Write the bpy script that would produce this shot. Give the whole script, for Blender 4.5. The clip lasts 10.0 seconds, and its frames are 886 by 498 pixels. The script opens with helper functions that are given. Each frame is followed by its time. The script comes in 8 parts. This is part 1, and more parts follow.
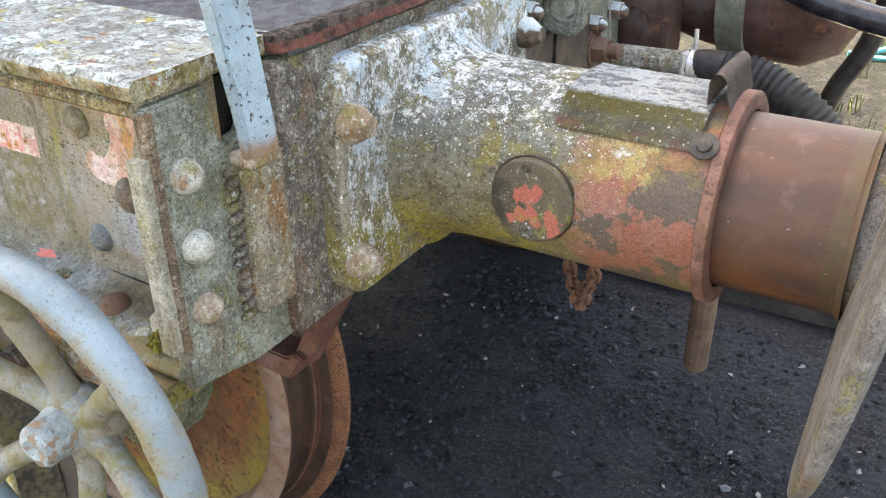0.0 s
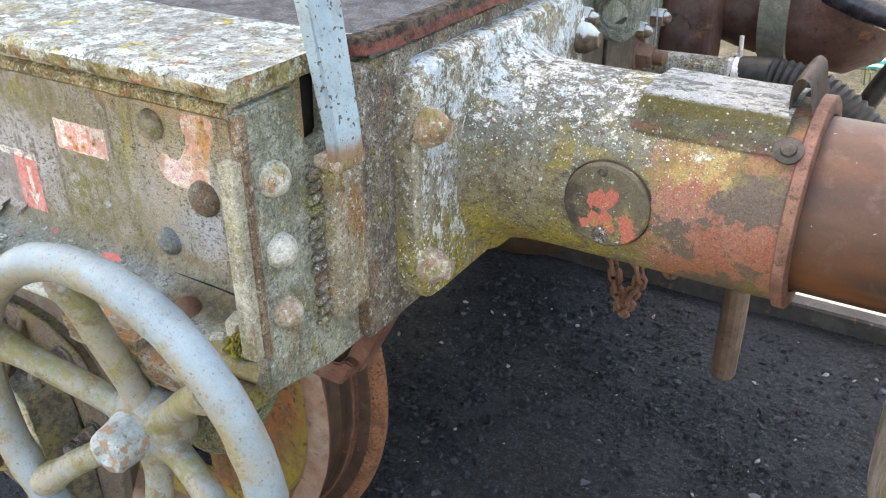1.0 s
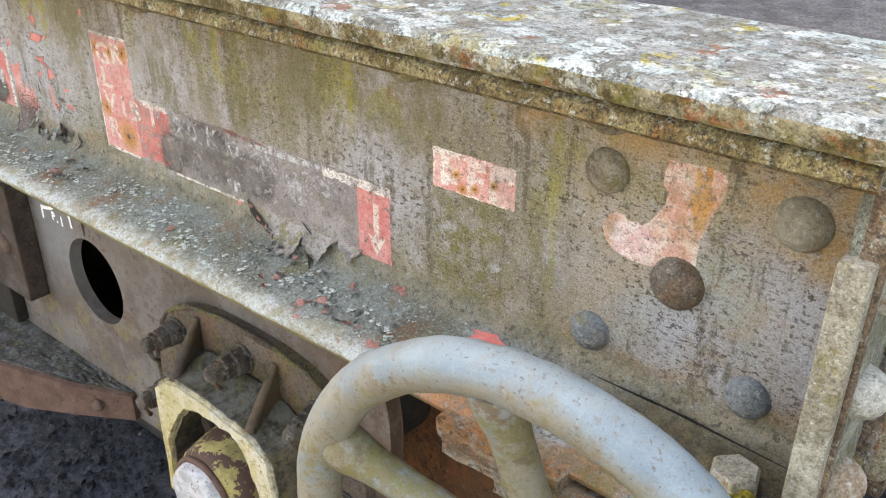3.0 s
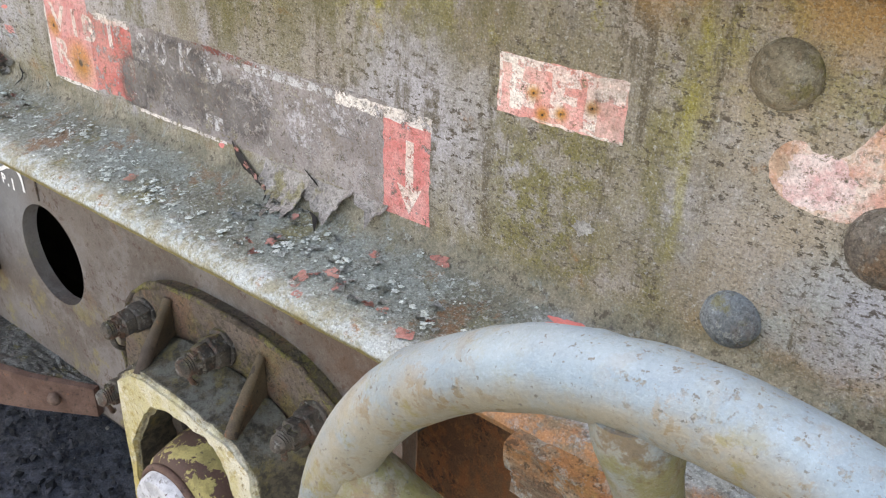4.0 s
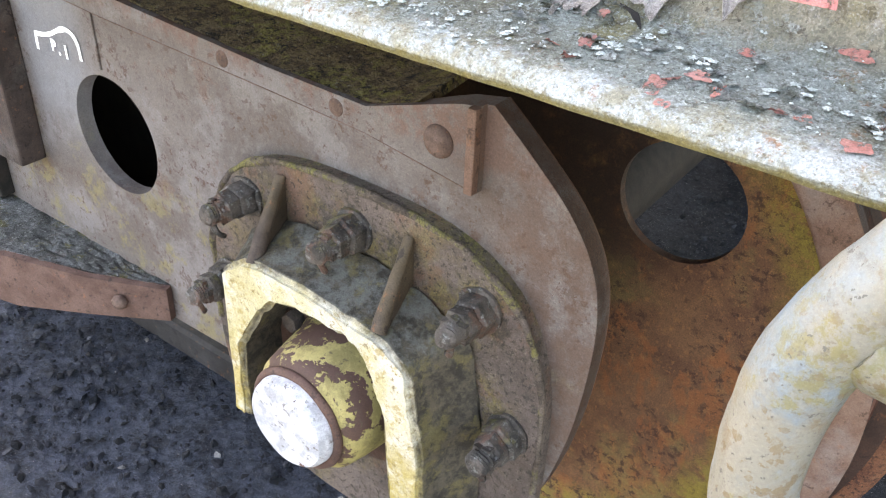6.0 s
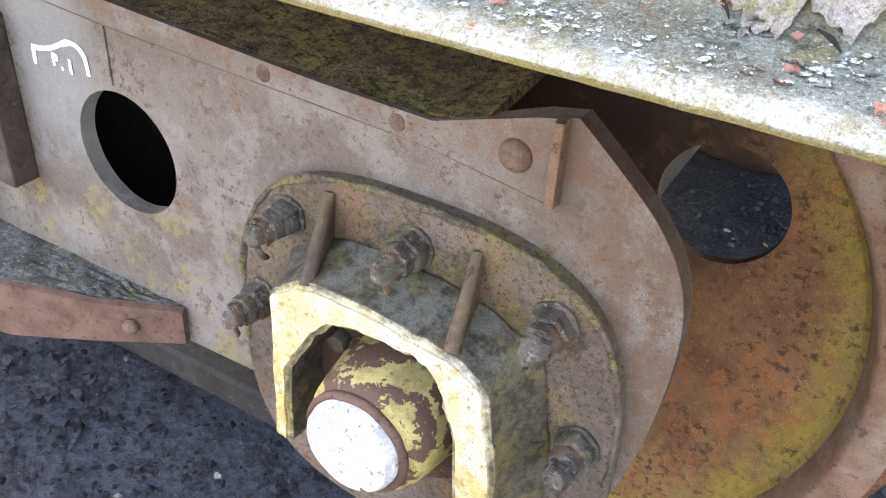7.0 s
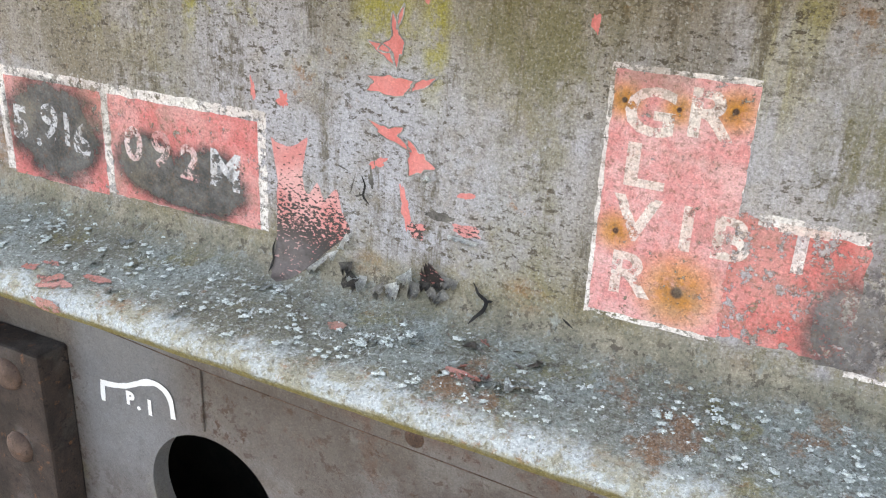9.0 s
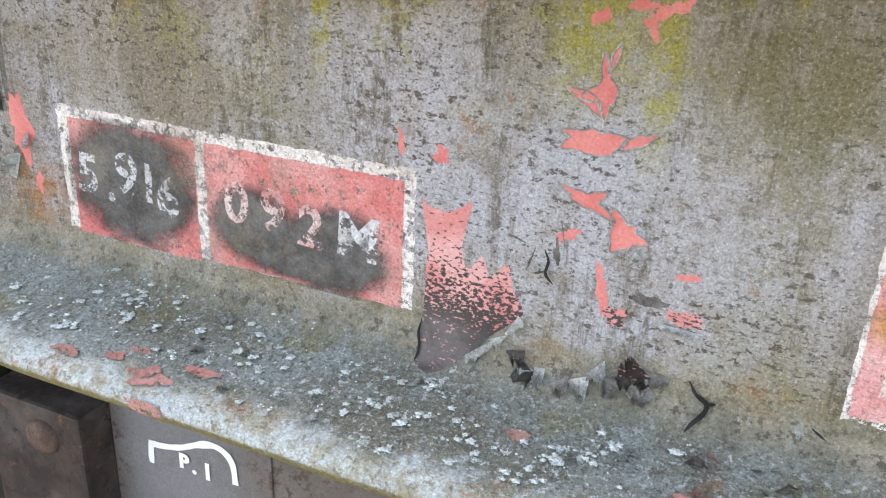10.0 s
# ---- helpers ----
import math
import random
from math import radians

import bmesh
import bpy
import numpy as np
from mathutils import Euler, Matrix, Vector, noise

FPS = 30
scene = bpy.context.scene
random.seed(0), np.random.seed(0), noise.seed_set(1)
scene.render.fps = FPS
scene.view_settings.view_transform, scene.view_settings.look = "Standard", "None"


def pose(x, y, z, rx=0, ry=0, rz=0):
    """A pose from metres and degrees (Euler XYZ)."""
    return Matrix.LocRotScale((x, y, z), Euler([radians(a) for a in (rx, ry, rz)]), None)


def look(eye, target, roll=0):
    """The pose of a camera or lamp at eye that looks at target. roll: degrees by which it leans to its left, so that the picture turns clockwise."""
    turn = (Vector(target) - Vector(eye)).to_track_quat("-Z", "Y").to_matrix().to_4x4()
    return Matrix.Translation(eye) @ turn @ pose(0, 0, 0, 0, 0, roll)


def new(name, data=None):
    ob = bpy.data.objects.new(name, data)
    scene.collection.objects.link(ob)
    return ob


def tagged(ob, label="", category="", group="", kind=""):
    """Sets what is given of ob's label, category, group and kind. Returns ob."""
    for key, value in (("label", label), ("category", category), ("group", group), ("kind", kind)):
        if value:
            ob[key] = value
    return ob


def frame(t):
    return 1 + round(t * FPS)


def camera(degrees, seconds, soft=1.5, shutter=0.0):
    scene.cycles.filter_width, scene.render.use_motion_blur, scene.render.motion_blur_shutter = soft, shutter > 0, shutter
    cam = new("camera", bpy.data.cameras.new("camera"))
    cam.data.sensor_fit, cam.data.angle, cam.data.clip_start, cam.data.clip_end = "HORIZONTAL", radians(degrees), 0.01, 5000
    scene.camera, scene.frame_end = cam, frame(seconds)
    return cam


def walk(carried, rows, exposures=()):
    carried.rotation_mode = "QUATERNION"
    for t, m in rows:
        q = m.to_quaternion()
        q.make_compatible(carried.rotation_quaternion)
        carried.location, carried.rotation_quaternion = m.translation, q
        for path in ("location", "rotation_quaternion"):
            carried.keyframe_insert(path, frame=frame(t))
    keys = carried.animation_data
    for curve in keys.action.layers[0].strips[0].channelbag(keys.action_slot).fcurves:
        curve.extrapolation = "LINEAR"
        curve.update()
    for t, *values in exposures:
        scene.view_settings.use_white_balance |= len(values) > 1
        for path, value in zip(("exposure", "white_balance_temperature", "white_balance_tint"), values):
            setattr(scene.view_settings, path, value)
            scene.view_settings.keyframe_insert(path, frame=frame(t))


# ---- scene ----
cam = camera(53.5, 10.0, soft=1.15)
PATH = [
    (0, (0.555, -0.54, 1.619), (-0.355, 0.958, 0.657), -0.6),
    (0.5, (0.536, -0.558, 1.619), (-0.379, 0.947, 0.671), -0.4),
    (1, (0.483, -0.579, 1.613), (-0.425, 0.932, 0.667), -0.3),
    (1.5, (0.399, -0.595, 1.599), (-0.484, 0.929, 0.651), -0.3),
    (2, (0.293, -0.622, 1.586), (-0.594, 0.91, 0.656), 2.3),
    (2.5, (0.184, -0.595, 1.578), (-0.859, 0.844, 0.66), 1.0),
    (2.7, (0.133, -0.565, 1.567), (-0.978, 0.82, 0.648), -0.4),
    (3.8, (-0.072, -0.429, 1.444), (-1.164, 0.95, 0.492), 2.0),
    (4, (-0.091, -0.411, 1.419), (-1.173, 0.976, 0.467), 2.0),
    (4.5, (-0.139, -0.38, 1.377), (-1.18, 1.03, 0.414), 2.1),
    (5, (-0.195, -0.394, 1.345), (-1.289, 0.914, 0.299), 1.5),
    (5.5, (-0.261, -0.427, 1.304), (-1.294, 0.895, 0.215), 2.3),
    (5.7, (-0.288, -0.437, 1.287), (-1.296, 0.896, 0.189), 2.3),
    (6.8, (-0.446, -0.502, 1.278), (-1.269, 0.933, 0.154), 3.8),
    (7, (-0.473, -0.511, 1.285), (-1.275, 0.942, 0.168), 3.7),
    (7.2, (-0.498, -0.506, 1.280), (-1.330, 1.007, 0.267), 2.9),
    (7.5, (-0.541, -0.528, 1.316), (-1.326, 1.059, 0.387), 2.7),
    (8, (-0.604, -0.509, 1.354), (-1.356, 1.15, 0.529), 3.0),
    (8.5, (-0.682, -0.483, 1.368), (-1.481, 1.174, 0.582), 2.6),
    (9, (-0.772, -0.441, 1.373), (-1.557, 1.228, 0.6), 2.9),
    (9.5, (-0.866, -0.394, 1.37), (-1.645, 1.272, 0.582), 2.1),
    (10, (-0.925, -0.387, 1.377), (-1.648, 1.296, 0.575), 2.6),
]
walk(cam, [(t, look(eye, target, roll)) for t, eye, target, roll in PATH],
     [(0.0, 2.95, 9300, 11), (1.0, 3.02, 9400, 11), (1.5, 3.04, 9500, 12), (2.0, 3.02, 9800, 13), (2.5, 2.73, 10000, 13), (4.0, 2.78, 9500, 15), (4.5, 2.78, 9200, 15), (5.0, 2.87, 9200, 16), (5.5, 3.15, 8700, 15), (6.8, 3.70, 8700, 16), (7.0, 3.70, 8800, 16), (7.5, 3.50, 8700, 13), (8.0, 3.04, 8800, 13), (9.0, 2.82, 8800, 13), (10.0, 2.80, 8400, 13)])

# ---- light ----
world = bpy.data.worlds.new("sky")
scene.world = world
world.use_nodes = True
sky = world.node_tree.nodes.new("ShaderNodeTexSky")
sky.sky_type = "NISHITA"
sky.sun_disc = False
SUN_DIR = Vector((-0.42, 0.19, 0.89)).normalized()      # towards the sun: high, from behind the added shading box
sky.sun_elevation = math.asin(SUN_DIR.z)
sky.sun_rotation = math.atan2(SUN_DIR.x, SUN_DIR.y)
sky.air_density, sky.dust_density, sky.ozone_density = 1.0, 2.5, 1.0
world.node_tree.links.new(sky.outputs[0], world.node_tree.nodes["Background"].inputs[0])
world.node_tree.nodes["Background"].inputs[1].default_value = 0.15
sun = new("sun", bpy.data.lights.new("sun", "SUN"))
sun.data.energy, sun.data.angle, sun.data.color = 4.0, radians(0.5), (1.0, 0.95, 0.87)
sun.matrix_world = look(SUN_DIR * 20, (0, 0, 0))


# ---- materials ----
class Mat:
    """A small builder of node materials in world metres."""

    def __init__(self, name):
        self.m = bpy.data.materials.new(name)
        self.m.use_nodes = True
        self.t = self.m.node_tree
        self.b = self.t.nodes["Principled BSDF"]
        self.pos = self.t.nodes.new("ShaderNodeNewGeometry").outputs["Position"]
        sep = self.t.nodes.new("ShaderNodeSeparateXYZ")
        self.t.links.new(self.pos, sep.inputs[0])
        self.x, self.y, self.z = sep.outputs

    def put(self, value, socket):
        if isinstance(value, bpy.types.NodeSocket):
            self.t.links.new(value, socket)
        elif isinstance(value, tuple) and len(value) == 3 and socket.type == "RGBA":
            socket.default_value = (*value, 1.0)
        else:
            socket.default_value = value

    def where(self, stretch=(1, 1, 1), off=0.0):
        n = self.t.nodes.new("ShaderNodeMapping")
        n.inputs["Scale"].default_value = stretch
        n.inputs["Location"].default_value = (off, off * 0.7, off * 1.3)
        self.t.links.new(self.pos, n.inputs[0])
        return n.outputs[0]

    def noise(self, scale, detail=4.0, rough=0.55, stretch=(1, 1, 1), off=0.0, warp=0.0):
        n = self.t.nodes.new("ShaderNodeTexNoise")
        self.t.links.new(self.where(stretch, off), n.inputs["Vector"])
        n.inputs["Scale"].default_value, n.inputs["Detail"].default_value = scale, detail
        n.inputs["Roughness"].default_value, n.inputs["Distortion"].default_value = rough, warp
        return n.outputs[0]

    def cells(self, scale, stretch=(1, 1, 1), off=0.0, out=0, edge=False):
        n = self.t.nodes.new("ShaderNodeTexVoronoi")
        if edge:
            n.feature = "DISTANCE_TO_EDGE"
        self.t.links.new(self.where(stretch, off), n.inputs["Vector"])
        n.inputs["Scale"].default_value = scale
        return n.outputs[out]

    def ramp(self, value, lo, hi, a=0.0, b=1.0):
        n = self.t.nodes.new("ShaderNodeMapRange")
        n.interpolation_type = "SMOOTHSTEP"
        self.put(value, n.inputs[0])
        for i, v in ((1, lo), (2, hi), (3, a), (4, b)):
            n.inputs[i].default_value = v
        return n.outputs[0]

    def math(self, op, a, b=0.0):
        n = self.t.nodes.new("ShaderNodeMath")
        n.operation = op
        self.put(a, n.inputs[0])
        self.put(b, n.inputs[1])
        return n.outputs[0]

    def mul(self, *values):
        r = values[0]
        for v in values[1:]:
            r = self.math("MULTIPLY", r, v)
        return r

    def mix(self, fac, a, b):
        n = self.t.nodes.new("ShaderNodeMix")
        n.data_type = "RGBA"
        self.put(fac, n.inputs[0])
        self.put(a, n.inputs[6])
        self.put(b, n.inputs[7])
        return n.outputs[2]

    def dots(self, spots, r, soft=0.4):
        """A mask of round stains at (x, z) on an upright face."""
        best = None
        for px, pz, k in spots:
            dx, dz = self.math("SUBTRACT", self.x, px), self.math("SUBTRACT", self.z, pz)
            d = self.math("SQRT", self.math("ADD", self.mul(dx, dx), self.mul(dz, dz)))
            m = self.ramp(d, r * k * soft, r * k, 1.0, 0.0)
            best = m if best is None else self.math("MAXIMUM", best, m)
        return best

    def drops(self, scale, share, off=0.0, size=0.42, rag=0.35):
        """Rounded droplets, one to a cell, in the given share of the cells."""
        n = self.t.nodes.new("ShaderNodeTexVoronoi")
        self.t.links.new(self.where((1, 1, 1), off), n.inputs["Vector"])
        n.inputs["Scale"].default_value = scale
        sep = self.t.nodes.new("ShaderNodeSeparateColor")
        self.t.links.new(n.outputs["Color"], sep.inputs[0])
        reach = self.mul(self.math("ADD", self.mul(sep.outputs[1], 0.7), 0.3), size)
        d = self.math("ADD", n.outputs["Distance"], self.mul(self.math("SUBTRACT", self.noise(scale * 2.5, 4, 0.7, off=off + 1), 0.5), rag))
        body = self.ramp(self.math("SUBTRACT", d, reach), -0.03, 0.03, 1.0, 0.0)
        return self.mul(body, self.ramp(self.math("SUBTRACT", sep.outputs[0], share), -0.02, 0.02, 1.0, 0.0))

    def up(self):
        n = self.t.nodes.new("ShaderNodeNewGeometry")
        s = self.t.nodes.new("ShaderNodeSeparateXYZ")
        self.t.links.new(n.outputs["Normal"], s.inputs[0])
        return s.outputs[2]

    def island(self):
        return self.t.nodes.new("ShaderNodeNewGeometry").outputs["Random Per Island"]

    def speckle(self, colour, scale, lo, hi, fac, tone, off=0.0):
        """Fine grain that dims or lifts a colour a little."""
        n = self.t.nodes.new("ShaderNodeMix")
        n.data_type, n.blend_type = "RGBA", "MULTIPLY"
        n.clamp_result = False
        self.put(self.mul(self.ramp(self.noise(scale, 3, 0.7, off=off), lo, hi), fac), n.inputs[0])
        self.put(colour, n.inputs[6])
        n.inputs[7].default_value = (tone, tone, tone, 1.0)
        return n.outputs[2]

    def done(self, colour, rough=0.8, metal=0.0, bump=None, depth=0.002, strength=0.6, alpha=None, spec=0.4, grain=0.45):
        if grain:
            colour = self.speckle(colour, 560, 0.49, 0.61, min(1.0, grain), 0.34, 111)
            colour = self.speckle(colour, 640, 0.53, 0.64, min(1.0, grain), 1.9, 112)
            colour = self.speckle(colour, 210, 0.52, 0.62, grain * 0.6, 0.5, 113)
        self.put(colour, self.b.inputs["Base Color"])
        self.put(rough, self.b.inputs["Roughness"])
        self.put(metal, self.b.inputs["Metallic"])
        self.b.inputs["Specular IOR Level"].default_value = spec
        if bump is not None:
            n = self.t.nodes.new("ShaderNodeBump")
            n.inputs["Distance"].default_value, n.inputs["Strength"].default_value = depth, strength
            self.put(bump, n.inputs["Height"])
            self.t.links.new(n.outputs[0], self.b.inputs["Normal"])
        if alpha is not None:
            self.put(alpha, self.b.inputs["Alpha"])
        return self.m


def fillet_tone(g):
    """The grime that lies in the hollow between web and lower flange, and how far it reaches."""
    tone = g.mix(g.ramp(g.noise(26, 9, 0.76, off=120), 0.40, 0.60), (0.15, 0.143, 0.108), (0.255, 0.23, 0.175))
    tone = g.mix(g.mul(g.ramp(g.noise(70, 8, 0.77, off=121), 0.54, 0.60), 0.7), tone, (0.23, 0.255, 0.24))
    tone = g.mix(g.mul(g.ramp(g.noise(170, 5, 0.72, off=122), 0.55, 0.60), 0.8), tone, (0.07, 0.06, 0.045))
    reach = g.math("ADD", g.z, g.mul(g.math("SUBTRACT", g.noise(24, 9, 0.76, off=123), 0.5), 0.022))
    return tone, reach


def web_paint():
    g = Mat("weathered_grey_paint")
    c = g.mix(g.ramp(g.noise(6, 10, 0.7), 0.38, 0.60), (0.24, 0.205, 0.165), (0.385, 0.355, 0.34))
    c = g.mix(g.mul(g.ramp(g.noise(7, 10, 0.7, off=2.1), 0.47, 0.58), 0.9), c, (0.395, 0.385, 0.415))
    c = g.mix(g.mul(g.ramp(g.noise(15, 8, 0.65, stretch=(1, 1, 0.13), off=5), 0.46, 0.66), 0.7), c, (0.165, 0.135, 0.085))
    low = g.ramp(g.z, 1.13, 1.22, 1.0, 0.3)
    c = g.mix(g.mul(g.ramp(g.noise(9, 10, 0.74, stretch=(1, 1, 0.6), off=9), 0.46, 0.58), low, 0.8), c, (0.18, 0.148, 0.058))
    for sx, w, z0, k in ((-0.335, 0.07, 1.25, 0.9), (-0.262, 0.022, 1.33, 0.75), (-0.125, 0.03, 1.34, 0.6), (-0.205, 0.05, 1.14, 0.7), (-0.56, 0.03, 1.30, 0.3), (-0.93, 0.035, 1.26, 0.6), (-1.20, 0.03, 1.33, 0.4)):
        d = g.math("ABSOLUTE", g.math("SUBTRACT", g.math("ADD", g.x, g.mul(g.math("SUBTRACT", g.noise(25, 4, 0.6, off=sx), 0.5), 0.05)), sx))
        m = g.mul(g.ramp(d, w * 0.25, w, 1.0, 0.0), g.ramp(g.z, z0 - 0.03, z0 + 0.05, 1.0, 0.25), g.ramp(g.noise(70, 7, 0.75, off=sx * 3), 0.40, 0.56))
        c = g.mix(g.mul(m, k), c, (0.165, 0.145, 0.04))
    c = g.mix(g.mul(g.ramp(g.noise(21, 6, 0.6, stretch=(1, 1, 0.08), off=14), 0.56, 0.68), g.ramp(g.z, 1.22, 1.33), 0.8), c, (0.27, 0.24, 0.035))
    c = g.mix(g.mul(g.ramp(g.noise(14, 9, 0.74, off=51), 0.54, 0.60), g.ramp(g.z, 1.24, 1.32), 0.75), c, (0.26, 0.235, 0.045))
    c = g.mix(g.mul(g.ramp(g.noise(55, 9, 0.8, off=71), 0.50, 0.62), 0.55), c, (0.14, 0.12, 0.09))
    near = g.ramp(g.math("ADD", g.x, g.mul(g.math("SUBTRACT", g.noise(12, 8, 0.72, off=150), 0.5), 0.16)), -0.27, -0.19)
    c = g.mix(g.mul(near, g.ramp(g.noise(16, 9, 0.74, off=151), 0.36, 0.56), 0.75), c, (0.36, 0.285, 0.20))
    mint = g.mul(g.dots(((-0.155, 1.19, 1.0), (-0.12, 1.235, 0.8), (-0.185, 1.165, 0.9), (-0.10, 1.185, 0.7)), 0.055, 0.2), g.ramp(g.noise(36, 9, 0.76, off=152), 0.40, 0.54))
    c = g.mix(g.mul(mint, 0.8), c, (0.34, 0.365, 0.335))
    seep = g.mul(near, g.ramp(g.math("ADD", g.z, g.mul(g.math("SUBTRACT", g.noise(26, 8, 0.75, off=153), 0.5), 0.05)), 1.175, 1.15), g.ramp(g.noise(50, 8, 0.76, off=154), 0.40, 0.55))
    c = g.mix(g.mul(seep, 0.7), c, (0.27, 0.155, 0.075))
    bare = g.mul(g.dots(((-1.035, 1.235, 1.0), (-0.99, 1.20, 0.9), (-1.05, 1.17, 0.6), (-0.06, 1.22, 0.8), (-0.13, 1.18, 0.8)), 0.10, 0.3), g.ramp(g.noise(14, 9, 0.72, off=94), 0.36, 0.54))
    c = g.mix(g.mul(bare, 0.85), c, (0.40, 0.405, 0.44))
    clump = g.ramp(g.noise(11, 8, 0.7, off=3), 0.38, 0.58)
    c = g.mix(g.mul(g.ramp(g.noise(170, 4, 0.68, stretch=(0.8, 1, 1.25)), 0.56, 0.59), clump, 0.9), c, (0.065, 0.05, 0.034))
    c = g.mix(g.mul(g.ramp(g.noise(360, 3, 0.65, stretch=(0.7, 1, 1.3), off=7), 0.56, 0.61), g.ramp(g.noise(8, 8, 0.72, off=8), 0.40, 0.58), 0.85), c, (0.07, 0.057, 0.04))
    c = g.mix(g.mul(g.ramp(g.noise(60, 8, 0.74, off=81), 0.60, 0.64), clump, 0.8), c, (0.075, 0.055, 0.032))
    c = g.mix(g.mul(g.ramp(g.noise(26, 9, 0.75, stretch=(1, 1, 0.12), off=85), 0.52, 0.59), g.ramp(g.noise(90, 6, 0.75, off=86), 0.40, 0.55), 0.8), c, (0.095, 0.075, 0.045))
    c = g.mix(g.mul(g.ramp(g.noise(300, 3, 0.65, off=21), 0.61, 0.66), 0.5), c, (0.46, 0.47, 0.46))
    c = g.mix(g.mul(g.ramp(g.noise(17, 9, 0.76, off=31), 0.60, 0.66), 0.7), c, (0.25, 0.115, 0.04))
    for sx, w, z0 in ((-1.285, 0.008, 1.30), (-1.255, 0.005, 1.31), (-1.165, 0.007, 1.285), (-1.02, 0.03, 1.29), (-0.99, 0.012, 1.27), (-0.655, 0.010, 1.29), (-0.47, 0.006, 1.28), (-0.255, 0.005, 1.20)):
        d = g.math("ABSOLUTE", g.math("SUBTRACT", g.math("ADD", g.x, g.mul(g.math("SUBTRACT", g.noise(18, 5, 0.65, off=sx * 2), 0.5), 0.02)), sx))
        m = g.mul(g.ramp(d, w * 0.2, w, 1.0, 0.0), g.ramp(g.z, z0 - 0.03, z0 + 0.02), g.ramp(g.noise(80, 7, 0.75, off=sx * 5), 0.36, 0.54))
        c = g.mix(g.mul(m, 0.8 if z0 > 1.25 else 0.4), c, (0.30, 0.27, 0.03))
    stain = g.mul(g.dots(((-0.62, 1.305, 1.0), (-0.74, 1.27, 0.55), (-0.50, 1.31, 0.7), (-0.40, 1.32, 0.6), (-0.93, 1.30, 0.5)), 0.13, 0.3), g.ramp(g.noise(30, 9, 0.76, stretch=(1, 1, 0.4), off=97), 0.42, 0.56))
    c = g.mix(g.mul(stain, 0.75), c, (0.135, 0.12, 0.045))
    foot = g.mul(g.ramp(g.math("ADD", g.z, g.mul(g.math("SUBTRACT", g.noise(20, 8, 0.75, off=106), 0.5), 0.05)), 1.168, 1.138), g.ramp(g.noise(60, 8, 0.77, off=107), 0.36, 0.54))
    c = g.mix(g.mul(foot, 0.7), c, (0.195, 0.165, 0.085))
    ochre = g.mul(g.dots(((-0.03, 1.33, 1.0), (-0.10, 1.335, 1.0), (-0.19, 1.345, 0.9), (-0.28, 1.345, 0.8), (-0.06, 1.29, 0.7)), 0.055, 0.2), g.ramp(g.noise(34, 9, 0.76, off=103), 0.40, 0.56))
    c = g.mix(g.mul(ochre, 0.75), c, (0.40, 0.235, 0.09))
    weep = g.mul(g.dots(((-1.376, 1.170, 1.7), (-1.03, 1.137, 1.0), (-0.925, 1.148, 0.8), (-0.80, 1.135, 0.7), (-0.13, 1.12, 1.0), (-1.085, 1.13, 0.7), (-0.655, 1.138, 0.6)), 0.024, 0.1), g.ramp(g.noise(70, 8, 0.76, off=98), 0.40, 0.55))
    c = g.mix(g.mul(weep, 0.85), c, (0.27, 0.115, 0.03))
    c = g.mix(g.mul(g.ramp(g.noise(850, 2, 0.6, off=99), 0.50, 0.64), 0.3), c, (0.09, 0.08, 0.06))
    c = g.mix(g.mul(g.ramp(g.noise(700, 2, 0.6, off=101), 0.54, 0.66), 0.3), c, (0.46, 0.46, 0.44))
    tone, reach = fillet_tone(g)
    c = g.mix(g.ramp(reach, 1.137, 1.156), tone, c)
    h = g.math("ADD", g.noise(190, 7, 0.78), g.mul(g.noise(20, 4), 1.2))
    return g.done(c, 0.85, bump=h, depth=0.0022, strength=0.6, grain=0.42)


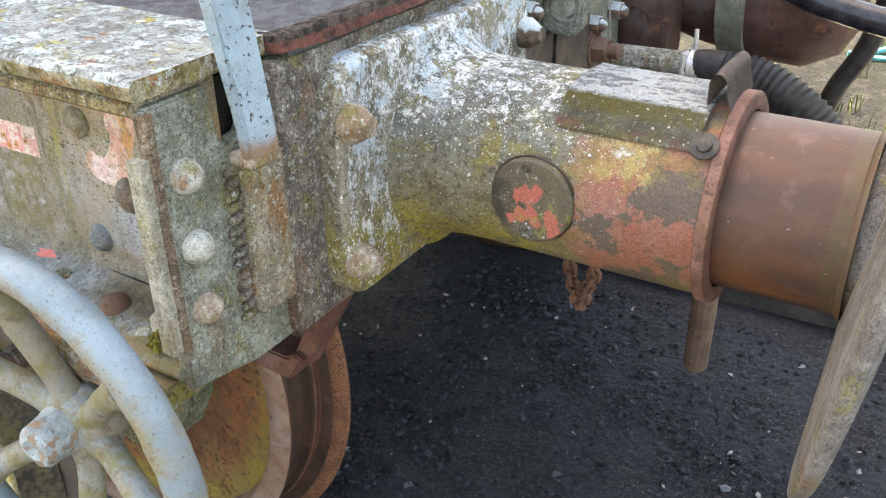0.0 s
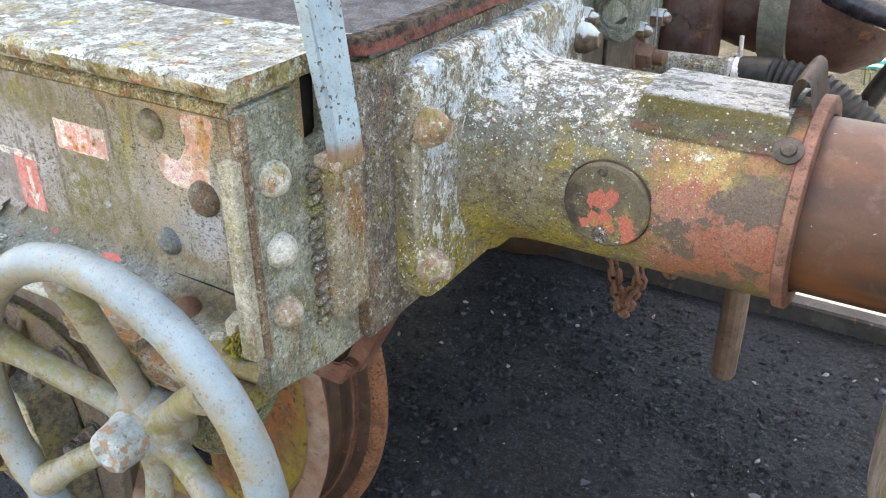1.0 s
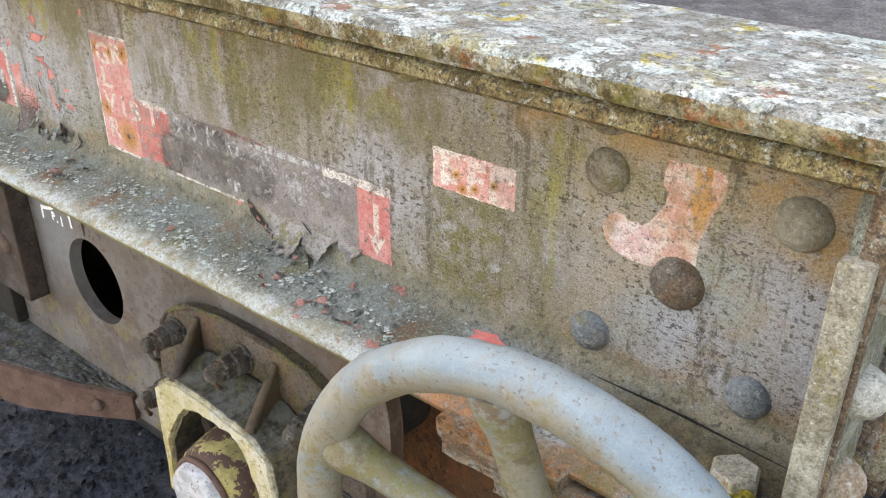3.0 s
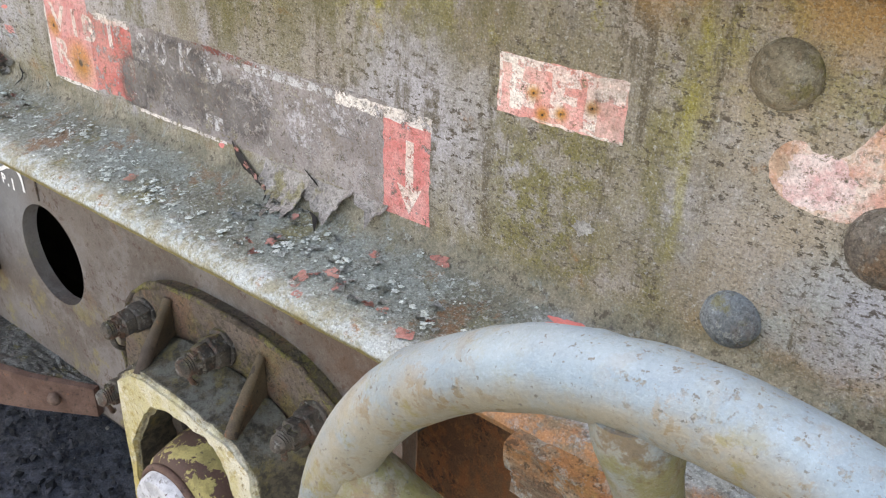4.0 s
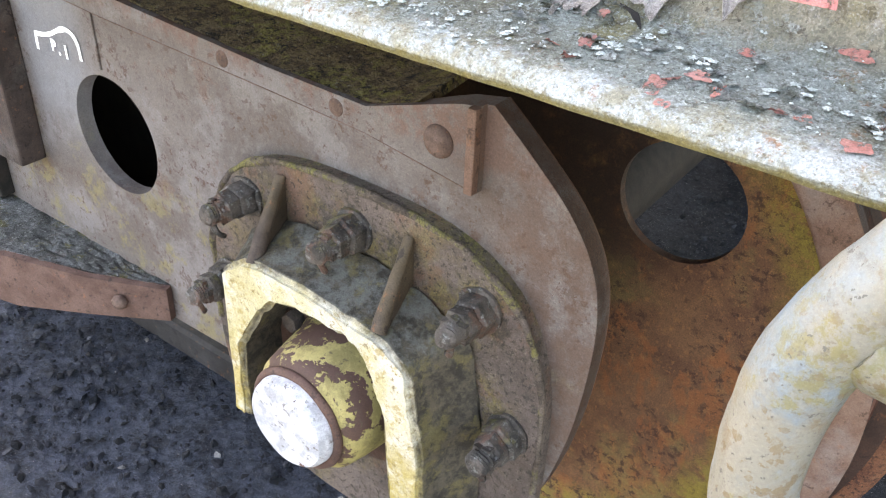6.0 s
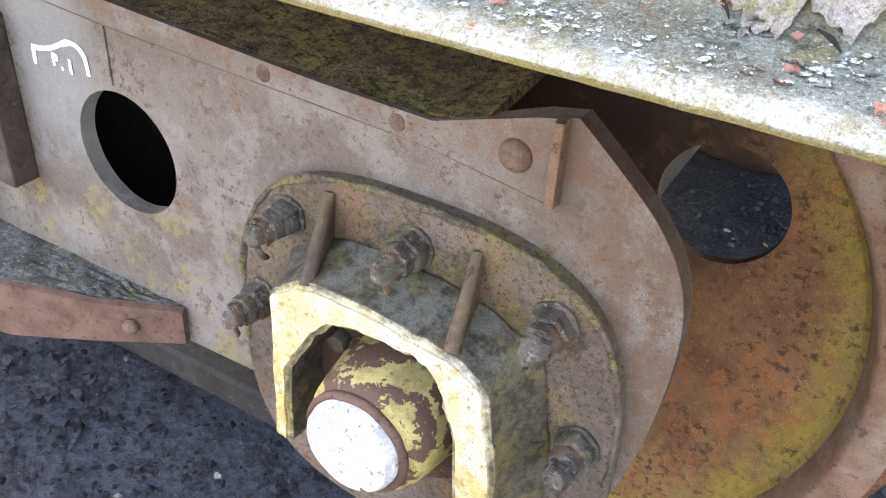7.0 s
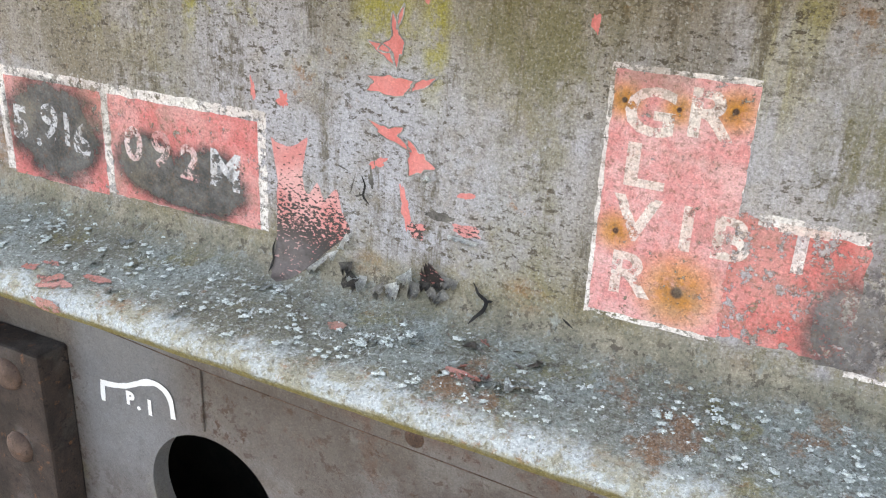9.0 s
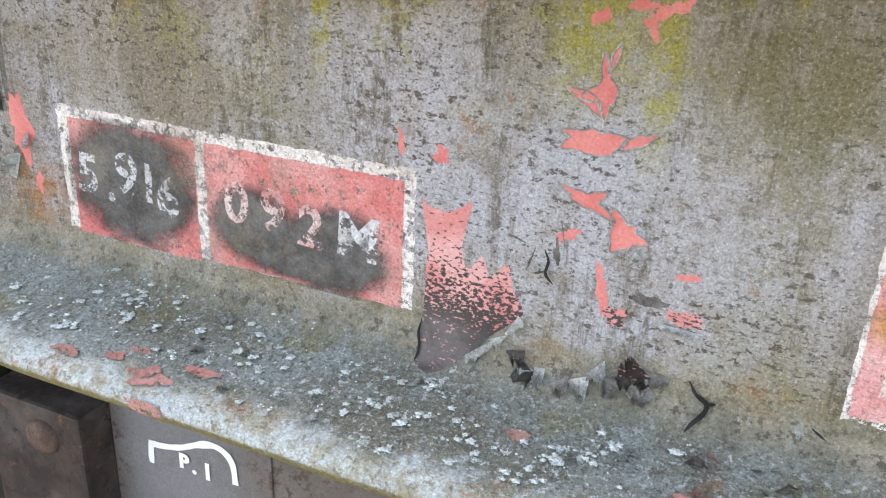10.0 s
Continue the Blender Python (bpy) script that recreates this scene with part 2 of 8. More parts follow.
def ledge_paint():
    g = Mat("lichened_ledge_paint")
    c = g.mix(g.ramp(g.noise(9, 10, 0.74), 0.40, 0.58), (0.132, 0.132, 0.10), (0.192, 0.226, 0.212))
    c = g.mix(g.mul(g.ramp(g.noise(13, 9, 0.74, off=4), 0.51, 0.61), 0.75), c, (0.155, 0.135, 0.045))
    c = g.mix(g.mul(g.ramp(g.noise(60, 9, 0.8, off=16), 0.5, 0.62), 0.55), c, (0.095, 0.09, 0.068))
    c = g.mix(g.mul(g.ramp(g.noise(260, 4, 0.7, off=6), 0.53, 0.61), 0.75), c, (0.07, 0.066, 0.052))
    c = g.mix(g.mul(g.ramp(g.noise(280, 3, 0.65, off=61), 0.57, 0.63), 0.65), c, (0.36, 0.41, 0.40))
    c = g.mix(g.mul(g.ramp(g.noise(16, 9, 0.78, off=12), 0.56, 0.63), 0.75), c, (0.19, 0.095, 0.045))
    patch_ = g.mul(g.ramp(g.noise(130, 6, 0.75, off=27), 0.575, 0.60), g.ramp(g.noise(18, 7, 0.7, off=29), 0.48, 0.57))
    c = g.mix(g.mul(patch_, 0.9), c, (0.52, 0.59, 0.58))
    c = g.mix(g.mul(g.ramp(g.noise(800, 2, 0.6, off=99), 0.50, 0.64), 0.3), c, (0.06, 0.056, 0.045))
    c = g.mix(g.mul(g.ramp(g.noise(650, 2, 0.6, off=101), 0.54, 0.66), 0.35), c, (0.36, 0.40, 0.39))
    lip = g.ramp(g.math("ADD", g.y, g.mul(g.math("SUBTRACT", g.noise(30, 9, 0.78, off=2), 0.5), 0.06)), -0.080, -0.062, 1.0, 0.0)
    edge = g.mix(g.ramp(g.noise(45, 10, 0.8, off=33), 0.42, 0.56), (0.29, 0.285, 0.22), (0.42, 0.475, 0.485))
    edge = g.mix(g.mul(g.ramp(g.noise(22, 9, 0.78, off=37), 0.57, 0.64), 0.85), edge, (0.27, 0.12, 0.045))
    edge = g.mix(g.mul(g.ramp(g.noise(230, 4, 0.7, off=39), 0.56, 0.62), 0.6), edge, (0.13, 0.105, 0.055))
    edge = g.mix(g.mul(g.ramp(g.math("ADD", g.z, g.mul(g.math("SUBTRACT", g.noise(60, 7, 0.75, off=91), 0.5), 0.012)), 1.0985, 1.105, 1.0, 0.0), 0.92), edge, (0.21, 0.165, 0.04))
    c = g.mix(g.mul(lip, 0.92), c, edge)
    corner = g.ramp(g.math("ADD", g.x, g.mul(g.math("SUBTRACT", g.noise(24, 8, 0.75, off=140), 0.5), 0.08)), -0.335, -0.30)
    crust = g.mix(g.ramp(g.noise(45, 9, 0.78, off=141), 0.42, 0.58), (0.16, 0.19, 0.20), (0.30, 0.345, 0.37))
    crust = g.mix(g.mul(g.ramp(g.noise(120, 7, 0.75, off=142), 0.54, 0.60), 0.8), crust, (0.06, 0.055, 0.05))
    rusty = g.math("ADD", g.y, g.mul(g.math("SUBTRACT", g.noise(34, 9, 0.78, off=143), 0.5), 0.05))
    crust = g.mix(g.mul(g.ramp(rusty, -0.078, -0.068, 1.0, 0.0), g.ramp(g.noise(60, 8, 0.76, off=144), 0.36, 0.52), 0.9), crust, g.mix(g.ramp(g.noise(40, 7, 0.74, off=145), 0.42, 0.58), (0.20, 0.13, 0.07), (0.40, 0.17, 0.055)))
    crust = g.mix(g.mul(g.ramp(g.x, -0.20, -0.13), g.ramp(g.noise(28, 8, 0.76, off=146), 0.42, 0.56), 0.75), crust, (0.17, 0.15, 0.045))
    crust = g.mix(g.mul(g.ramp(g.x, -0.22, -0.17), g.ramp(rusty, -0.055, -0.035), 0.85), crust, g.mix(g.ramp(g.noise(60, 8, 0.76, off=147), 0.42, 0.58), (0.055, 0.042, 0.026), (0.15, 0.115, 0.06)))
    c = g.mix(g.mul(corner, 0.9), c, crust)
    tone, reach = fillet_tone(g)
    c = g.mix(g.ramp(reach, 1.1225, 1.137), c, tone)
    h = g.math("ADD", g.noise(190, 7, 0.78), g.mul(patch_, 0.8))
    return g.done(c, 0.9, bump=h, depth=0.003, strength=0.8, grain=0.42)


def lichen_top():
    g = Mat("crusty_lichen")
    c = g.mix(g.ramp(g.noise(26, 9, 0.76), 0.40, 0.60), (0.20, 0.205, 0.185), (0.38, 0.415, 0.42))
    c = g.mix(g.mul(g.ramp(g.noise(60, 8, 0.78, off=21), 0.53, 0.60), 0.7), c, (0.12, 0.105, 0.08))
    white = g.mul(g.ramp(g.noise(48, 9, 0.76, off=4), 0.485, 0.525), g.ramp(g.noise(9, 6, 0.65, off=1), 0.36, 0.58, 0.30, 1.0))
    c = g.mix(g.mul(white, 0.92), c, g.mix(g.ramp(g.noise(20, 6, 0.7, off=6), 0.4, 0.6), (0.46, 0.57, 0.59), (0.61, 0.71, 0.73)))
    rosette = g.drops(70, 0.30, 5, 0.45)
    c = g.mix(g.mul(rosette, 0.8), c, (0.62, 0.69, 0.70))
    c = g.mix(g.mul(g.ramp(g.noise(11, 9, 0.76, off=11), 0.53, 0.60), g.ramp(g.noise(110, 6, 0.74, off=12), 0.40, 0.54), 0.6), c, (0.40, 0.36, 0.14))
    c = g.mix(g.mul(g.ramp(g.noise(17, 9, 0.76, off=19), 0.595, 0.63), g.ramp(g.noise(130, 6, 0.74, off=20), 0.40, 0.5), 0.9), c, (0.50, 0.42, 0.05))
    c = g.mix(g.mul(g.ramp(g.noise(150, 6, 0.75, off=23), 0.55, 0.59), 0.8), c, (0.085, 0.08, 0.062))
    c = g.mix(g.mul(g.ramp(g.noise(22, 6, 0.7, off=25), 0.62, 0.66), 0.8), c, (0.32, 0.13, 0.07))
    side = g.mix(g.ramp(g.noise(38, 9, 0.78, off=41), 0.42, 0.58), (0.15, 0.11, 0.04), (0.42, 0.37, 0.24))
    side = g.mix(g.mul(g.ramp(g.noise(16, 8, 0.76, off=43), 0.55, 0.61), 0.9), side, (0.40, 0.15, 0.06))
    side = g.mix(g.mul(g.ramp(g.noise(60, 8, 0.77, off=45), 0.53, 0.57), 0.9), side, (0.54, 0.56, 0.51))
    side = g.mix(g.mul(g.ramp(g.noise(20, 8, 0.76, off=48), 0.53, 0.6), 0.75), side, (0.24, 0.215, 0.05))
    c = g.mix(g.ramp(g.up(), 0.25, 0.6), side, c)
    h = g.math("ADD", g.noise(170, 6, 0.78), g.math("MAXIMUM", white, rosette))
    return g.done(c, 0.92, bump=h, depth=0.004, strength=0.9, grain=0.55)


def lichen_steel(name, dark=(0.135, 0.125, 0.09), light=(0.275, 0.275, 0.23), warm=0.5, fleck=0.6, streak=0.5, soot=0.8):
    g = Mat(name)
    c = g.mix(g.ramp(g.noise(24, 9, 0.75), 0.40, 0.60), dark, light)
    c = g.mix(g.mul(g.ramp(g.noise(20, 8, 0.75, stretch=(1, 1, 0.35), off=6), 0.53, 0.61), warm), c, (0.27, 0.125, 0.04))
    c = g.mix(g.mul(g.ramp(g.noise(24, 8, 0.75, off=13), 0.54, 0.62), 0.65), c, (0.21, 0.185, 0.05))
    c = g.mix(g.mul(g.ramp(g.noise(55, 7, 0.74, stretch=(1, 1, 0.25), off=33), 0.52, 0.60), streak), c, tuple(v * 0.55 for v in dark))
    c = g.mix(g.mul(g.ramp(g.noise(230, 5, 0.74, off=3), 0.53, 0.585), soot), c, (0.045, 0.04, 0.03))
    f = g.mul(g.ramp(g.noise(120, 6, 0.78, off=23), 0.565, 0.60), fleck)
    c = g.mix(f, c, (0.58, 0.61, 0.56))
    return g.done(c, 0.9, bump=g.math("ADD", g.noise(150, 6, 0.78), g.mul(g.noise(30, 3), 1.4)), depth=0.004, strength=0.85, grain=min(0.9, soot))


def casing_paint(name="flaking_buffer_paint", kind="casing"):
    g = Mat(name)
    wob = g.mul(g.math("SUBTRACT", g.noise(9, 9, 0.7), 0.5), 0.2)
    xx = g.math("ADD", g.x, wob)
    grey = g.mix(g.ramp(g.noise(24, 9, 0.74), 0.40, 0.60), (0.118, 0.098, 0.060), (0.205, 0.185, 0.13))
    if kind == "casing":
        grey = g.mix(g.mul(g.ramp(g.math("ADD", g.z, g.mul(wob, 0.3)), 1.215, 1.275), 0.8), grey, g.mix(g.ramp(g.noise(30, 9, 0.75, off=160), 0.40, 0.60), (0.085, 0.092, 0.08), (0.17, 0.185, 0.17)))
        red = g.mix(g.ramp(g.noise(20, 8, 0.7), 0.38, 0.62), (0.30, 0.105, 0.068), (0.29, 0.145, 0.112))
        red = g.mix(g.mul(g.ramp(g.noise(16, 6, 0.7, off=28), 0.5, 0.62), 0.7), red, (0.26, 0.13, 0.07))
        red = g.mix(g.mul(g.ramp(g.noise(11, 8, 0.66, off=8), 0.512, 0.53), 0.95), red, (0.11, 0.088, 0.072))
        c = g.mix(g.ramp(xx, 0.225, 0.255), grey, red)
        c = g.mix(g.mul(g.ramp(g.noise(30, 7, 0.7, off=18), 0.66, 0.675), g.ramp(xx, 0.05, 0.24, 1.0, 0.0)), c, (0.30, 0.095, 0.06))
    elif kind == "flange":
        c = g.mix(g.ramp(g.noise(26, 9, 0.75, stretch=(1, 1, 0.5)), 0.40, 0.60), (0.15, 0.128, 0.082), (0.27, 0.25, 0.195))
    else:
        c = g.mix(g.ramp(g.noise(22, 9, 0.74), 0.42, 0.6), (0.12, 0.12, 0.085), (0.23, 0.24, 0.20))
    low = g.ramp(g.math("ADD", g.z, g.mul(wob, 0.5)), 1.125, 1.215, 1.0, 0.0)
    c = g.mix(g.mul(low, g.ramp(xx, 0.16, 0.26, 1.0, 0.15), g.ramp(g.noise(34, 9, 0.78, off=3), 0.40, 0.56), 0.9), c, (0.30, 0.25, 0.03))
    c = g.mix(g.mul(g.ramp(g.noise(13, 9, 0.74, off=15), 0.51, 0.60), g.ramp(g.x, 0.05, 0.33, 0.9, 0.45)), c, (0.21, 0.17, 0.045))
    spot = g.mul(g.ramp(g.math("ABSOLUTE", g.math("SUBTRACT", xx, 0.285)), 0.01, 0.04, 1.0, 0.0), g.ramp(g.math("ABSOLUTE", g.math("SUBTRACT", g.z, 1.272)), 0.012, 0.03, 1.0, 0.0), g.ramp(g.noise(50, 8, 0.78, off=64), 0.44, 0.52))
    c = g.mix(g.mul(spot, 0.6), c, (0.40, 0.34, 0.12))
    c = g.mix(g.mul(g.ramp(g.noise(160, 6, 0.74, off=55), 0.53, 0.59), g.ramp(xx, 0.22, 0.26, 0.75, 0.3)), c, (0.06, 0.045, 0.032))
    if kind == "flange":
        lean = g.math("MINIMUM", g.ramp(g.math("ADD", g.y, g.mul(wob, 0.5)), 0.10, 0.17, -0.02, 0.075), g.ramp(g.z, 1.10, 1.20, 0.03, 0.085))
        white = g.ramp(g.math("ADD", g.noise(48, 10, 0.82, stretch=(1, 1, 0.7), off=2), lean), 0.555, 0.60)
        white = g.mul(white, g.ramp(g.noise(210, 5, 0.74, off=81), 0.50, 0.58, 1.0, 0.15))
        white = g.math("MAXIMUM", white, g.drops(260, 0.12, 3, 0.42, 0.7))
        fade = 1.0
    elif kind == "casing":
        topness = g.ramp(g.math("ADD", g.z, g.mul(wob, 0.30)), 1.225, 1.322)
        near = g.mul(topness, g.ramp(g.x, 0.05, 0.15, 1.0, 0.85))
        white = g.ramp(g.math("ADD", g.noise(70, 9, 0.8, stretch=(0.8, 1, 1), off=2), g.mul(near, 0.165)), 0.632, 0.672)
        white = g.mul(white, g.ramp(g.noise(190, 5, 0.75, off=83), 0.50, 0.57, 1.0, 0.1))
        share = g.math("ADD", g.mul(topness, 0.5), 0.02)
        white = g.math("MAXIMUM", white, g.math("MAXIMUM", g.drops(190, g.mul(share, 0.25), 3, 0.40, 1.3), g.drops(380, share, 9, 0.38, 1.2)))
        fade = g.ramp(xx, 0.25, 0.33, 0.92, 0.05)
    else:
        flat = g.ramp(g.z, 1.3185, 1.3225)
        c = g.mix(flat, c, g.mix(g.ramp(g.noise(30, 8, 0.74, off=61), 0.4, 0.6), (0.20, 0.225, 0.23), (0.31, 0.34, 0.355)))
        c = g.mix(g.mul(g.ramp(g.z, 1.303, 1.312), g.ramp(g.z, 1.3225, 1.319), g.ramp(g.noise(40, 8, 0.76, off=63), 0.36, 0.52), 0.9), c, (0.155, 0.13, 0.035))
        c = g.mix(g.mul(g.ramp(g.z, 1.303, 1.296), g.ramp(g.noise(26, 8, 0.74, off=65), 0.5, 0.56), 0.7), c, (0.25, 0.12, 0.09))
        white = g.mul(g.ramp(g.noise(60, 9, 0.79, stretch=(0.55, 1, 1), off=2), 0.465, 0.495), flat)
        white = g.math("MAXIMUM", white, g.drops(260, 0.12, 4, 0.42, 0.9))
        fade = 1.0
    splash = white
    c = g.mix(g.mul(white, fade, 0.95), c, g.mix(g.ramp(g.noise(14, 6, 0.7, off=71), 0.42, 0.6), (0.62, 0.68, 0.71), (0.74, 0.75, 0.73)))
    c = g.mix(g.mul(g.ramp(g.noise(230, 4, 0.7, off=5), 0.61, 0.645), fade, 0.6), c, (0.54, 0.55, 0.50))
    if kind != "cover":
        c = g.mix(g.mul(g.ramp(g.noise(20, 8, 0.74, off=39), 0.53, 0.56), g.ramp(g.x, 0.10, 0.03), g.ramp(g.z, 1.20, 1.28), g.ramp(g.noise(170, 4, 0.7), 0.36, 0.48)), c, (0.46, 0.56, 0.63))
    return g.done(c, g.ramp(xx, 0.2, 0.3, 0.85, 0.6), bump=g.math("ADD", g.noise(170, 7, 0.78), splash), depth=0.0026, strength=0.7, grain=0.5)


def rust(name, a=(0.115, 0.062, 0.042), b=(0.175, 0.105, 0.075), dark=(0.05, 0.03, 0.022), yellow=0.0, rough=0.75, scale=1.0, blue=0.0):
    g = Mat(name)
    c = g.mix(g.ramp(g.noise(14 * scale, 6, 0.65), 0.36, 0.64), a, b)
    if yellow:
        c = g.mix(g.mul(g.ramp(g.noise(6 * scale, 5, 0.6, off=5), 0.42, 0.6), yellow), c, (0.22, 0.165, 0.04))
    if blue:
        c = g.mix(g.mul(g.ramp(g.noise(10 * scale, 5, 0.6, off=25), 0.48, 0.64), blue), c, (0.30, 0.29, 0.285))
    c = g.mix(g.mul(g.ramp(g.noise(60 * scale, 4, 0.7, off=9), 0.57, 0.66), 0.8), c, dark)
    c = g.mix(g.mul(g.ramp(g.noise(35 * scale, 7, 0.74, off=19), 0.58, 0.68), 0.5), c, (0.27, 0.11, 0.045))
    return g.done(c, rough, bump=g.noise(150, 5, 0.7), depth=0.002, strength=0.5, grain=0.3)


def plunger_steel():
    g = Mat("rusty_plunger")
    c = g.mix(g.ramp(g.noise(10, 5, 0.6, stretch=(0.5, 1, 1)), 0.35, 0.65), (0.075, 0.041, 0.031), (0.108, 0.061, 0.047))
    c = g.mix(g.mul(g.ramp(g.noise(12, 4, 0.6, stretch=(0.25, 1, 1), off=5), 0.46, 0.64), g.ramp(g.z, 1.22, 1.14, 0.25, 0.9)), c, (0.21, 0.078, 0.026))
    c = g.mix(g.mul(g.ramp(g.x, 0.486, 0.492), g.ramp(g.noise(40, 7, 0.75, off=7), 0.35, 0.55), 0.6), c, (0.10, 0.08, 0.04))
    c = g.mix(g.mul(g.ramp(g.noise(30, 4, 0.6, off=8), 0.55, 0.7), 0.6), c, (0.16, 0.10, 0.085))
    c = g.mix(g.mul(g.ramp(g.noise(140, 2, 0.6, off=3), 0.73, 0.75), 0.5), c, (0.5, 0.45, 0.4))
    return g.done(c, 0.55, 0.15, bump=g.noise(160, 4, 0.7), depth=0.001, strength=0.4, grain=0.12)


def plate_paint():
    g = Mat("faded_brown_plate")
    c = g.mix(g.ramp(g.noise(5, 9, 0.68), 0.38, 0.62), (0.100, 0.082, 0.072), (0.148, 0.128, 0.117))
    c = g.mix(g.mul(g.ramp(g.noise(9, 9, 0.7, off=3), 0.48, 0.60), 0.7), c, (0.182, 0.168, 0.165))
    c = g.mix(g.mul(g.ramp(g.noise(14, 9, 0.76, off=6), 0.52, 0.60), g.ramp(g.z, 0.6, 0.78, 1.0, 0.06), 0.6), c, (0.195, 0.165, 0.06))
    c = g.mix(g.mul(g.ramp(g.noise(42, 6, 0.7, off=9), 0.60, 0.635), 0.85), c, (0.085, 0.06, 0.048))
    c = g.mix(g.mul(g.ramp(g.noise(10, 9, 0.78, off=29), 0.58, 0.64), 0.5), c, (0.125, 0.07, 0.048))
    c = g.mix(g.mul(g.ramp(g.noise(110, 6, 0.74, off=69), 0.56, 0.60), g.ramp(g.noise(9, 6, 0.7, off=79), 0.40, 0.6), 0.85), c, (0.07, 0.035, 0.022))
    c = g.mix(g.mul(g.ramp(g.noise(260, 4, 0.7, off=49), 0.57, 0.62), 0.15), c, (0.25, 0.23, 0.215))
    wob = g.mul(g.math("SUBTRACT", g.noise(8, 8, 0.7, off=87), 0.5), 0.2)
    top = g.ramp(g.math("ADD", g.math("SUBTRACT", g.z, g.mul(g.x, -0.05)), g.mul(g.math("SUBTRACT", g.noise(30, 8, 0.75, off=59), 0.5), 0.06)), 0.845, 0.87)
    c = g.mix(g.mul(top, g.ramp(g.noise(26, 9, 0.78, off=58), 0.44, 0.56), 0.6), c, (0.14, 0.066, 0.042))
    c = g.mix(g.mul(g.ramp(g.math("ADD", g.x, g.mul(wob, 1.0)), -0.80, -0.62), g.ramp(g.noise(26, 8, 0.75, off=88), 0.36, 0.56), 0.75), c, (0.095, 0.055, 0.038))
    chalk = g.mul(g.ramp(g.x, -1.52, -1.48), g.ramp(g.x, -1.40, -1.32, 1.0, 0.0), g.ramp(g.z, 0.62, 0.80), 0.6)
    c = g.mix(chalk, c, (0.205, 0.22, 0.24))
    return g.done(c, 0.65, bump=g.noise(150, 7, 0.74), depth=0.0014, strength=0.5, grain=0.28)


def cast_iron():
    g = Mat("mossy_casting")
    c = g.mix(g.ramp(g.noise(12, 9, 0.72), 0.38, 0.62), (0.082, 0.063, 0.053), (0.142, 0.110, 0.093))
    c = g.mix(g.mul(g.ramp(g.noise(7, 9, 0.74, off=3), 0.50, 0.64), 0.6), c, (0.165, 0.125, 0.045))
    c = g.mix(g.mul(g.ramp(g.noise(9, 7, 0.72, off=23), 0.52, 0.62), 0.6), c, (0.15, 0.075, 0.045))
    c = g.mix(g.mul(g.ramp(g.up(), 0.3, 0.8), g.ramp(g.noise(60, 8, 0.76, off=6), 0.42, 0.58), 0.7), c, (0.10, 0.088, 0.06))
    c = g.mix(g.mul(g.ramp(g.up(), 0.3, 0.8), g.ramp(g.noise(22, 8, 0.76, off=46), 0.52, 0.60), 0.8), c, (0.16, 0.145, 0.045))
    c = g.mix(g.mul(g.ramp(g.noise(20, 8, 0.76, off=36), 0.55, 0.62), 0.7), c, (0.035, 0.03, 0.024))
    moss = g.dots(((-0.695, 0.775, 0.7), (-0.735, 0.72, 1.1), (-0.69, 0.63, 0.9), (-0.90, 0.765, 1.0), (-0.825, 0.755, 0.8), (-1.0, 0.76, 0.8)), 0.062, 0.25)
    c = g.mix(g.mul(moss, g.ramp(g.noise(38, 8, 0.76, off=44), 0.44, 0.58), 0.65), c, g.mix(g.ramp(g.noise(90, 6, 0.74, off=45), 0.4, 0.6), (0.075, 0.062, 0.018), (0.19, 0.155, 0.042)))
    c = g.mix(g.mul(g.ramp(g.noise(150, 6, 0.74, off=8), 0.54, 0.60), 0.8), c, (0.03, 0.024, 0.018))
    c = g.mix(g.mul(g.ramp(g.noise(240, 3, 0.7, off=18), 0.60, 0.66), 0.35), c, (0.22, 0.195, 0.14))
    return g.done(c, 0.8, bump=g.noise(130, 7, 0.78), depth=0.0035, strength=0.8, grain=0.4)


def pale_yellow():
    g = Mat("pale_yellow_paint")
    c = g.mix(g.ramp(g.noise(14, 8, 0.72), 0.4, 0.60), (0.49, 0.435, 0.25), (0.61, 0.58, 0.48))
    c = g.mix(g.mul(g.ramp(g.noise(30, 9, 0.76, off=13), 0.53, 0.60), 0.75), c, (0.34, 0.245, 0.075))
    c = g.mix(g.mul(g.ramp(g.z, 0.50, 0.70, 1.0, 0.0), g.ramp(g.noise(24, 8, 0.74, off=3), 0.36, 0.56), 0.9), c, (0.40, 0.30, 0.07))
    c = g.mix(g.mul(g.ramp(g.noise(110, 7, 0.75, off=6), 0.55, 0.63), 0.8), c, (0.20, 0.14, 0.06))
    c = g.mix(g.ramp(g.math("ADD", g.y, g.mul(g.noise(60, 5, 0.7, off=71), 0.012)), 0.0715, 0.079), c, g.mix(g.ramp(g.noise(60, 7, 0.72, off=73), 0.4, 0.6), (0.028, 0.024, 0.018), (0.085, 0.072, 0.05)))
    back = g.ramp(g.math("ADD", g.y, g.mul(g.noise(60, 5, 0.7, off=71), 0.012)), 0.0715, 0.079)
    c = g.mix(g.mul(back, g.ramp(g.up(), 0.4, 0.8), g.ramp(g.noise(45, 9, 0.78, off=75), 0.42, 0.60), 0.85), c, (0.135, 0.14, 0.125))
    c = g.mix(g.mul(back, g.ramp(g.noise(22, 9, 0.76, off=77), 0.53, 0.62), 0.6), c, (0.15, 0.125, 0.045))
    return g.done(c, 0.75, bump=g.noise(130, 7, 0.78), depth=0.0035, strength=0.7, grain=0.3)


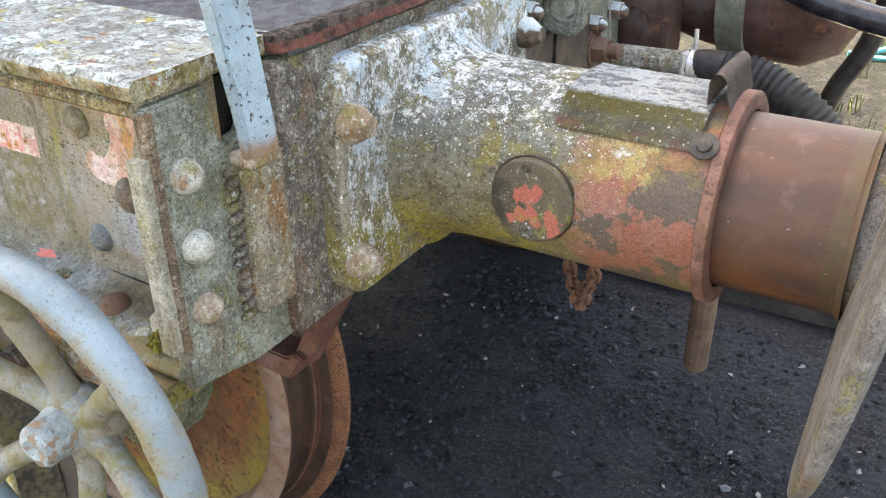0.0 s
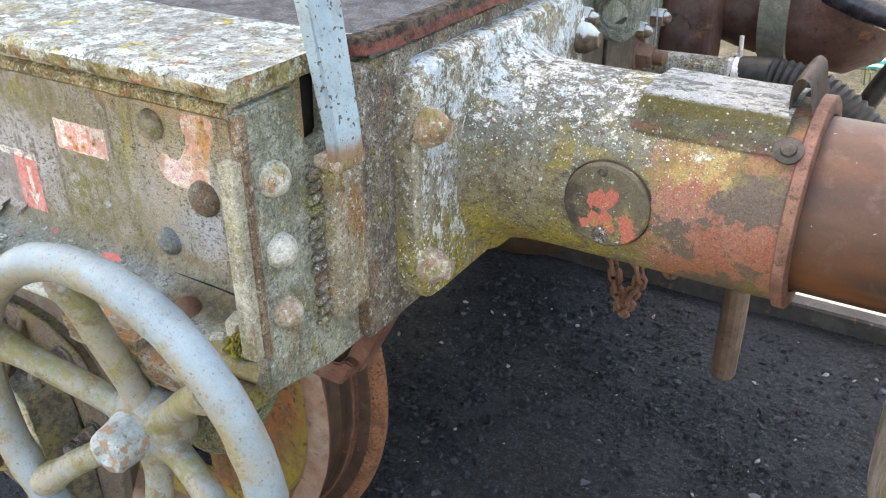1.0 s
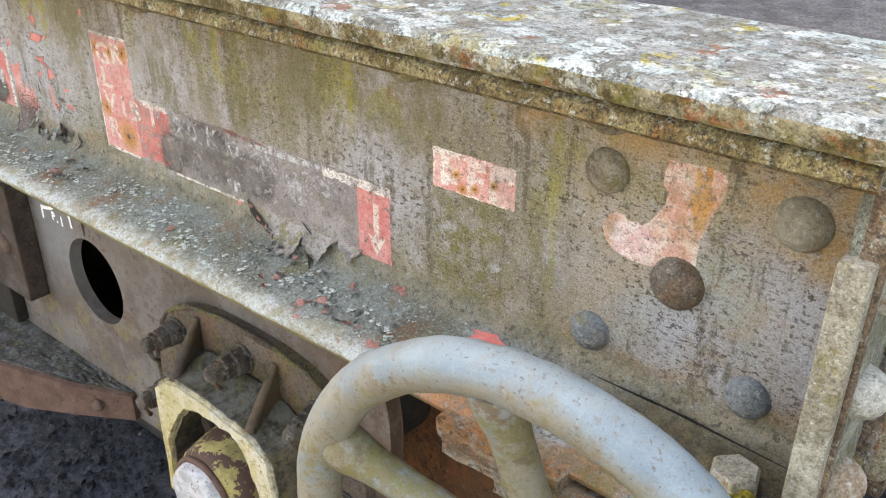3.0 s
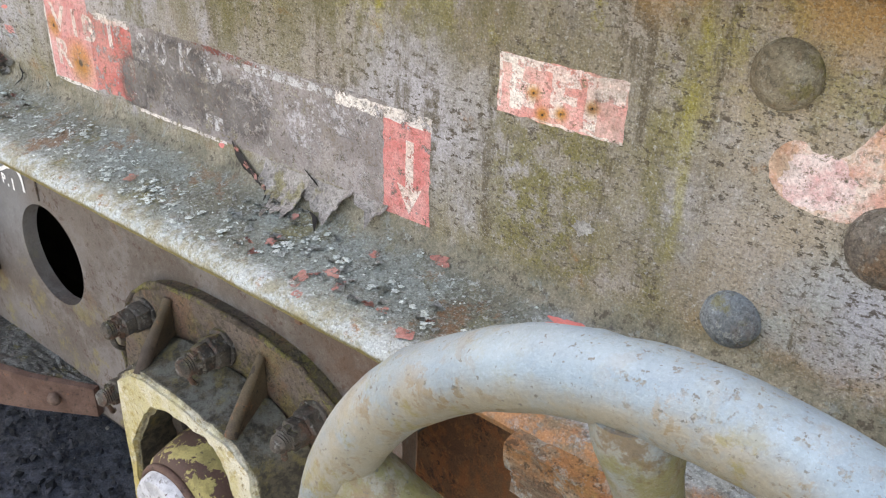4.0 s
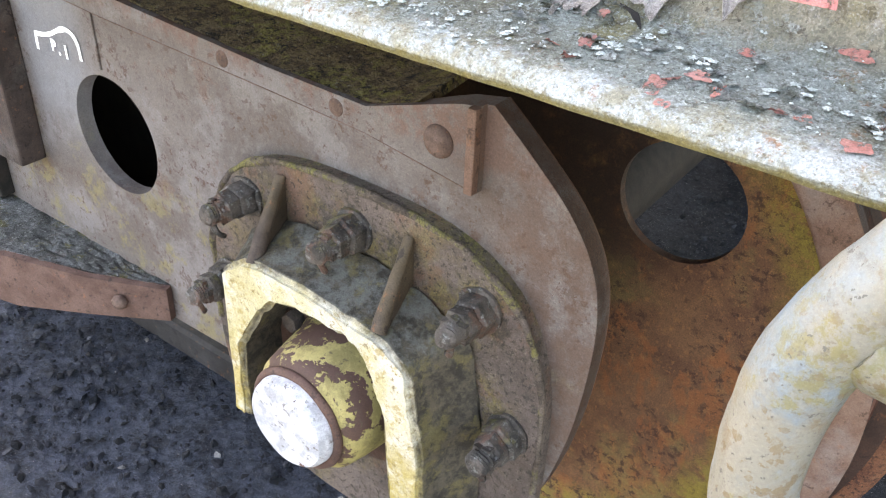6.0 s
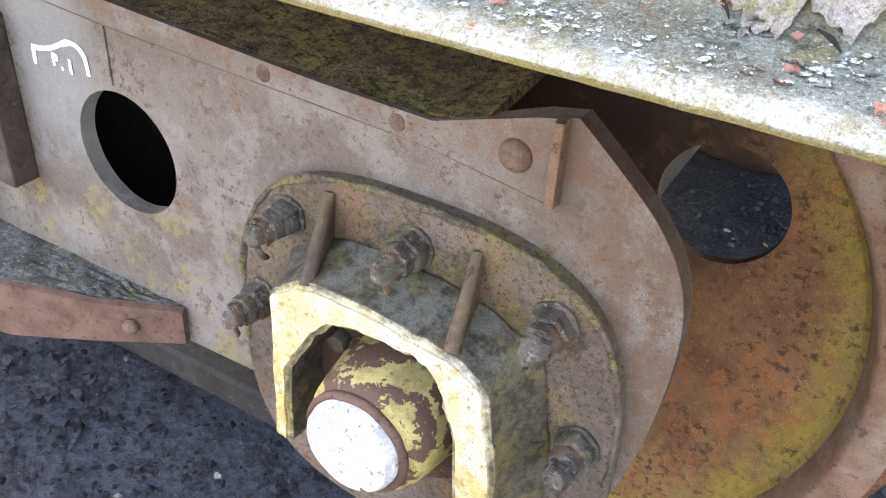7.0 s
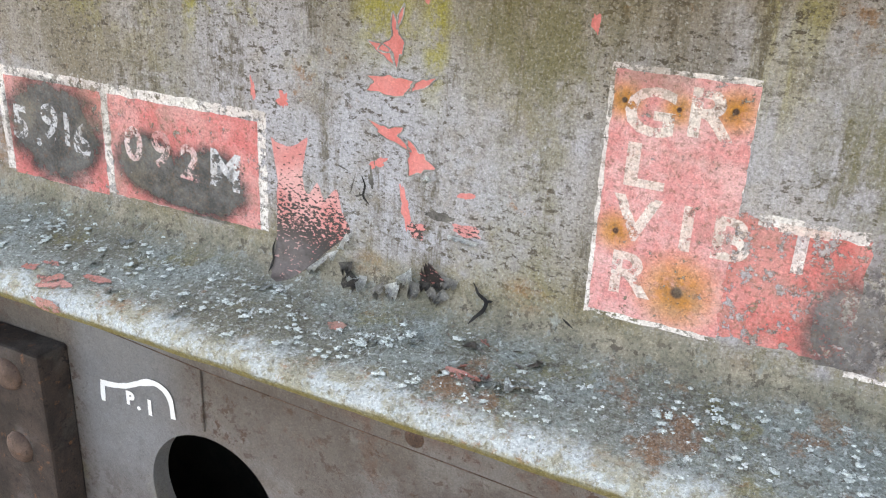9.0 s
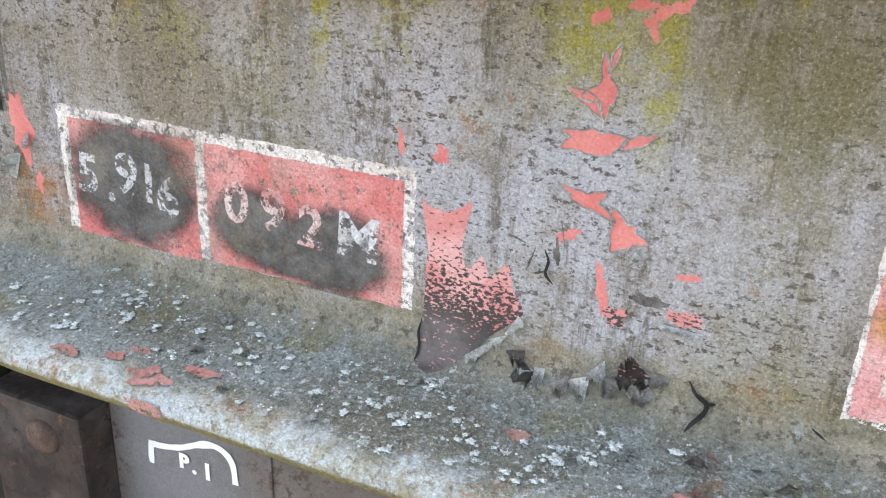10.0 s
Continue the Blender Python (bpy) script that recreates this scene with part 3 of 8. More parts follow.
def peeled(name, paint, under, level=0.5, scale=16.0):
    g = Mat(name)
    cut = g.ramp(g.noise(scale, 5, 0.65, off=4), level, level + 0.02)
    a = g.mix(g.ramp(g.noise(40, 5, 0.7), 0.4, 0.62), paint, tuple(v * 0.62 for v in paint))
    c = g.mix(cut, a, under)
    c = g.mix(g.mul(g.ramp(g.noise(120, 4, 0.7, off=2), 0.6, 0.66), 0.7), c, (0.08, 0.06, 0.04))
    return g.done(c, 0.7, bump=g.math("ADD", g.mul(cut, -1.0), g.mul(g.noise(120, 4), 0.5)), depth=0.0012, strength=0.6, grain=0.2)


def wheel_paint(name="pale_blue_grey_enamel", dirty=1.0, grime=0.0, green=0.0):
    g = Mat(name)
    k = 0.86 if dirty > 0.5 else 1.25
    c = g.mix(g.ramp(g.noise(15, 8, 0.65), 0.38, 0.62), (0.17 * k, 0.245 * k, 0.30 * k), (0.225 * k, 0.315 * k, 0.375 * k))
    under = g.ramp(g.math("ADD", g.up(), g.mul(g.math("SUBTRACT", g.noise(14, 6, 0.65, off=17), 0.5), 1.6)), 0.65 + grime, -0.25 + grime, 0.0, dirty)
    under = g.math("MINIMUM", g.math("ADD", under, g.ramp(g.math("ADD", g.x, g.mul(g.math("SUBTRACT", g.noise(9, 7, 0.7, off=57), 0.5), 0.3)), -0.24, -0.36, 0.0, 0.45 * dirty)), 1.0)
    c = g.mix(g.mul(under, g.ramp(g.noise(22, 9, 0.74, off=2), 0.34, 0.54, 0.30, 0.9)), c, (0.235, 0.212, 0.16))
    c = g.mix(g.mul(g.ramp(g.noise(24, 9, 0.76, off=6), 0.53, 0.60), 0.85, g.math("ADD", g.mul(under, 0.75), 0.12)), c, (0.19, 0.165, 0.06))
    c = g.mix(g.mul(g.ramp(g.noise(75, 6, 0.68, off=26), 0.545, 0.585), g.ramp(g.noise(13, 6, 0.7, off=27), 0.42, 0.58), g.math("ADD", g.mul(under, 0.75), 0.18)), c, (0.185, 0.14, 0.085))
    if green:
        c = g.mix(g.mul(g.ramp(g.noise(16, 9, 0.75, off=44), 0.46, 0.58), g.ramp(g.noise(70, 7, 0.75, off=45), 0.38, 0.55), green), c, (0.155, 0.145, 0.05))
        c = g.mix(g.mul(g.ramp(g.noise(22, 8, 0.75, off=47), 0.56, 0.62), green), c, (0.13, 0.09, 0.05))
    chips = g.mul(g.ramp(g.noise(260, 5, 0.7, off=9), 0.57, 0.63), g.ramp(g.noise(12, 8, 0.74, off=11), 0.46, 0.62))
    c = g.mix(g.mul(chips, 0.75), c, (0.14, 0.12, 0.09))
    c = g.mix(g.mul(g.drops(150, 0.5, 31, 0.42, 0.9), g.ramp(g.noise(9, 7, 0.7, off=33), 0.42, 0.56), g.math("ADD", g.mul(under, 0.65), 0.2)), c, (0.17, 0.125, 0.07))
    c = g.mix(g.mul(g.ramp(g.noise(260, 3, 0.6, off=12), 0.645, 0.68), 0.85), c, (0.10, 0.095, 0.085))
    if dirty < 0.5:
        c = g.mix(g.mul(g.ramp(g.noise(170, 2, 0.5, off=142), 0.64, 0.66), 0.95), c, (0.05, 0.05, 0.05))
        c = g.mix(g.mul(g.ramp(g.math("ADD", g.z, g.mul(g.noise(50, 7, 0.75, off=143), 0.04)), 1.355, 1.335), 0.85), c, (0.22, 0.11, 0.045))
    return g.done(c, 0.5, bump=g.math("SUBTRACT", g.math("ADD", g.noise(90, 7, 0.76), g.mul(g.noise(25, 4), 1.5)), g.mul(chips, 0.8)), depth=0.0026, strength=0.5, grain=0.12)


def cinder():
    g = Mat("black_cinder")
    c = g.mix(g.ramp(g.noise(3, 8, 0.7), 0.38, 0.62), (0.0084, 0.0102, 0.0148), (0.0225, 0.0272, 0.038))
    c = g.mix(g.ramp(g.noise(80, 9, 0.82), 0.50, 0.62), c, (0.052, 0.057, 0.070))
    # lighter bluish ground towards -x, side sky light put into the colour
    skylit = g.mul(g.ramp(g.math("ADD", g.y, g.mul(g.noise(4, 6, 0.7, off=62), 0.5)), 1.25, 0.45), g.ramp(g.x, -0.5, -1.1))
    c = g.mix(g.mul(skylit, g.ramp(g.noise(16, 9, 0.78, off=61), 0.38, 0.60, 0.15, 0.9)), c, (0.095, 0.112, 0.15))
    c = g.mix(g.mul(g.ramp(g.noise(190, 4, 0.7, off=5), 0.63, 0.66), 0.9), c, (0.24, 0.24, 0.25))
    c = g.mix(g.mul(g.ramp(g.noise(1.6, 4, off=7), 0.45, 0.65), g.ramp(g.y, 1.5, 2.2), 0.25), c, (0.06, 0.06, 0.066))
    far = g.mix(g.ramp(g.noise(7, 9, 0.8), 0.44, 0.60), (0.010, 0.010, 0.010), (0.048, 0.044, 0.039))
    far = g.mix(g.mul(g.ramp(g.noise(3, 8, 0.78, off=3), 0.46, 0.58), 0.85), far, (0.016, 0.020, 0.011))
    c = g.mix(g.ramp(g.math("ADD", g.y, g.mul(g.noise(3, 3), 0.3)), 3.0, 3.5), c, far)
    # unseen paler ground, added to bounce light up onto the sole bar
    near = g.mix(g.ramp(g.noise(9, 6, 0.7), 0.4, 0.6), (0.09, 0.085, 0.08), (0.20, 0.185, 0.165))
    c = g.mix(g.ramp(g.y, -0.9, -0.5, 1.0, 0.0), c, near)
    return g.done(c, 0.75, bump=g.math("ADD", g.noise(60, 9, 0.8), g.mul(g.cells(45), 0.8)), depth=0.024, strength=1.0, spec=0.2, grain=1.0)


def stone_mat():
    g = Mat("clinker")
    c = g.mix(g.ramp(g.island(), 0.0, 1.0), (0.009, 0.010, 0.013), (0.050, 0.055, 0.068))
    c = g.mix(g.ramp(g.island(), 0.985, 0.988), c, (0.30, 0.29, 0.28))
    return g.done(c, 0.8, bump=g.noise(160, 6, 0.78), depth=0.006, strength=1.0, spec=0.2)


def plain(name, a, b, rough=0.8, metal=0.0, scale=40.0, depth=0.001, grain=0.5):
    g = Mat(name)
    c = g.mix(g.ramp(g.noise(scale, 5, 0.65), 0.38, 0.62), a, b)
    return g.done(c, rough, metal, bump=g.noise(scale * 4, 4, 0.7), depth=depth, strength=0.5, grain=grain)


def worn_sign(name, a, b, wear=0.60, rusty=0.0, spots=(), spot_r=0.012, scale=60.0, ovals=(), soft=0.2, bald=0.25):
    """Sign paint on the sole bar, worn through in specks and soiled like the steel round it."""
    g = Mat(name)
    c = g.mix(g.ramp(g.noise(28, 9, 0.75), 0.40, 0.60), a, b)
    if rusty:
        c = g.mix(g.mul(g.ramp(g.noise(26, 8, 0.74, off=6), 0.48, 0.60), rusty), c, (0.46, 0.19, 0.045))
    if spots:
        m = g.mul(g.dots(spots, spot_r, 0.05), g.ramp(g.noise(60, 7, 0.75, off=2), 0.22, 0.5))
        c = g.mix(m, c, (0.52, 0.225, 0.035))
        c = g.mix(g.mul(g.dots(spots, spot_r * 0.55, 0.1), g.ramp(g.noise(120, 6, 0.75, off=82), 0.35, 0.55), 0.55), c, (0.24, 0.08, 0.02))
        c = g.mix(g.dots(spots, spot_r * 0.14, 0.5), c, (0.05, 0.025, 0.015))
    c = g.mix(g.mul(g.ramp(g.noise(280, 4, 0.7, off=28), 0.55, 0.62), 0.5), c, (0.12, 0.075, 0.05))
    c = g.mix(g.mul(g.ramp(g.noise(110, 5, 0.72, off=128), 0.60, 0.645), 0.5), c, (0.16, 0.09, 0.055))
    c = g.mix(g.mul(g.ramp(g.noise(18, 8, 0.75, off=33), 0.5, 0.64), 0.45), c, (0.20, 0.17, 0.125))
    a1 = g.ramp(g.noise(scale * 2.6, 6, 0.76, off=8), wear - 0.02, wear + 0.03, 1.0, 0.0)
    a2 = g.ramp(g.noise(14, 9, 0.76, off=3), 0.57, 0.66, 1.0, bald)
    c = g.mix(g.mul(g.ramp(g.noise(750, 2, 0.6, off=99), 0.52, 0.66), 0.3), c, (0.16, 0.11, 0.085))
    alpha = g.mul(a1, a2)
    if ovals:
        best = None
        for cx, cz, rx, rz in ovals:
            dx, dz = g.math("DIVIDE", g.math("SUBTRACT", g.x, cx), rx), g.math("DIVIDE", g.math("SUBTRACT", g.z, cz), rz)
            d = g.math("SQRT", g.math("ADD", g.mul(dx, dx), g.mul(dz, dz)))
            d = g.math("ADD", d, g.mul(g.math("SUBTRACT", g.noise(45, 9, 0.78, off=cx), 0.5), 0.9))
            m = g.ramp(d, 1.02 - soft, 1.02 + soft * 0.5, 1.0, 0.0)
            best = m if best is None else g.math("MAXIMUM", best, m)
        alpha = g.mul(alpha, best)
    return g.done(c, 0.8, alpha=alpha, bump=g.noise(160, 6, 0.76), depth=0.001, strength=0.5, grain=0.3)


WEB, LEDGE, TOP = web_paint(), ledge_paint(), lichen_top()
CRUST = lichen_steel("ochre_crusted_flange", (0.14, 0.095, 0.035), (0.30, 0.24, 0.12), 0.9, 0.45)
STRIP = lichen_steel("pale_lichened_strip", (0.27, 0.25, 0.19), (0.42, 0.40, 0.325), 0.45, 0.5, 0.4, 0.45)
ENDPLATE = lichen_steel("lichened_grey_steel", (0.17, 0.178, 0.138), (0.315, 0.335, 0.28), 0.28, 0.4, 0.5, 0.6)
DARKSTEEL = lichen_steel("dark_crusted_steel", (0.105, 0.088, 0.076), (0.24, 0.21, 0.18), 0.4, 0.5)
WARMSTEEL = lichen_steel("rust_streaked_steel", (0.22, 0.185, 0.13), (0.37, 0.325, 0.245), 0.8, 0.6, 0.5, 0.6)
RUSTBOLT = lichen_steel("rusty_lichened_bolt", (0.28, 0.19, 0.125), (0.48, 0.42, 0.34), 0.8, 0.7, 0.2, 0.4)
GREYBOLT = lichen_steel("pale_lichened_bolt", (0.38, 0.375, 0.32), (0.54, 0.545, 0.50), 0.85, 0.7, 0.15, 0.4)
RUSTEDGE = lichen_steel("orange_stained_edge", (0.13, 0.085, 0.055), (0.26, 0.19, 0.13), 0.8, 0.35, 0.5, 0.7)
RIVETGREY = lichen_steel("grey_rivet_paint", (0.15, 0.178, 0.195), (0.25, 0.285, 0.305), 0.25, 0.35, 0.2, 0.4)
RIVETBROWN = lichen_steel("brown_rivet_paint", (0.21, 0.175, 0.125), (0.33, 0.295, 0.225), 0.4, 0.2, 0.2, 0.4)
RIVETRUST = lichen_steel("worn_rusty_rivet_paint", (0.14, 0.115, 0.095), (0.25, 0.22, 0.19), 0.35, 0.25, 0.2, 0.5)
RIVETPALE = lichen_steel("pale_rivet_paint", (0.30, 0.27, 0.205), (0.40, 0.37, 0.30), 0.4, 0.3, 0.2, 0.25)
CASING, FLANGE, PLUNGER = casing_paint(), casing_paint("lichen_streaked_flange", "flange"), plunger_steel()
REDEDGE = rust("red_rusted_edge", (0.075, 0.032, 0.025), (0.13, 0.055, 0.042), (0.03, 0.018, 0.014), scale=2.0, blue=0.1)
RUST = rust("brown_rust")
WHEELRUST = rust("ochre_rusted_axle", (0.15, 0.062, 0.026), (0.20, 0.095, 0.04), (0.08, 0.036, 0.02), yellow=0.5)
g = Mat("ochre_rusted_disc")
dx, dz = g.math("SUBTRACT", g.x, -0.868), g.math("SUBTRACT", g.z, 0.568)
radius = g.math("ADD", g.math("SQRT", g.math("ADD", g.mul(dx, dx), g.mul(dz, dz))), g.mul(g.math("SUBTRACT", g.noise(9, 7, 0.7), 0.5), 0.14))
c = g.mix(g.ramp(g.noise(10, 8, 0.7), 0.36, 0.62), (0.12, 0.052, 0.028), (0.20, 0.098, 0.048))
c = g.mix(g.mul(g.ramp(g.noise(14, 9, 0.76, stretch=(1, 1, 0.5), off=4), 0.53, 0.60), 0.75), c, (0.27, 0.095, 0.032))
c = g.mix(g.mul(g.ramp(radius, 0.37, 0.44), g.ramp(g.noise(26, 8, 0.74, off=6), 0.34, 0.54), 0.9), c, (0.27, 0.205, 0.035))
c = g.mix(g.mul(g.ramp(g.noise(6, 7, 0.7, off=8), 0.46, 0.58), 0.7), c, (0.20, 0.145, 0.055))
c = g.mix(g.mul(g.ramp(g.noise(60, 8, 0.78, off=10), 0.52, 0.57), g.ramp(g.noise(7, 7, 0.72, off=31), 0.42, 0.58), 0.9), c, (0.05, 0.02, 0.013))
c = g.mix(g.mul(g.ramp(g.noise(90, 6, 0.74, off=35), 0.56, 0.62), 0.6), c, (0.30, 0.14, 0.055))
# two dark patches paint the shade behind the side plate
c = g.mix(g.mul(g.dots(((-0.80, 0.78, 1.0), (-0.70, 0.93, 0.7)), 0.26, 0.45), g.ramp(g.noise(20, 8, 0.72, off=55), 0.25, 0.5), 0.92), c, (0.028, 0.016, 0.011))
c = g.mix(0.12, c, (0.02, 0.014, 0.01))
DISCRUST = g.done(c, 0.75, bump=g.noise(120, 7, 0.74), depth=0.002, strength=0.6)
TREAD = rust("dark_rusted_tread", (0.035, 0.020, 0.015), (0.065, 0.035, 0.026), (0.018, 0.013, 0.011), rough=0.5)
TREADRED = rust("red_brown_tread_edge", (0.085, 0.036, 0.025), (0.14, 0.062, 0.042), (0.035, 0.02, 0.015), scale=3.0)
g = Mat("orange_rusted_flange")
c = g.mix(g.ramp(g.noise(24, 8, 0.74), 0.40, 0.60), (0.135, 0.052, 0.030), (0.215, 0.092, 0.048))
pits = g.ramp(g.noise(190, 4, 0.65, off=3), 0.535, 0.57)
c = g.mix(g.mul(pits, g.ramp(g.noise(20, 6, 0.7, off=4), 0.34, 0.52), 0.85), c, (0.05, 0.022, 0.015))
c = g.mix(g.mul(g.ramp(g.noise(40, 7, 0.74, off=5), 0.56, 0.62), 0.6), c, (0.27, 0.125, 0.065))
FLANGERUST = g.done(c, 0.75, bump=g.math("SUBTRACT", g.noise(120, 6, 0.74), pits), depth=0.0025, strength=0.8)
TYRE = rust("grey_brown_tyre", (0.15, 0.082, 0.056), (0.215, 0.135, 0.10), (0.07, 0.04, 0.028), blue=0.35)
PLATE, CAST, PALE = plate_paint(), cast_iron(), pale_yellow()
CAPWHITE = peeled("white_cap_paint", (0.52, 0.53, 0.56), (0.10, 0.055, 0.04), 0.63, 30)
CAPYELLOW = peeled("yellow_paint_over_brown", (0.34, 0.285, 0.11), (0.075, 0.04, 0.03), 0.49, 20)
BLACKBOLT = plain("greasy_black_steel", (0.025, 0.022, 0.02), (0.075, 0.06, 0.05), 0.55)
BLUE, BARBLUE = wheel_paint(), wheel_paint("pale_blue_bar_enamel", 0.2)
SPOKEPAINT = wheel_paint("grimy_blue_grey_enamel", 1.0, 0.7, 0.8)
# near-black that stands in for shade in hollows and under the deck
SHADEBLACK = plain("shade_black_steel", (0.008, 0.007, 0.006), (0.02, 0.016, 0.013), 0.8)
NUTBLUE = peeled("peeling_blue_grey_paint", (0.29, 0.34, 0.355), (0.24, 0.17, 0.12), 0.525, 40)
g = Mat("mossy_greasy_nut")
c = g.mix(g.ramp(g.noise(30, 8, 0.74), 0.40, 0.60), (0.028, 0.025, 0.023), (0.10, 0.085, 0.073))
c = g.mix(g.mul(g.ramp(g.noise(24, 8, 0.74, off=5), 0.52, 0.60), 0.8), c, (0.115, 0.06, 0.042))
c = g.mix(g.mul(g.ramp(g.up(), 0.2, 0.8), g.ramp(g.noise(22, 8, 0.74, off=9), 0.52, 0.60), 0.55), c, (0.16, 0.145, 0.05))
c = g.mix(g.mul(g.ramp(g.noise(140, 5, 0.74, off=15), 0.57, 0.62), 0.7), c, (0.20, 0.205, 0.195))
NUTMOSS = g.done(c, 0.6, bump=g.noise(120, 6, 0.76), depth=0.003, strength=0.8)
g = Mat("mossy_seam_dirt")
c = g.mix(g.ramp(g.noise(40, 8, 0.75), 0.40, 0.60), (0.062, 0.048, 0.038), (0.125, 0.098, 0.08))
c = g.mix(g.mul(g.ramp(g.noise(14, 8, 0.74, off=3), 0.47, 0.56), g.ramp(g.noise(90, 6, 0.75, off=4), 0.40, 0.56), 0.8), c, (0.175, 0.16, 0.05))
c = g.mix(g.mul(g.ramp(g.noise(130, 5, 0.74, off=5), 0.55, 0.60), 0.7), c, (0.03, 0.024, 0.018))
SEAMMOSS = g.done(c, 0.95, bump=g.noise(120, 6, 0.76), depth=0.004, strength=0.9)
g = Mat("white_crusted_nut")
c = g.mix(g.ramp(g.noise(40, 8, 0.75), 0.4, 0.6), (0.08, 0.05, 0.035), (0.20, 0.14, 0.10))
c = g.mix(g.mul(g.ramp(g.math("ADD", g.up(), g.mul(g.math("SUBTRACT", g.noise(50, 7, 0.75, off=4), 0.5), 1.6)), 0.35, 0.6), 0.95), c, (0.46, 0.52, 0.54))
WHITECAP = g.done(c, 0.85, bump=g.noise(130, 6, 0.76), depth=0.003, strength=0.8)
DECK = plain("dark_grey_deck", (0.056, 0.06, 0.068), (0.115, 0.121, 0.133), 0.75, 0.0, 45.0, 0.004, 1.0)
CINDER, CLINKER = cinder(), stone_mat()
CONCRETE = plain("pale_concrete", (0.42, 0.39, 0.33), (0.58, 0.55, 0.48), 0.9, 0.0, 12.0, 0.003)
RAILSTEEL = rust("rail_steel", (0.016, 0.014, 0.014), (0.034, 0.030, 0.030), (0.009, 0.008, 0.008), blue=0.04)
RUBBER = plain("black_rubber", (0.012, 0.012, 0.013), (0.03, 0.03, 0.032), 0.5, 0.0, 60.0)
GALV = plain("galvanised_clip", (0.52, 0.53, 0.55), (0.68, 0.69, 0.70), 0.4, 0.6, 60.0)
DARKRED = rust("dark_red_painted_iron", (0.06, 0.03, 0.024), (0.105, 0.05, 0.04), (0.026, 0.018, 0.015), blue=0.15)
OLIVE = plain("olive_grey_strap", (0.12, 0.125, 0.10), (0.18, 0.18, 0.15), 0.8)
PIPEWHITE = lichen_steel("white_specked_pipe", (0.20, 0.19, 0.15), (0.45, 0.46, 0.43), 0.4, 0.9)
MOSS = plain("green_moss", (0.055, 0.058, 0.012), (0.235, 0.20, 0.03), 1.0, 0.0, 90.0, 0.004)
GREENSTEEL = lichen_steel("green_stained_steel", (0.10, 0.12, 0.075), (0.20, 0.22, 0.15), 0.6, 0.25)
g = Mat("laminated_rust")
c = g.mix(g.ramp(g.noise(18, 9, 0.75, stretch=(1, 1, 5)), 0.40, 0.60), (0.15, 0.10, 0.065), (0.31, 0.25, 0.185))
c = g.mix(g.mul(g.ramp(g.math("ADD", g.z, g.mul(g.math("SUBTRACT", g.noise(30, 8, 0.75, off=7), 0.5), 0.03)), 1.090, 1.099), g.ramp(g.noise(50, 8, 0.76, off=8), 0.40, 0.52), g.ramp(g.x, -0.20, -0.14, 0.75, 0.2)), c, (0.33, 0.145, 0.05))
c = g.mix(g.mul(g.ramp(g.noise(24, 9, 0.76, off=17), 0.54, 0.60), 0.7), c, (0.27, 0.13, 0.06))
c = g.mix(g.mul(g.ramp(g.noise(20, 9, 0.75, off=27), 0.47, 0.56), g.ramp(g.x, -0.26, -0.22), g.ramp(g.z, 1.078, 1.088, 1.0, 0.35), 0.85), c, (0.215, 0.20, 0.04))
c = g.mix(g.mul(g.ramp(g.noise(45, 8, 0.76, off=57), 0.52, 0.57), 0.6), c, (0.30, 0.33, 0.32))
c = g.mix(g.mul(g.ramp(g.noise(160, 6, 0.75, off=37), 0.55, 0.60), 0.75), c, (0.06, 0.04, 0.024))
FLAKERUST = g.done(c, 0.9, bump=g.noise(120, 7, 0.78, stretch=(1, 1, 2)), depth=0.004, strength=0.9)


# ---- building helpers ----
def part(name, bm, material, parent=None, label="", smooth=False):
    """One bmesh, in world metres, as one mesh object under a thing or a part."""
    me = bpy.data.meshes.new(name)
    bmesh.ops.recalc_face_normals(bm, faces=bm.faces)
    if smooth:
        for f in bm.faces:
            f.smooth = True
        for e in bm.edges:
            if e.is_manifold and e.calc_face_angle(0.0) > 0.7:
                e.smooth = False
    bm.to_mesh(me)
    bm.free()
    for m in material if isinstance(material, (list, tuple)) else [material]:
        me.materials.append(m)
    ob = new(name, me)
    if parent is not None:
        ob.parent = parent
        ob.matrix_parent_inverse = base_of(parent).inverted()
    return tagged(ob, label)


BASES = {}


def base_of(ob):
    return BASES.get(ob.name, Matrix.Identity(4))


def thing(name, at, label, category, group="", kind=""):
    e = new(name)
    e.location, e.empty_display_size = at, 0.05
    BASES[e.name] = Matrix.Translation(at)
    return tagged(e, label, category, group, kind)


def box(bm, x0, x1, y0, y1, z0, z1, bevel=0.0, seg=2, turn=None):
    c = Vector(((x0 + x1) / 2, (y0 + y1) / 2, (z0 + z1) / 2))
    m = Matrix.Translation(c) @ (turn or Matrix.Identity(4)) @ Matrix.Diagonal((x1 - x0, y1 - y0, z1 - z0, 1))
    r = bmesh.ops.create_cube(bm, size=1, matrix=m)
    if bevel:
        es = list({e for v in r["verts"] for e in v.link_edges})
        bmesh.ops.bevel(bm, geom=es, offset=bevel, segments=seg, affect="EDGES", profile=0.6)
    return bm


def roughen(bm, amount, scale=25.0):
    for v in bm.verts:
        v.co += noise.noise_vector(v.co * scale) * amount
    return bm


def frame_of(axis):
    a = Vector(axis).normalized()
    u = a.orthogonal().normalized()
    return a, u, a.cross(u)


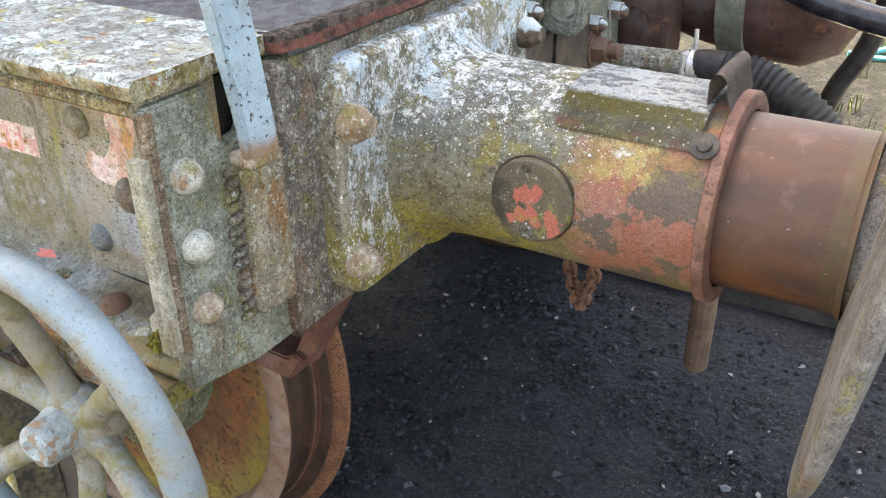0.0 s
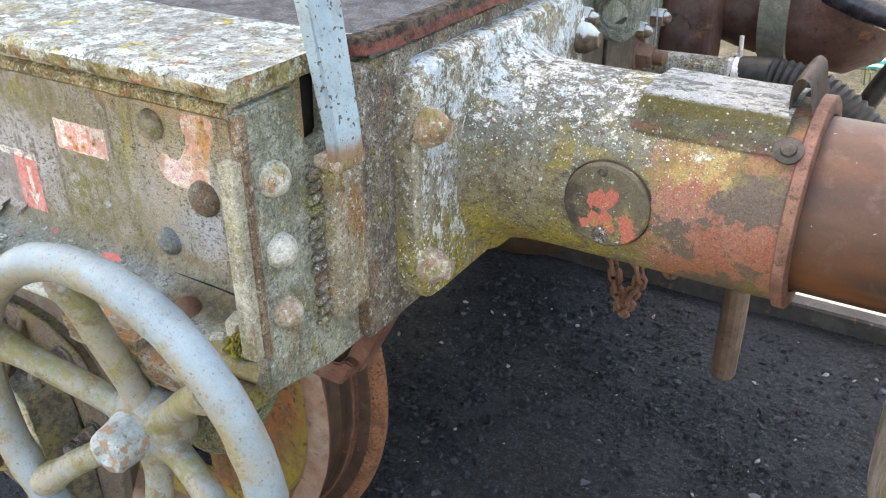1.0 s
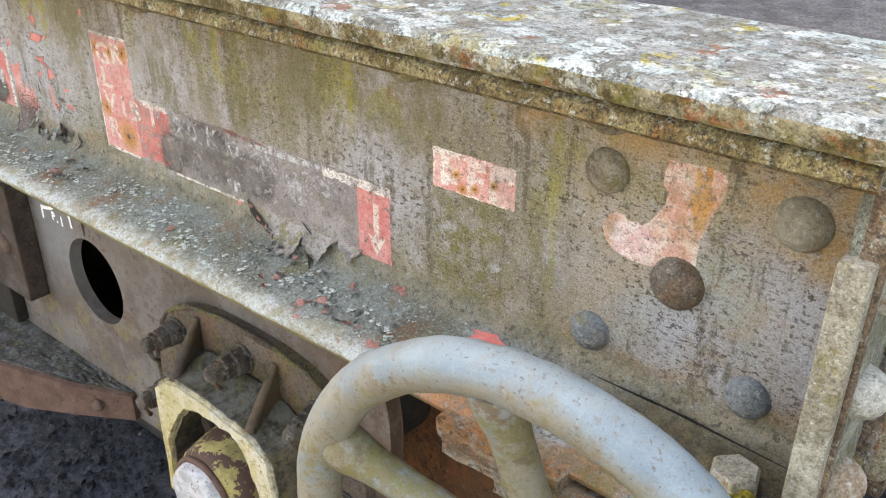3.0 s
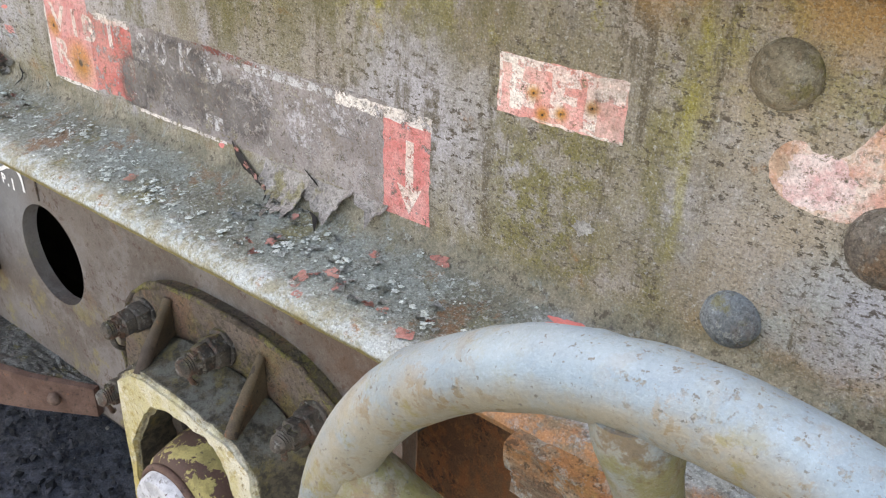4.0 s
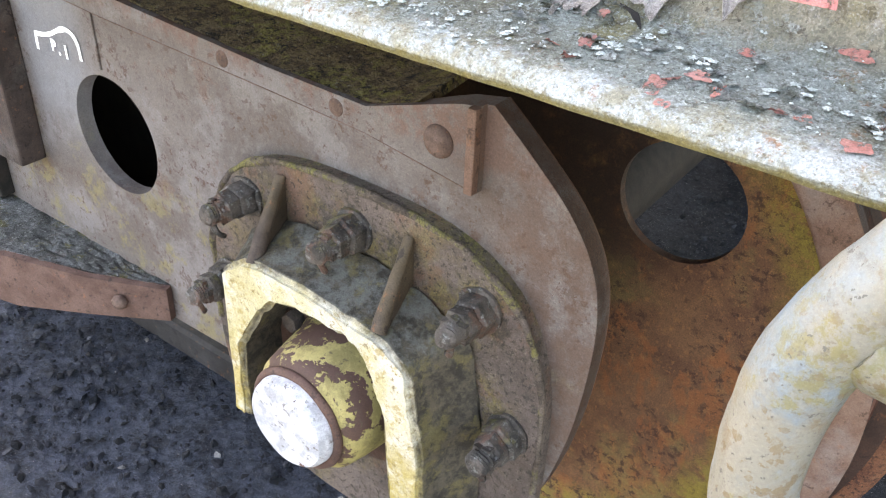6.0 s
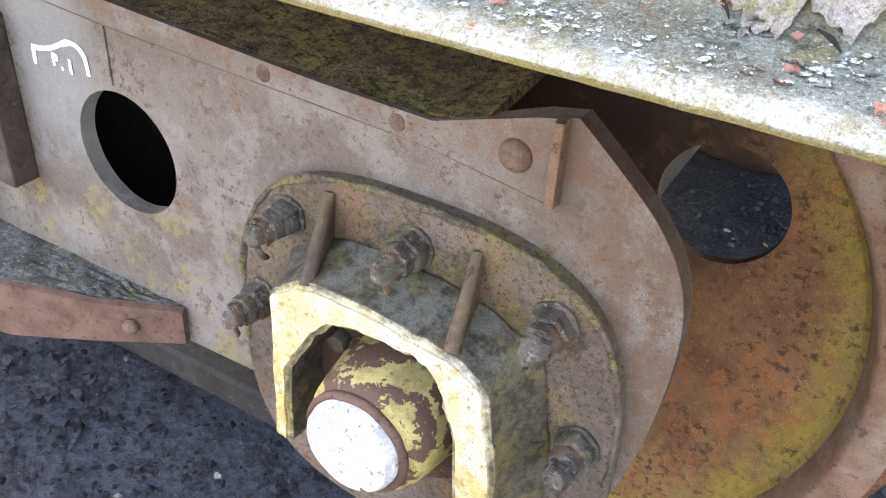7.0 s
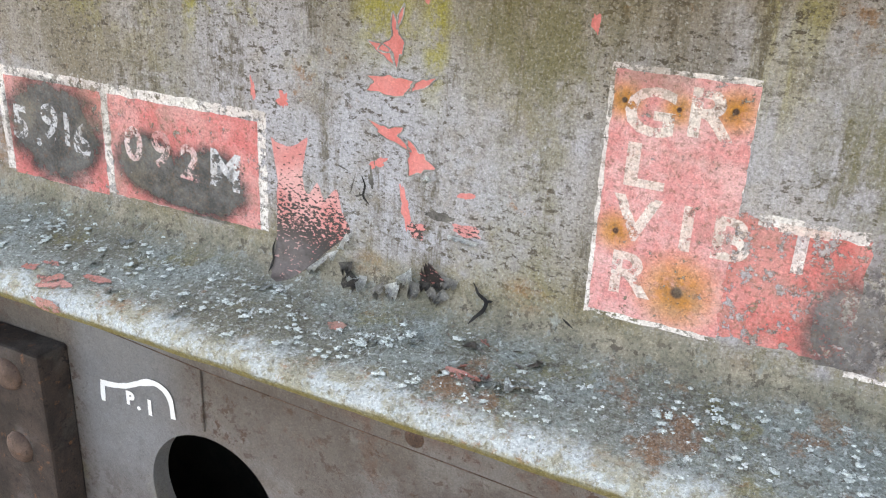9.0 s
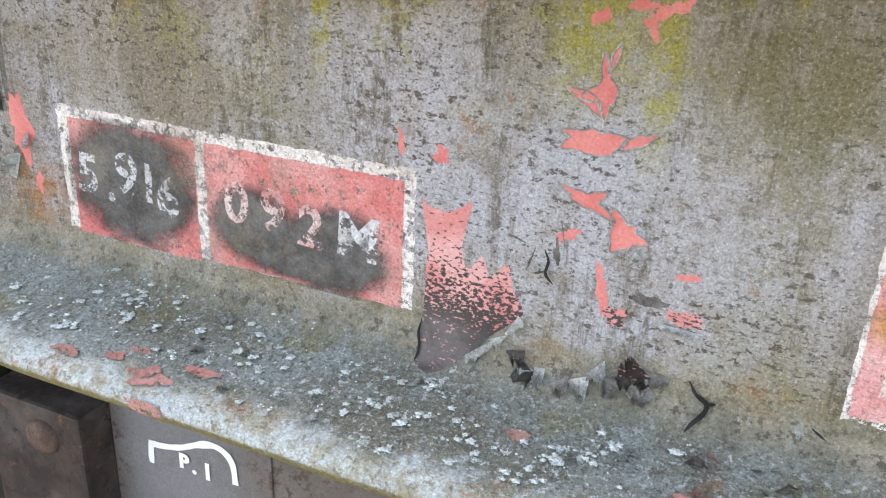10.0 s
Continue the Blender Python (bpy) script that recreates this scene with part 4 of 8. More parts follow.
def lathe(bm, start, axis, profile, n=32, closed=True):
    """A turned form: profile holds (distance along the axis, radius)."""
    a, u, w = frame_of(axis)
    rings = []
    for d, r in profile:
        c = Vector(start) + a * d
        rings.append([bm.verts.new(c + (u * math.cos(t) + w * math.sin(t)) * max(r, 1e-4)) for t in (2 * math.pi * i / n for i in range(n))])
    for p, q in zip(rings, rings[1:]):
        for i in range(n):
            bm.faces.new((p[i], p[(i + 1) % n], q[(i + 1) % n], q[i]))
    if closed:
        bm.faces.new(rings[0])
        bm.faces.new(rings[-1])
    return bm


def tube(bm, points, radius, n=12, ring=None, closed=True):
    """A tube along points; radius is a number or a function of the index."""
    pts = [Vector(p) for p in points]
    rings, u = [], None
    for i, p in enumerate(pts):
        d = (pts[min(i + 1, len(pts) - 1)] - pts[max(i - 1, 0)]).normalized()
        u = d.orthogonal().normalized() if u is None else (u - d * u.dot(d)).normalized()
        w = d.cross(u)
        r = radius(i) if callable(radius) else radius
        rings.append([bm.verts.new(p + (u * math.cos(t) + w * math.sin(t)) * r) for t in (2 * math.pi * k / n for k in range(n))])
    for p, q in zip(rings, rings[1:]):
        for i in range(n):
            bm.faces.new((p[i], p[(i + 1) % n], q[(i + 1) % n], q[i]))
    if closed:
        bm.faces.new(rings[0])
        bm.faces.new(rings[-1])
    return bm


def torus(bm, centre, axis, big, small, n=64, k=14):
    a, u, w = frame_of(axis)
    rings = []
    for i in range(n):
        t = 2 * math.pi * i / n
        o = u * math.cos(t) + w * math.sin(t)
        rings.append([bm.verts.new(Vector(centre) + o * (big + small * math.cos(s)) + a * small * math.sin(s)) for s in (2 * math.pi * j / k for j in range(k))])
    for i in range(n):
        p, q = rings[i], rings[(i + 1) % n]
        for j in range(k):
            bm.faces.new((p[j], p[(j + 1) % k], q[(j + 1) % k], q[j]))
    return bm


def slab(bm, outline, y0, y1, holes=()):
    """An upright plate in x, z between two depths, with holes through it."""
    edges = []
    for loop in (outline, *holes):
        vs = [bm.verts.new((x, y0, z)) for x, z in loop]
        edges += [bm.edges.new((vs[i], vs[(i + 1) % len(vs)])) for i in range(len(vs))]
    faces = [g for g in bmesh.ops.triangle_fill(bm, edges=edges, use_beauty=True)["geom"] if isinstance(g, bmesh.types.BMFace)]
    ext = bmesh.ops.extrude_face_region(bm, geom=faces)
    bmesh.ops.translate(bm, vec=(0, y1 - y0, 0), verts=[g for g in ext["geom"] if isinstance(g, bmesh.types.BMVert)])
    return bm


def ring_of(cx, cz, r, n=40):
    return [(cx + r * math.cos(2 * math.pi * i / n), cz + r * math.sin(2 * math.pi * i / n)) for i in range(n)]


def curve_pts(pts, n=6):
    """A smooth line through points."""
    p = [Vector(q) for q in pts]
    p = [p[0] * 2 - p[1], *p, p[-1] * 2 - p[-2]]
    out = []
    for a, b, c, d in zip(p, p[1:], p[2:], p[3:]):
        for i in range(n):
            t = i / n
            out.append(0.5 * ((2 * b) + (c - a) * t + (2 * a - 5 * b + 4 * c - d) * t * t + (3 * b - a - 3 * c + d) * t ** 3))
    return [*out, p[-2]]


def sweep_x(bm, profile, x0, x1, n, slots=None, jitter=0.0):
    """A rolled section along x: profile is a closed loop of (y, z)."""
    rows = []
    for i in range(n + 1):
        x = x0 + (x1 - x0) * i / n
        row = []
        for y, z in profile:
            v = Vector((x, y, z))
            row.append(bm.verts.new(v + noise.noise_vector(v * 30) * (jitter if abs(y) > 0.0005 else 0.0)))
        rows.append(row)
    k = len(profile)
    for a, b in zip(rows, rows[1:]):
        for j in range(k):
            f = bm.faces.new((a[j], a[(j + 1) % k], b[(j + 1) % k], b[j]))
            if slots:
                f.material_index = slots[j]
    for row in (rows[0], rows[-1]):
        bm.faces.new(row)
    return bm


def dome(bm, at, axis, r, h, n=20):
    prof = [(-0.002, r), (0.0, r)] + [(h * math.sin(a), r * math.cos(a)) for a in (radians(d) for d in (18, 36, 54, 72, 86))]
    return lathe(bm, at, axis, prof, n)


def hexagon(bm, at, axis, r, h):
    lathe(bm, at, axis, [(0, r), (h * 0.85, r), (h, r * 0.86)], 6)
    return bm


# ---- ground and track ----
ground = bmesh.new()
xs = [-400, -60, -8] + [-4 + 0.1 * i for i in range(91)] + [9, 60, 400]
ys = [-400, -60, -8] + [-3 + 0.1 * i for i in range(81)] + [9, 60, 400]
grid = [[ground.verts.new((x, y, 0.012 * noise.noise(Vector((x * 1.5, y * 1.5, 0))) + 0.006 * noise.noise(Vector((x * 6, y * 6, 3))) if abs(x) < 6 and -4 < y < 6 else 0.0)) for y in ys] for x in xs]
for i in range(len(xs) - 1):
    for j in range(len(ys) - 1):
        ground.faces.new((grid[i][j], grid[i + 1][j], grid[i + 1][j + 1], grid[i][j + 1]))
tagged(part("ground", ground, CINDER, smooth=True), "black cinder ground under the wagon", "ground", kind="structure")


def stones(count, x0, x1, y0, y1, lo, hi, seed):
    rng = np.random.default_rng(seed)
    ico = [Vector(v) for v in ((0, 0, 1), (0.9, 0, 0.3), (0.28, 0.85, 0.4), (-0.72, 0.5, 0.35), (-0.7, -0.55, 0.3), (0.3, -0.85, 0.4), (0.1, 0.05, -0.6))]
    tri = [(0, 1, 2), (0, 2, 3), (0, 3, 4), (0, 4, 5), (0, 5, 1), (6, 2, 1), (6, 3, 2), (6, 4, 3), (6, 5, 4), (6, 1, 5)]
    verts, faces = [], []
    for _ in range(count):
        s = lo + (hi - lo) * rng.random() ** 4
        x, y = x0 + (x1 - x0) * rng.random(), y0 + (y1 - y0) * rng.random()
        m = Matrix.Translation((x, y, s * 0.15)) @ Euler((rng.random() * 6, rng.random() * 0.6, rng.random() * 6)).to_matrix().to_4x4() @ Matrix.Diagonal((s, s * (0.6 + 0.5 * rng.random()), s * (0.4 + 0.4 * rng.random()), 1))
        b = len(verts)
        verts += [m @ (v * (0.8 + 0.4 * rng.random())) for v in ico]
        faces += [(b + i, b + j, b + k) for i, j, k in tri]
    return verts, faces


def stuff(name, data, material, label, category):
    me = bpy.data.meshes.new(name)
    me.from_pydata(*(data[0], [], data[1]))
    me.materials.append(material)
    return tagged(new(name, me), label, category, kind="stuff")


stuff("clinker_gravel", stones(34000, -2.4, 1.9, 0.0, 2.04, 0.0028, 0.016, 3), CLINKER, "loose black clinker and gravel under the wagon", "gravel")
stuff("clinker_lumps", stones(420, -2.4, 1.9, 0.1, 2.04, 0.006, 0.024, 5), CLINKER, "scattered larger lumps of black clinker", "gravel")

g = Mat("slaty_chips")
c = g.mix(g.ramp(g.island(), 0.0, 1.0), (0.020, 0.023, 0.029), (0.085, 0.093, 0.11))
SLATE = g.done(c, 0.8, bump=g.noise(120, 6, 0.76), depth=0.004, strength=0.8, spec=0.25)
stuff("stone_chips", stones(260, -0.6, 1.4, 0.3, 2.0, 0.006, 0.021, 17), SLATE, "scattered flat grey stone chips on the cinder", "stones")

RAIL_TOP = 0.068
for y in (0.4225, 2.15):
    b = bmesh.new()
    sweep_x(b, [(y, -0.02), (y + 0.072, -0.02), (y + 0.072, RAIL_TOP - 0.008), (y + 0.064, RAIL_TOP), (y + 0.008, RAIL_TOP), (y, RAIL_TOP - 0.008)], -12, 12, 60, jitter=0.001)
    tagged(part("rail", b, RAILSTEEL, smooth=False), "sooty dark steel running rail set in cinder", "rail", "running rails", "structure")

kerb = bmesh.new()
for i in range(-6, 7):
    box(kerb, i * 1.2 + 0.004, i * 1.2 + 1.196, 2.232, 2.85, -0.1, 0.060, 0.010)
roughen(kerb, 0.003, 12)
tagged(part("kerb", kerb, CONCRETE), "pale sunlit concrete slabs beside the track", "kerb", kind="structure")

# ---- the wagon: sole bar, headstock, deck ----
wagon = thing("railway_wagon", (-1.0, 1.2, 1.1), "weathered grey steel flat wagon with lichen and flaking paint", "railway wagon")
sole = bmesh.new()
# channel section with tapered flanges, open towards the side
prof = [(0.012, 1.38), (-0.078, 1.38), (-0.084, 1.376), (-0.085, 1.368), (-0.080, 1.364), (-0.030, 1.357), (-0.012, 1.352), (-0.004, 1.344), (0.0, 1.332),
        (0.0, 1.27), (0.0, 1.2), (0.0, 1.15), (-0.003, 1.137), (-0.010, 1.129), (-0.022, 1.124), (-0.052, 1.117), (-0.078, 1.111), (-0.084, 1.107), (-0.086, 1.102), (-0.084, 1.097), (-0.076, 1.095), (0.012, 1.095)]
slots = [2] * 6 + [0] * 6 + [1] * 9 + [0]
sweep_x(sole, prof, -4.5, -0.022, 300, slots, 0.0009)
sole_bar = part("sole_bar", sole, [WEB, LEDGE, CRUST], wagon, "grey painted steel channel with mould specks and flaking paint", True)

b = bmesh.new()
sweep_x(b, [(-0.085, 1.3815), (-0.088, 1.385), (-0.0885, 1.395), (-0.084, 1.4), (0.086, 1.4), (0.09, 1.396), (0.09, 1.3815)], -4.5, -0.012, 260, jitter=0.0012)
part("top_plate", b, TOP, wagon, "flat plate crusted with white and yellow lichen", True)

b = bmesh.new()
box(b, -4.5, 0.0, 0.092, 2.51, 1.372, 1.394, 0.003)
part("deck", b, DECK, wagon, "dark grey steel deck")

# red rusted lip of the deck over the headstock, curving round at its end
b = bmesh.new()
line = curve_pts([(-0.004, 0.072, 1.384), (0.004, 0.080, 1.386), (0.008, 0.11, 1.388), (0.010, 0.19, 1.388), (0.013, 0.3, 1.388), (0.014, 0.4, 1.388), *[(0.014, 0.5 + 0.1 * i, 1.388) for i in range(21)]], 22)
top = [b.verts.new((p.x + 0.003 * noise.noise(p * 60 + Vector((0, 9, 0))), p.y, 1.402 + 0.005 * noise.noise(p * 45) + 0.004 * noise.noise(p * 140))) for p in line]
bot = [b.verts.new((p.x + 0.003 + 0.004 * noise.noise(p * 110), p.y, 1.384 + 0.003 * noise.noise(p * 55))) for p in line]
tin = [b.verts.new((p.x - 0.016, p.y + 0.002, 1.402)) for p in line]
bin_ = [b.verts.new((p.x - 0.016, p.y + 0.002, 1.385)) for p in line]
for i in range(len(line) - 1):
    for p, q in ((top, bot), (bot, bin_), (bin_, tin), (tin, top)):
        b.faces.new((p[i], p[i + 1], q[i + 1], q[i]))
for i in (0, -1):
    b.faces.new((top[i], bot[i], bin_[i], tin[i]))
g = Mat("red_rusted_deck_edge")
c = g.mix(g.ramp(g.noise(30, 8, 0.74), 0.40, 0.60), (0.12, 0.042, 0.033), (0.235, 0.082, 0.062))
c = g.mix(g.mul(g.ramp(g.noise(60, 8, 0.77, off=3), 0.54, 0.60), 0.85), c, (0.05, 0.026, 0.02))
crust = g.mix(g.ramp(g.noise(70, 8, 0.78, off=5), 0.42, 0.58), (0.022, 0.017, 0.014), (0.12, 0.09, 0.07))
c = g.mix(g.ramp(g.math("ADD", g.z, g.mul(g.math("SUBTRACT", g.noise(40, 7, 0.75, off=7), 0.5), 0.014)), 1.3925, 1.3955), c, crust)
part("deck_lip", b, g.done(c, 0.85, bump=g.noise(110, 7, 0.78), depth=0.008, strength=1.0), wagon, "red rusted flaking edge of the deck")

b = bmesh.new()
slab_pts = [(-0.078, 1.084), (0.02, 1.064), (2.50, 1.064), (2.50, 1.376), (0.037, 1.376), (0.034, 1.318), (0.002, 1.314), (-0.006, 1.374), (-0.078, 1.374)]
ends_ = [[b.verts.new((x, y, z)) for y, z in slab_pts] for x in (-0.03, -0.012)]
b.faces.new(ends_[0])
b.faces.new(ends_[1][::-1])
for i in range(9):
    b.faces.new((ends_[0][i], ends_[1][i], ends_[1][(i + 1) % 9], ends_[0][(i + 1) % 9]))
bmesh.ops.recalc_face_normals(b, faces=b.faces)
bmesh.ops.bevel(b, geom=list(b.edges), offset=0.003, segments=2, affect="EDGES")
roughen(b, 0.0008)
end_plate = part("end_plate", b, ENDPLATE, wagon, "lichen-grey riveted headstock plate")
for y, z in ((-0.047, 1.303), (-0.047, 1.232), (-0.047, 1.165)):
    b = bmesh.new()
    dome(b, (-0.012, y, z), (1, 0, 0), 0.0168, 0.0175)
    roughen(b, 0.0012, 90)
    part("rivet", b, GREYBOLT if z > 1.2 else RUSTBOLT, end_plate, "pale lichened rivet head", True)
b = bmesh.new()
dome(b, (-0.012, -0.048, 1.345), (1, 0, 0), 0.006, 0.005, 12)
part("rivet", b, ENDPLATE, end_plate, "", True)
# near-black liner put in for the shade behind the notch
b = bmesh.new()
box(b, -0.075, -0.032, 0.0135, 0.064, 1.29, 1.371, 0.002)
part("notch_shade", b, SHADEBLACK, wagon, "near-black liner added for shade behind the headstock plate")
# upright cover strip on the corner, and the angle's edge behind it
b = bmesh.new()
box(b, -0.031, -0.0135, -0.092, -0.0775, 1.131, 1.330, 0.0025)
roughen(b, 0.001)
part("corner_strip", b, STRIP, wagon, "narrow upright steel strip with lichen")
b = bmesh.new()
box(b, -0.024, -0.0105, -0.0805, -0.071, 1.129, 1.37, 0.002)
roughen(b, 0.001)
part("corner_angle", b, RUSTEDGE, wagon, "rusted corner edge")

# welded pad and thick packing beside the buffer
b = bmesh.new()
box(b, -0.014, 0.008, 0.012, 0.066, 1.125, 1.295, 0.010, 3)
roughen(b, 0.002, 40)
part("welded_pad", b, WARMSTEEL, wagon, "rust-streaked welded pad", True)
for i in range(14):
    b = bmesh.new()
    bmesh.ops.create_icosphere(b, subdivisions=2, radius=1, matrix=pose(-0.010, 0.006 + 0.002 * math.sin(i * 2.1), 1.130 + i * 0.0122, 20) @ Matrix.Diagonal((0.008, 0.012, 0.0055, 1)))
    part("weld_bead", b, DARKSTEEL, wagon, "" if i else "rough dark weld bead", True)
b = bmesh.new()
box(b, -0.014, 0.004, 0.064, 0.60, 1.072, 1.378, 0.006)
roughen(b, 0.0022, 30)
part("packing_plate", b, DARKSTEEL, wagon, "dark crusted packing plate behind the buffer", True)

# rivets of the sole bar
for x, z, r, m in ((-0.213, 1.301, 0.0175, RIVETBROWN), (-0.075, 1.302, 0.019, RIVETPALE), (-0.150, 1.232, 0.0205, RIVETRUST),
                   (-0.214, 1.166, 0.017, RIVETGREY), (-0.087, 1.163, 0.017, RIVETGREY)):
    b = bmesh.new()
    dome(b, (x, 0.001, z), (0, -1, 0), r, r * 0.72, 28)
    roughen(b, 0.0006, 110)
    part("rivet", b, m, sole_bar, "domed rivet head under worn paint", True)
for x in (-0.058, -0.19, -0.36, -0.70, -1.04, -1.38):
    b = bmesh.new()
    dome(b, (x, -0.045, 1.362), (0, 0, -1), 0.018, 0.015, 18)
    part("rivet", b, RIVETBROWN, sole_bar, "", True)
# nuts on the lower flange by the corner
for x, y, r, h, m in ((-0.155, -0.042, 0.0165, 0.016, RUST), (-0.256, -0.030, 0.013, 0.010, GREENSTEEL), (-0.072, -0.045, 0.018, 0.024, GREYBOLT)):
    b = bmesh.new()
    dome(b, (x, y, 1.117), (0, 0, 1), r, h, 14) if m is RUST else hexagon(b, (x, y, 1.114), (0, 0, 1), r, h)
    part("nut", b, m, sole_bar, "rusted nut on the lower flange", True)
b = bmesh.new()
rng = random.Random(4)
for _ in range(240):
    a, d = rng.random() * 6.28, rng.random() ** 0.6
    p = (-0.058 + 0.025 * d * math.cos(a), -0.060 + 0.019 * d * math.sin(a), 1.116 + 0.019 * (1 - d) * rng.uniform(0.7, 1.1))
    bmesh.ops.create_icosphere(b, subdivisions=1, radius=0.0014 + 0.0018 * rng.random(), matrix=Matrix.Translation(p))
part("moss_tuft", b, MOSS, sole_bar, "tuft of green-yellow moss")
b = bmesh.new()
box(b, -0.103, -0.09, -0.066, -0.054, 1.113, 1.117, 0.001, turn=pose(0, 0, 0, 0, 0, 30))
part("paint_flake", b, GREYBOLT, sole_bar, "pale curled flake of paint")

# grab handle: flat bar on the headstock
b = bmesh.new()
lean = [(0.022, 0.016, 1.310), (0.020, 0.014, 1.345), (0.010, 0.002, 1.47), (0.002, -0.010, 1.62), (-0.01, -0.02, 1.9)]
rows = []
for p in lean:
    c = Vector(p)
    rows.append([b.verts.new(c + Vector(d)) for d in ((-0.008, -0.020, 0), (0.008, -0.021, 0), (0.010, 0.019, 0), (-0.006, 0.020, 0))])
for p, q in zip(rows, rows[1:]):
    for i in range(4):
        b.faces.new((p[i], p[(i + 1) % 4], q[(i + 1) % 4], q[i]))
b.faces.new(rows[0])
b.faces.new(rows[-1])
bmesh.ops.bevel(b, geom=[e for e in b.edges if abs((e.verts[0].co - e.verts[1].co).z) > 0.03], offset=0.004, segments=2, affect="EDGES")
part("grab_handle", b, BARBLUE, wagon, "pale blue-grey painted flat grab bar", True)
b = bmesh.new()
box(b, -0.004, 0.029, -0.003, 0.040, 1.297, 1.3115, 0.006, 3)
roughen(b, 0.0025, 50)
part("handle_foot", b, RUSTBOLT, wagon, "rusted foot of the grab bar", True)

# unseen body added behind, out of which the shade falls
b = bmesh.new()
box(b, -4.5, -0.5, 0.16, 2.46, 1.394, 4.0, 0.01)
part("shading_body", b, DARKRED, wagon, "unseen plain body added to shade the wagon end")

# beam inside the sole bar, added to keep light off the wheel
b = bmesh.new()
box(b, -4.5, -0.33, 0.13, 0.36, 1.05, 1.0945, 0.004)
part("inner_beam", b, TREAD, wagon, "dark longitudinal beam under the deck")

# far sole bar and the cross beams between, added to darken the underside
b = bmesh.new()
sweep_x(b, [(2.49, 1.37), (2.575, 1.37), (2.575, 1.355), (2.505, 1.35), (2.505, 1.125), (2.575, 1.11), (2.575, 1.095), (2.49, 1.095)], -4.5, -0.04, 8)
part("far_sole_bar", b, TREAD, wagon, "dark steel channel added along the far side to block light")
for x in (-0.42, -1.6, -2.7):
    b = bmesh.new()
    box(b, x - 0.05, x + 0.05, 0.37, 2.48, 1.10, 1.368, 0.004)
    part("cross_beam", b, SHADEBLACK, wagon, "near-black cross beam added to darken under the deck")

# bracket under the corner carrying the brake spindle
b = bmesh.new()
slab(b, [(-0.315, 1.094), (-0.075, 1.094), (-0.085, 1.04), (-0.10, 0.985), (-0.13, 0.93), (-0.20, 0.92), (-0.30, 1.03)], -0.01, 0.02)
roughen(b, 0.0015)
part("spindle_bracket", b, GREENSTEEL, wagon, "green-stained bracket under the sole bar")
for x0, x1, y0, z0, z1 in ((-0.286, -0.175, -0.1005, 1.0885, 1.104), (-0.281, -0.034, -0.1025, 1.0765, 1.0895), (-0.232, -0.034, -0.100, 1.060, 1.0775), (-0.205, -0.16, -0.094, 1.044, 1.0585)):
    b = bmesh.new()
    box(b, x0, x1, y0, 0.0, z0, z1)
    bmesh.ops.subdivide_edges(b, edges=b.edges[:], cuts=14, use_grid_fill=True)
    for v in b.verts:
        v.co += noise.noise_vector(Vector((v.co.x * 24, v.co.y * 24, v.co.z * 80))) * 0.0035
        v.co += noise.noise_vector(v.co * 110) * 0.0012
    part("rust_layer", b, FLAKERUST, wagon, "flaking laminated rust under the flange", True)
b = bmesh.new()
lathe(b, (-0.166, 0.0, 0.985), (0, -1, 0), [(0, 0.062), (0.045, 0.062), (0.049, 0.054), (0.049, 0.044), (0.055, 0.04), (0.055, 0)], 32)
part("spindle_boss", b, GREENSTEEL, wagon, "round green spindle boss", True)

# ---- buffer ----
BY, BZ = 0.339, 1.215
buffer = thing("buffer", (0.02, BY, BZ), "side buffer with flaking red paint and white lichen", "buffer")
b = bmesh.new()
prof = [(0.030, 0.136), (0.036, 0.127), (0.046, 0.119), (0.060, 0.1135), (0.080, 0.110), (0.12, 0.1085), (0.385, 0.1085)]
dense = []
for (d0, r0), (d1, r1) in zip(prof, prof[1:]):
    for i in range(4):
        dense.append((d0 + (d1 - d0) * i / 4, r0 + (r1 - r0) * i / 4))
lathe(b, (0, BY, BZ), (1, 0, 0), [(0.02, 0.138), *dense, (0.385, 0.1085), (0.385, 0.096), (0.2, 0.096)], 72)
part("casing", b, CASING, buffer, "tubular casing, red paint flaking over grey", True)
b = bmesh.new()
r, hy, hz = 0.045, 0.218, 0.138
out = []
for cx, cz, a0 in ((hy - r, hz - r, 0), (-hy + r, hz - r, 90), (-hy + r, -hz + r, 180), (hy - r, -hz + r, 270)):
    out += [(cx + r * math.cos(radians(a0 + i * 15)), cz + r * math.sin(radians(a0 + i * 15))) for i in range(7)]
f0 = [b.verts.new((0.004, BY + y, BZ + 0.01 + z)) for y, z in out]
f1 = [b.verts.new((0.026, BY + y, BZ + 0.01 + z)) for y, z in out]
f2 = [b.verts.new((0.031, BY + y * 0.975, BZ + 0.01 + z * 0.965)) for y, z in out]
for p, q in ((f0, f1), (f1, f2)):
    for i in range(len(out)):
        b.faces.new((p[i], p[(i + 1) % len(out)], q[(i + 1) % len(out)], q[i]))
b.faces.new(f0)
b.faces.new(f2)
part("base_flange", b, FLANGE, buffer, "rounded base flange spotted with white lichen", True)
for y, z in ((0.139, 1.300), (0.139, 1.139), (0.540, 1.300), (0.540, 1.139)):
    b = bmesh.new()
    lathe(b, (0.030, y, z), (1, 0, 0), [(0, 0.021), (0.012, 0.0205), (0.02, 0.016), (0.024, 0.012), (0.03, 0.011), (0.031, 0.0)], 14)
    roughen(b, 0.0012, 60)
    part("flange_bolt", b, RUSTBOLT if y < 0.3 else WHITECAP, buffer, "rusted bolt end with lichen", True)
b = bmesh.new()
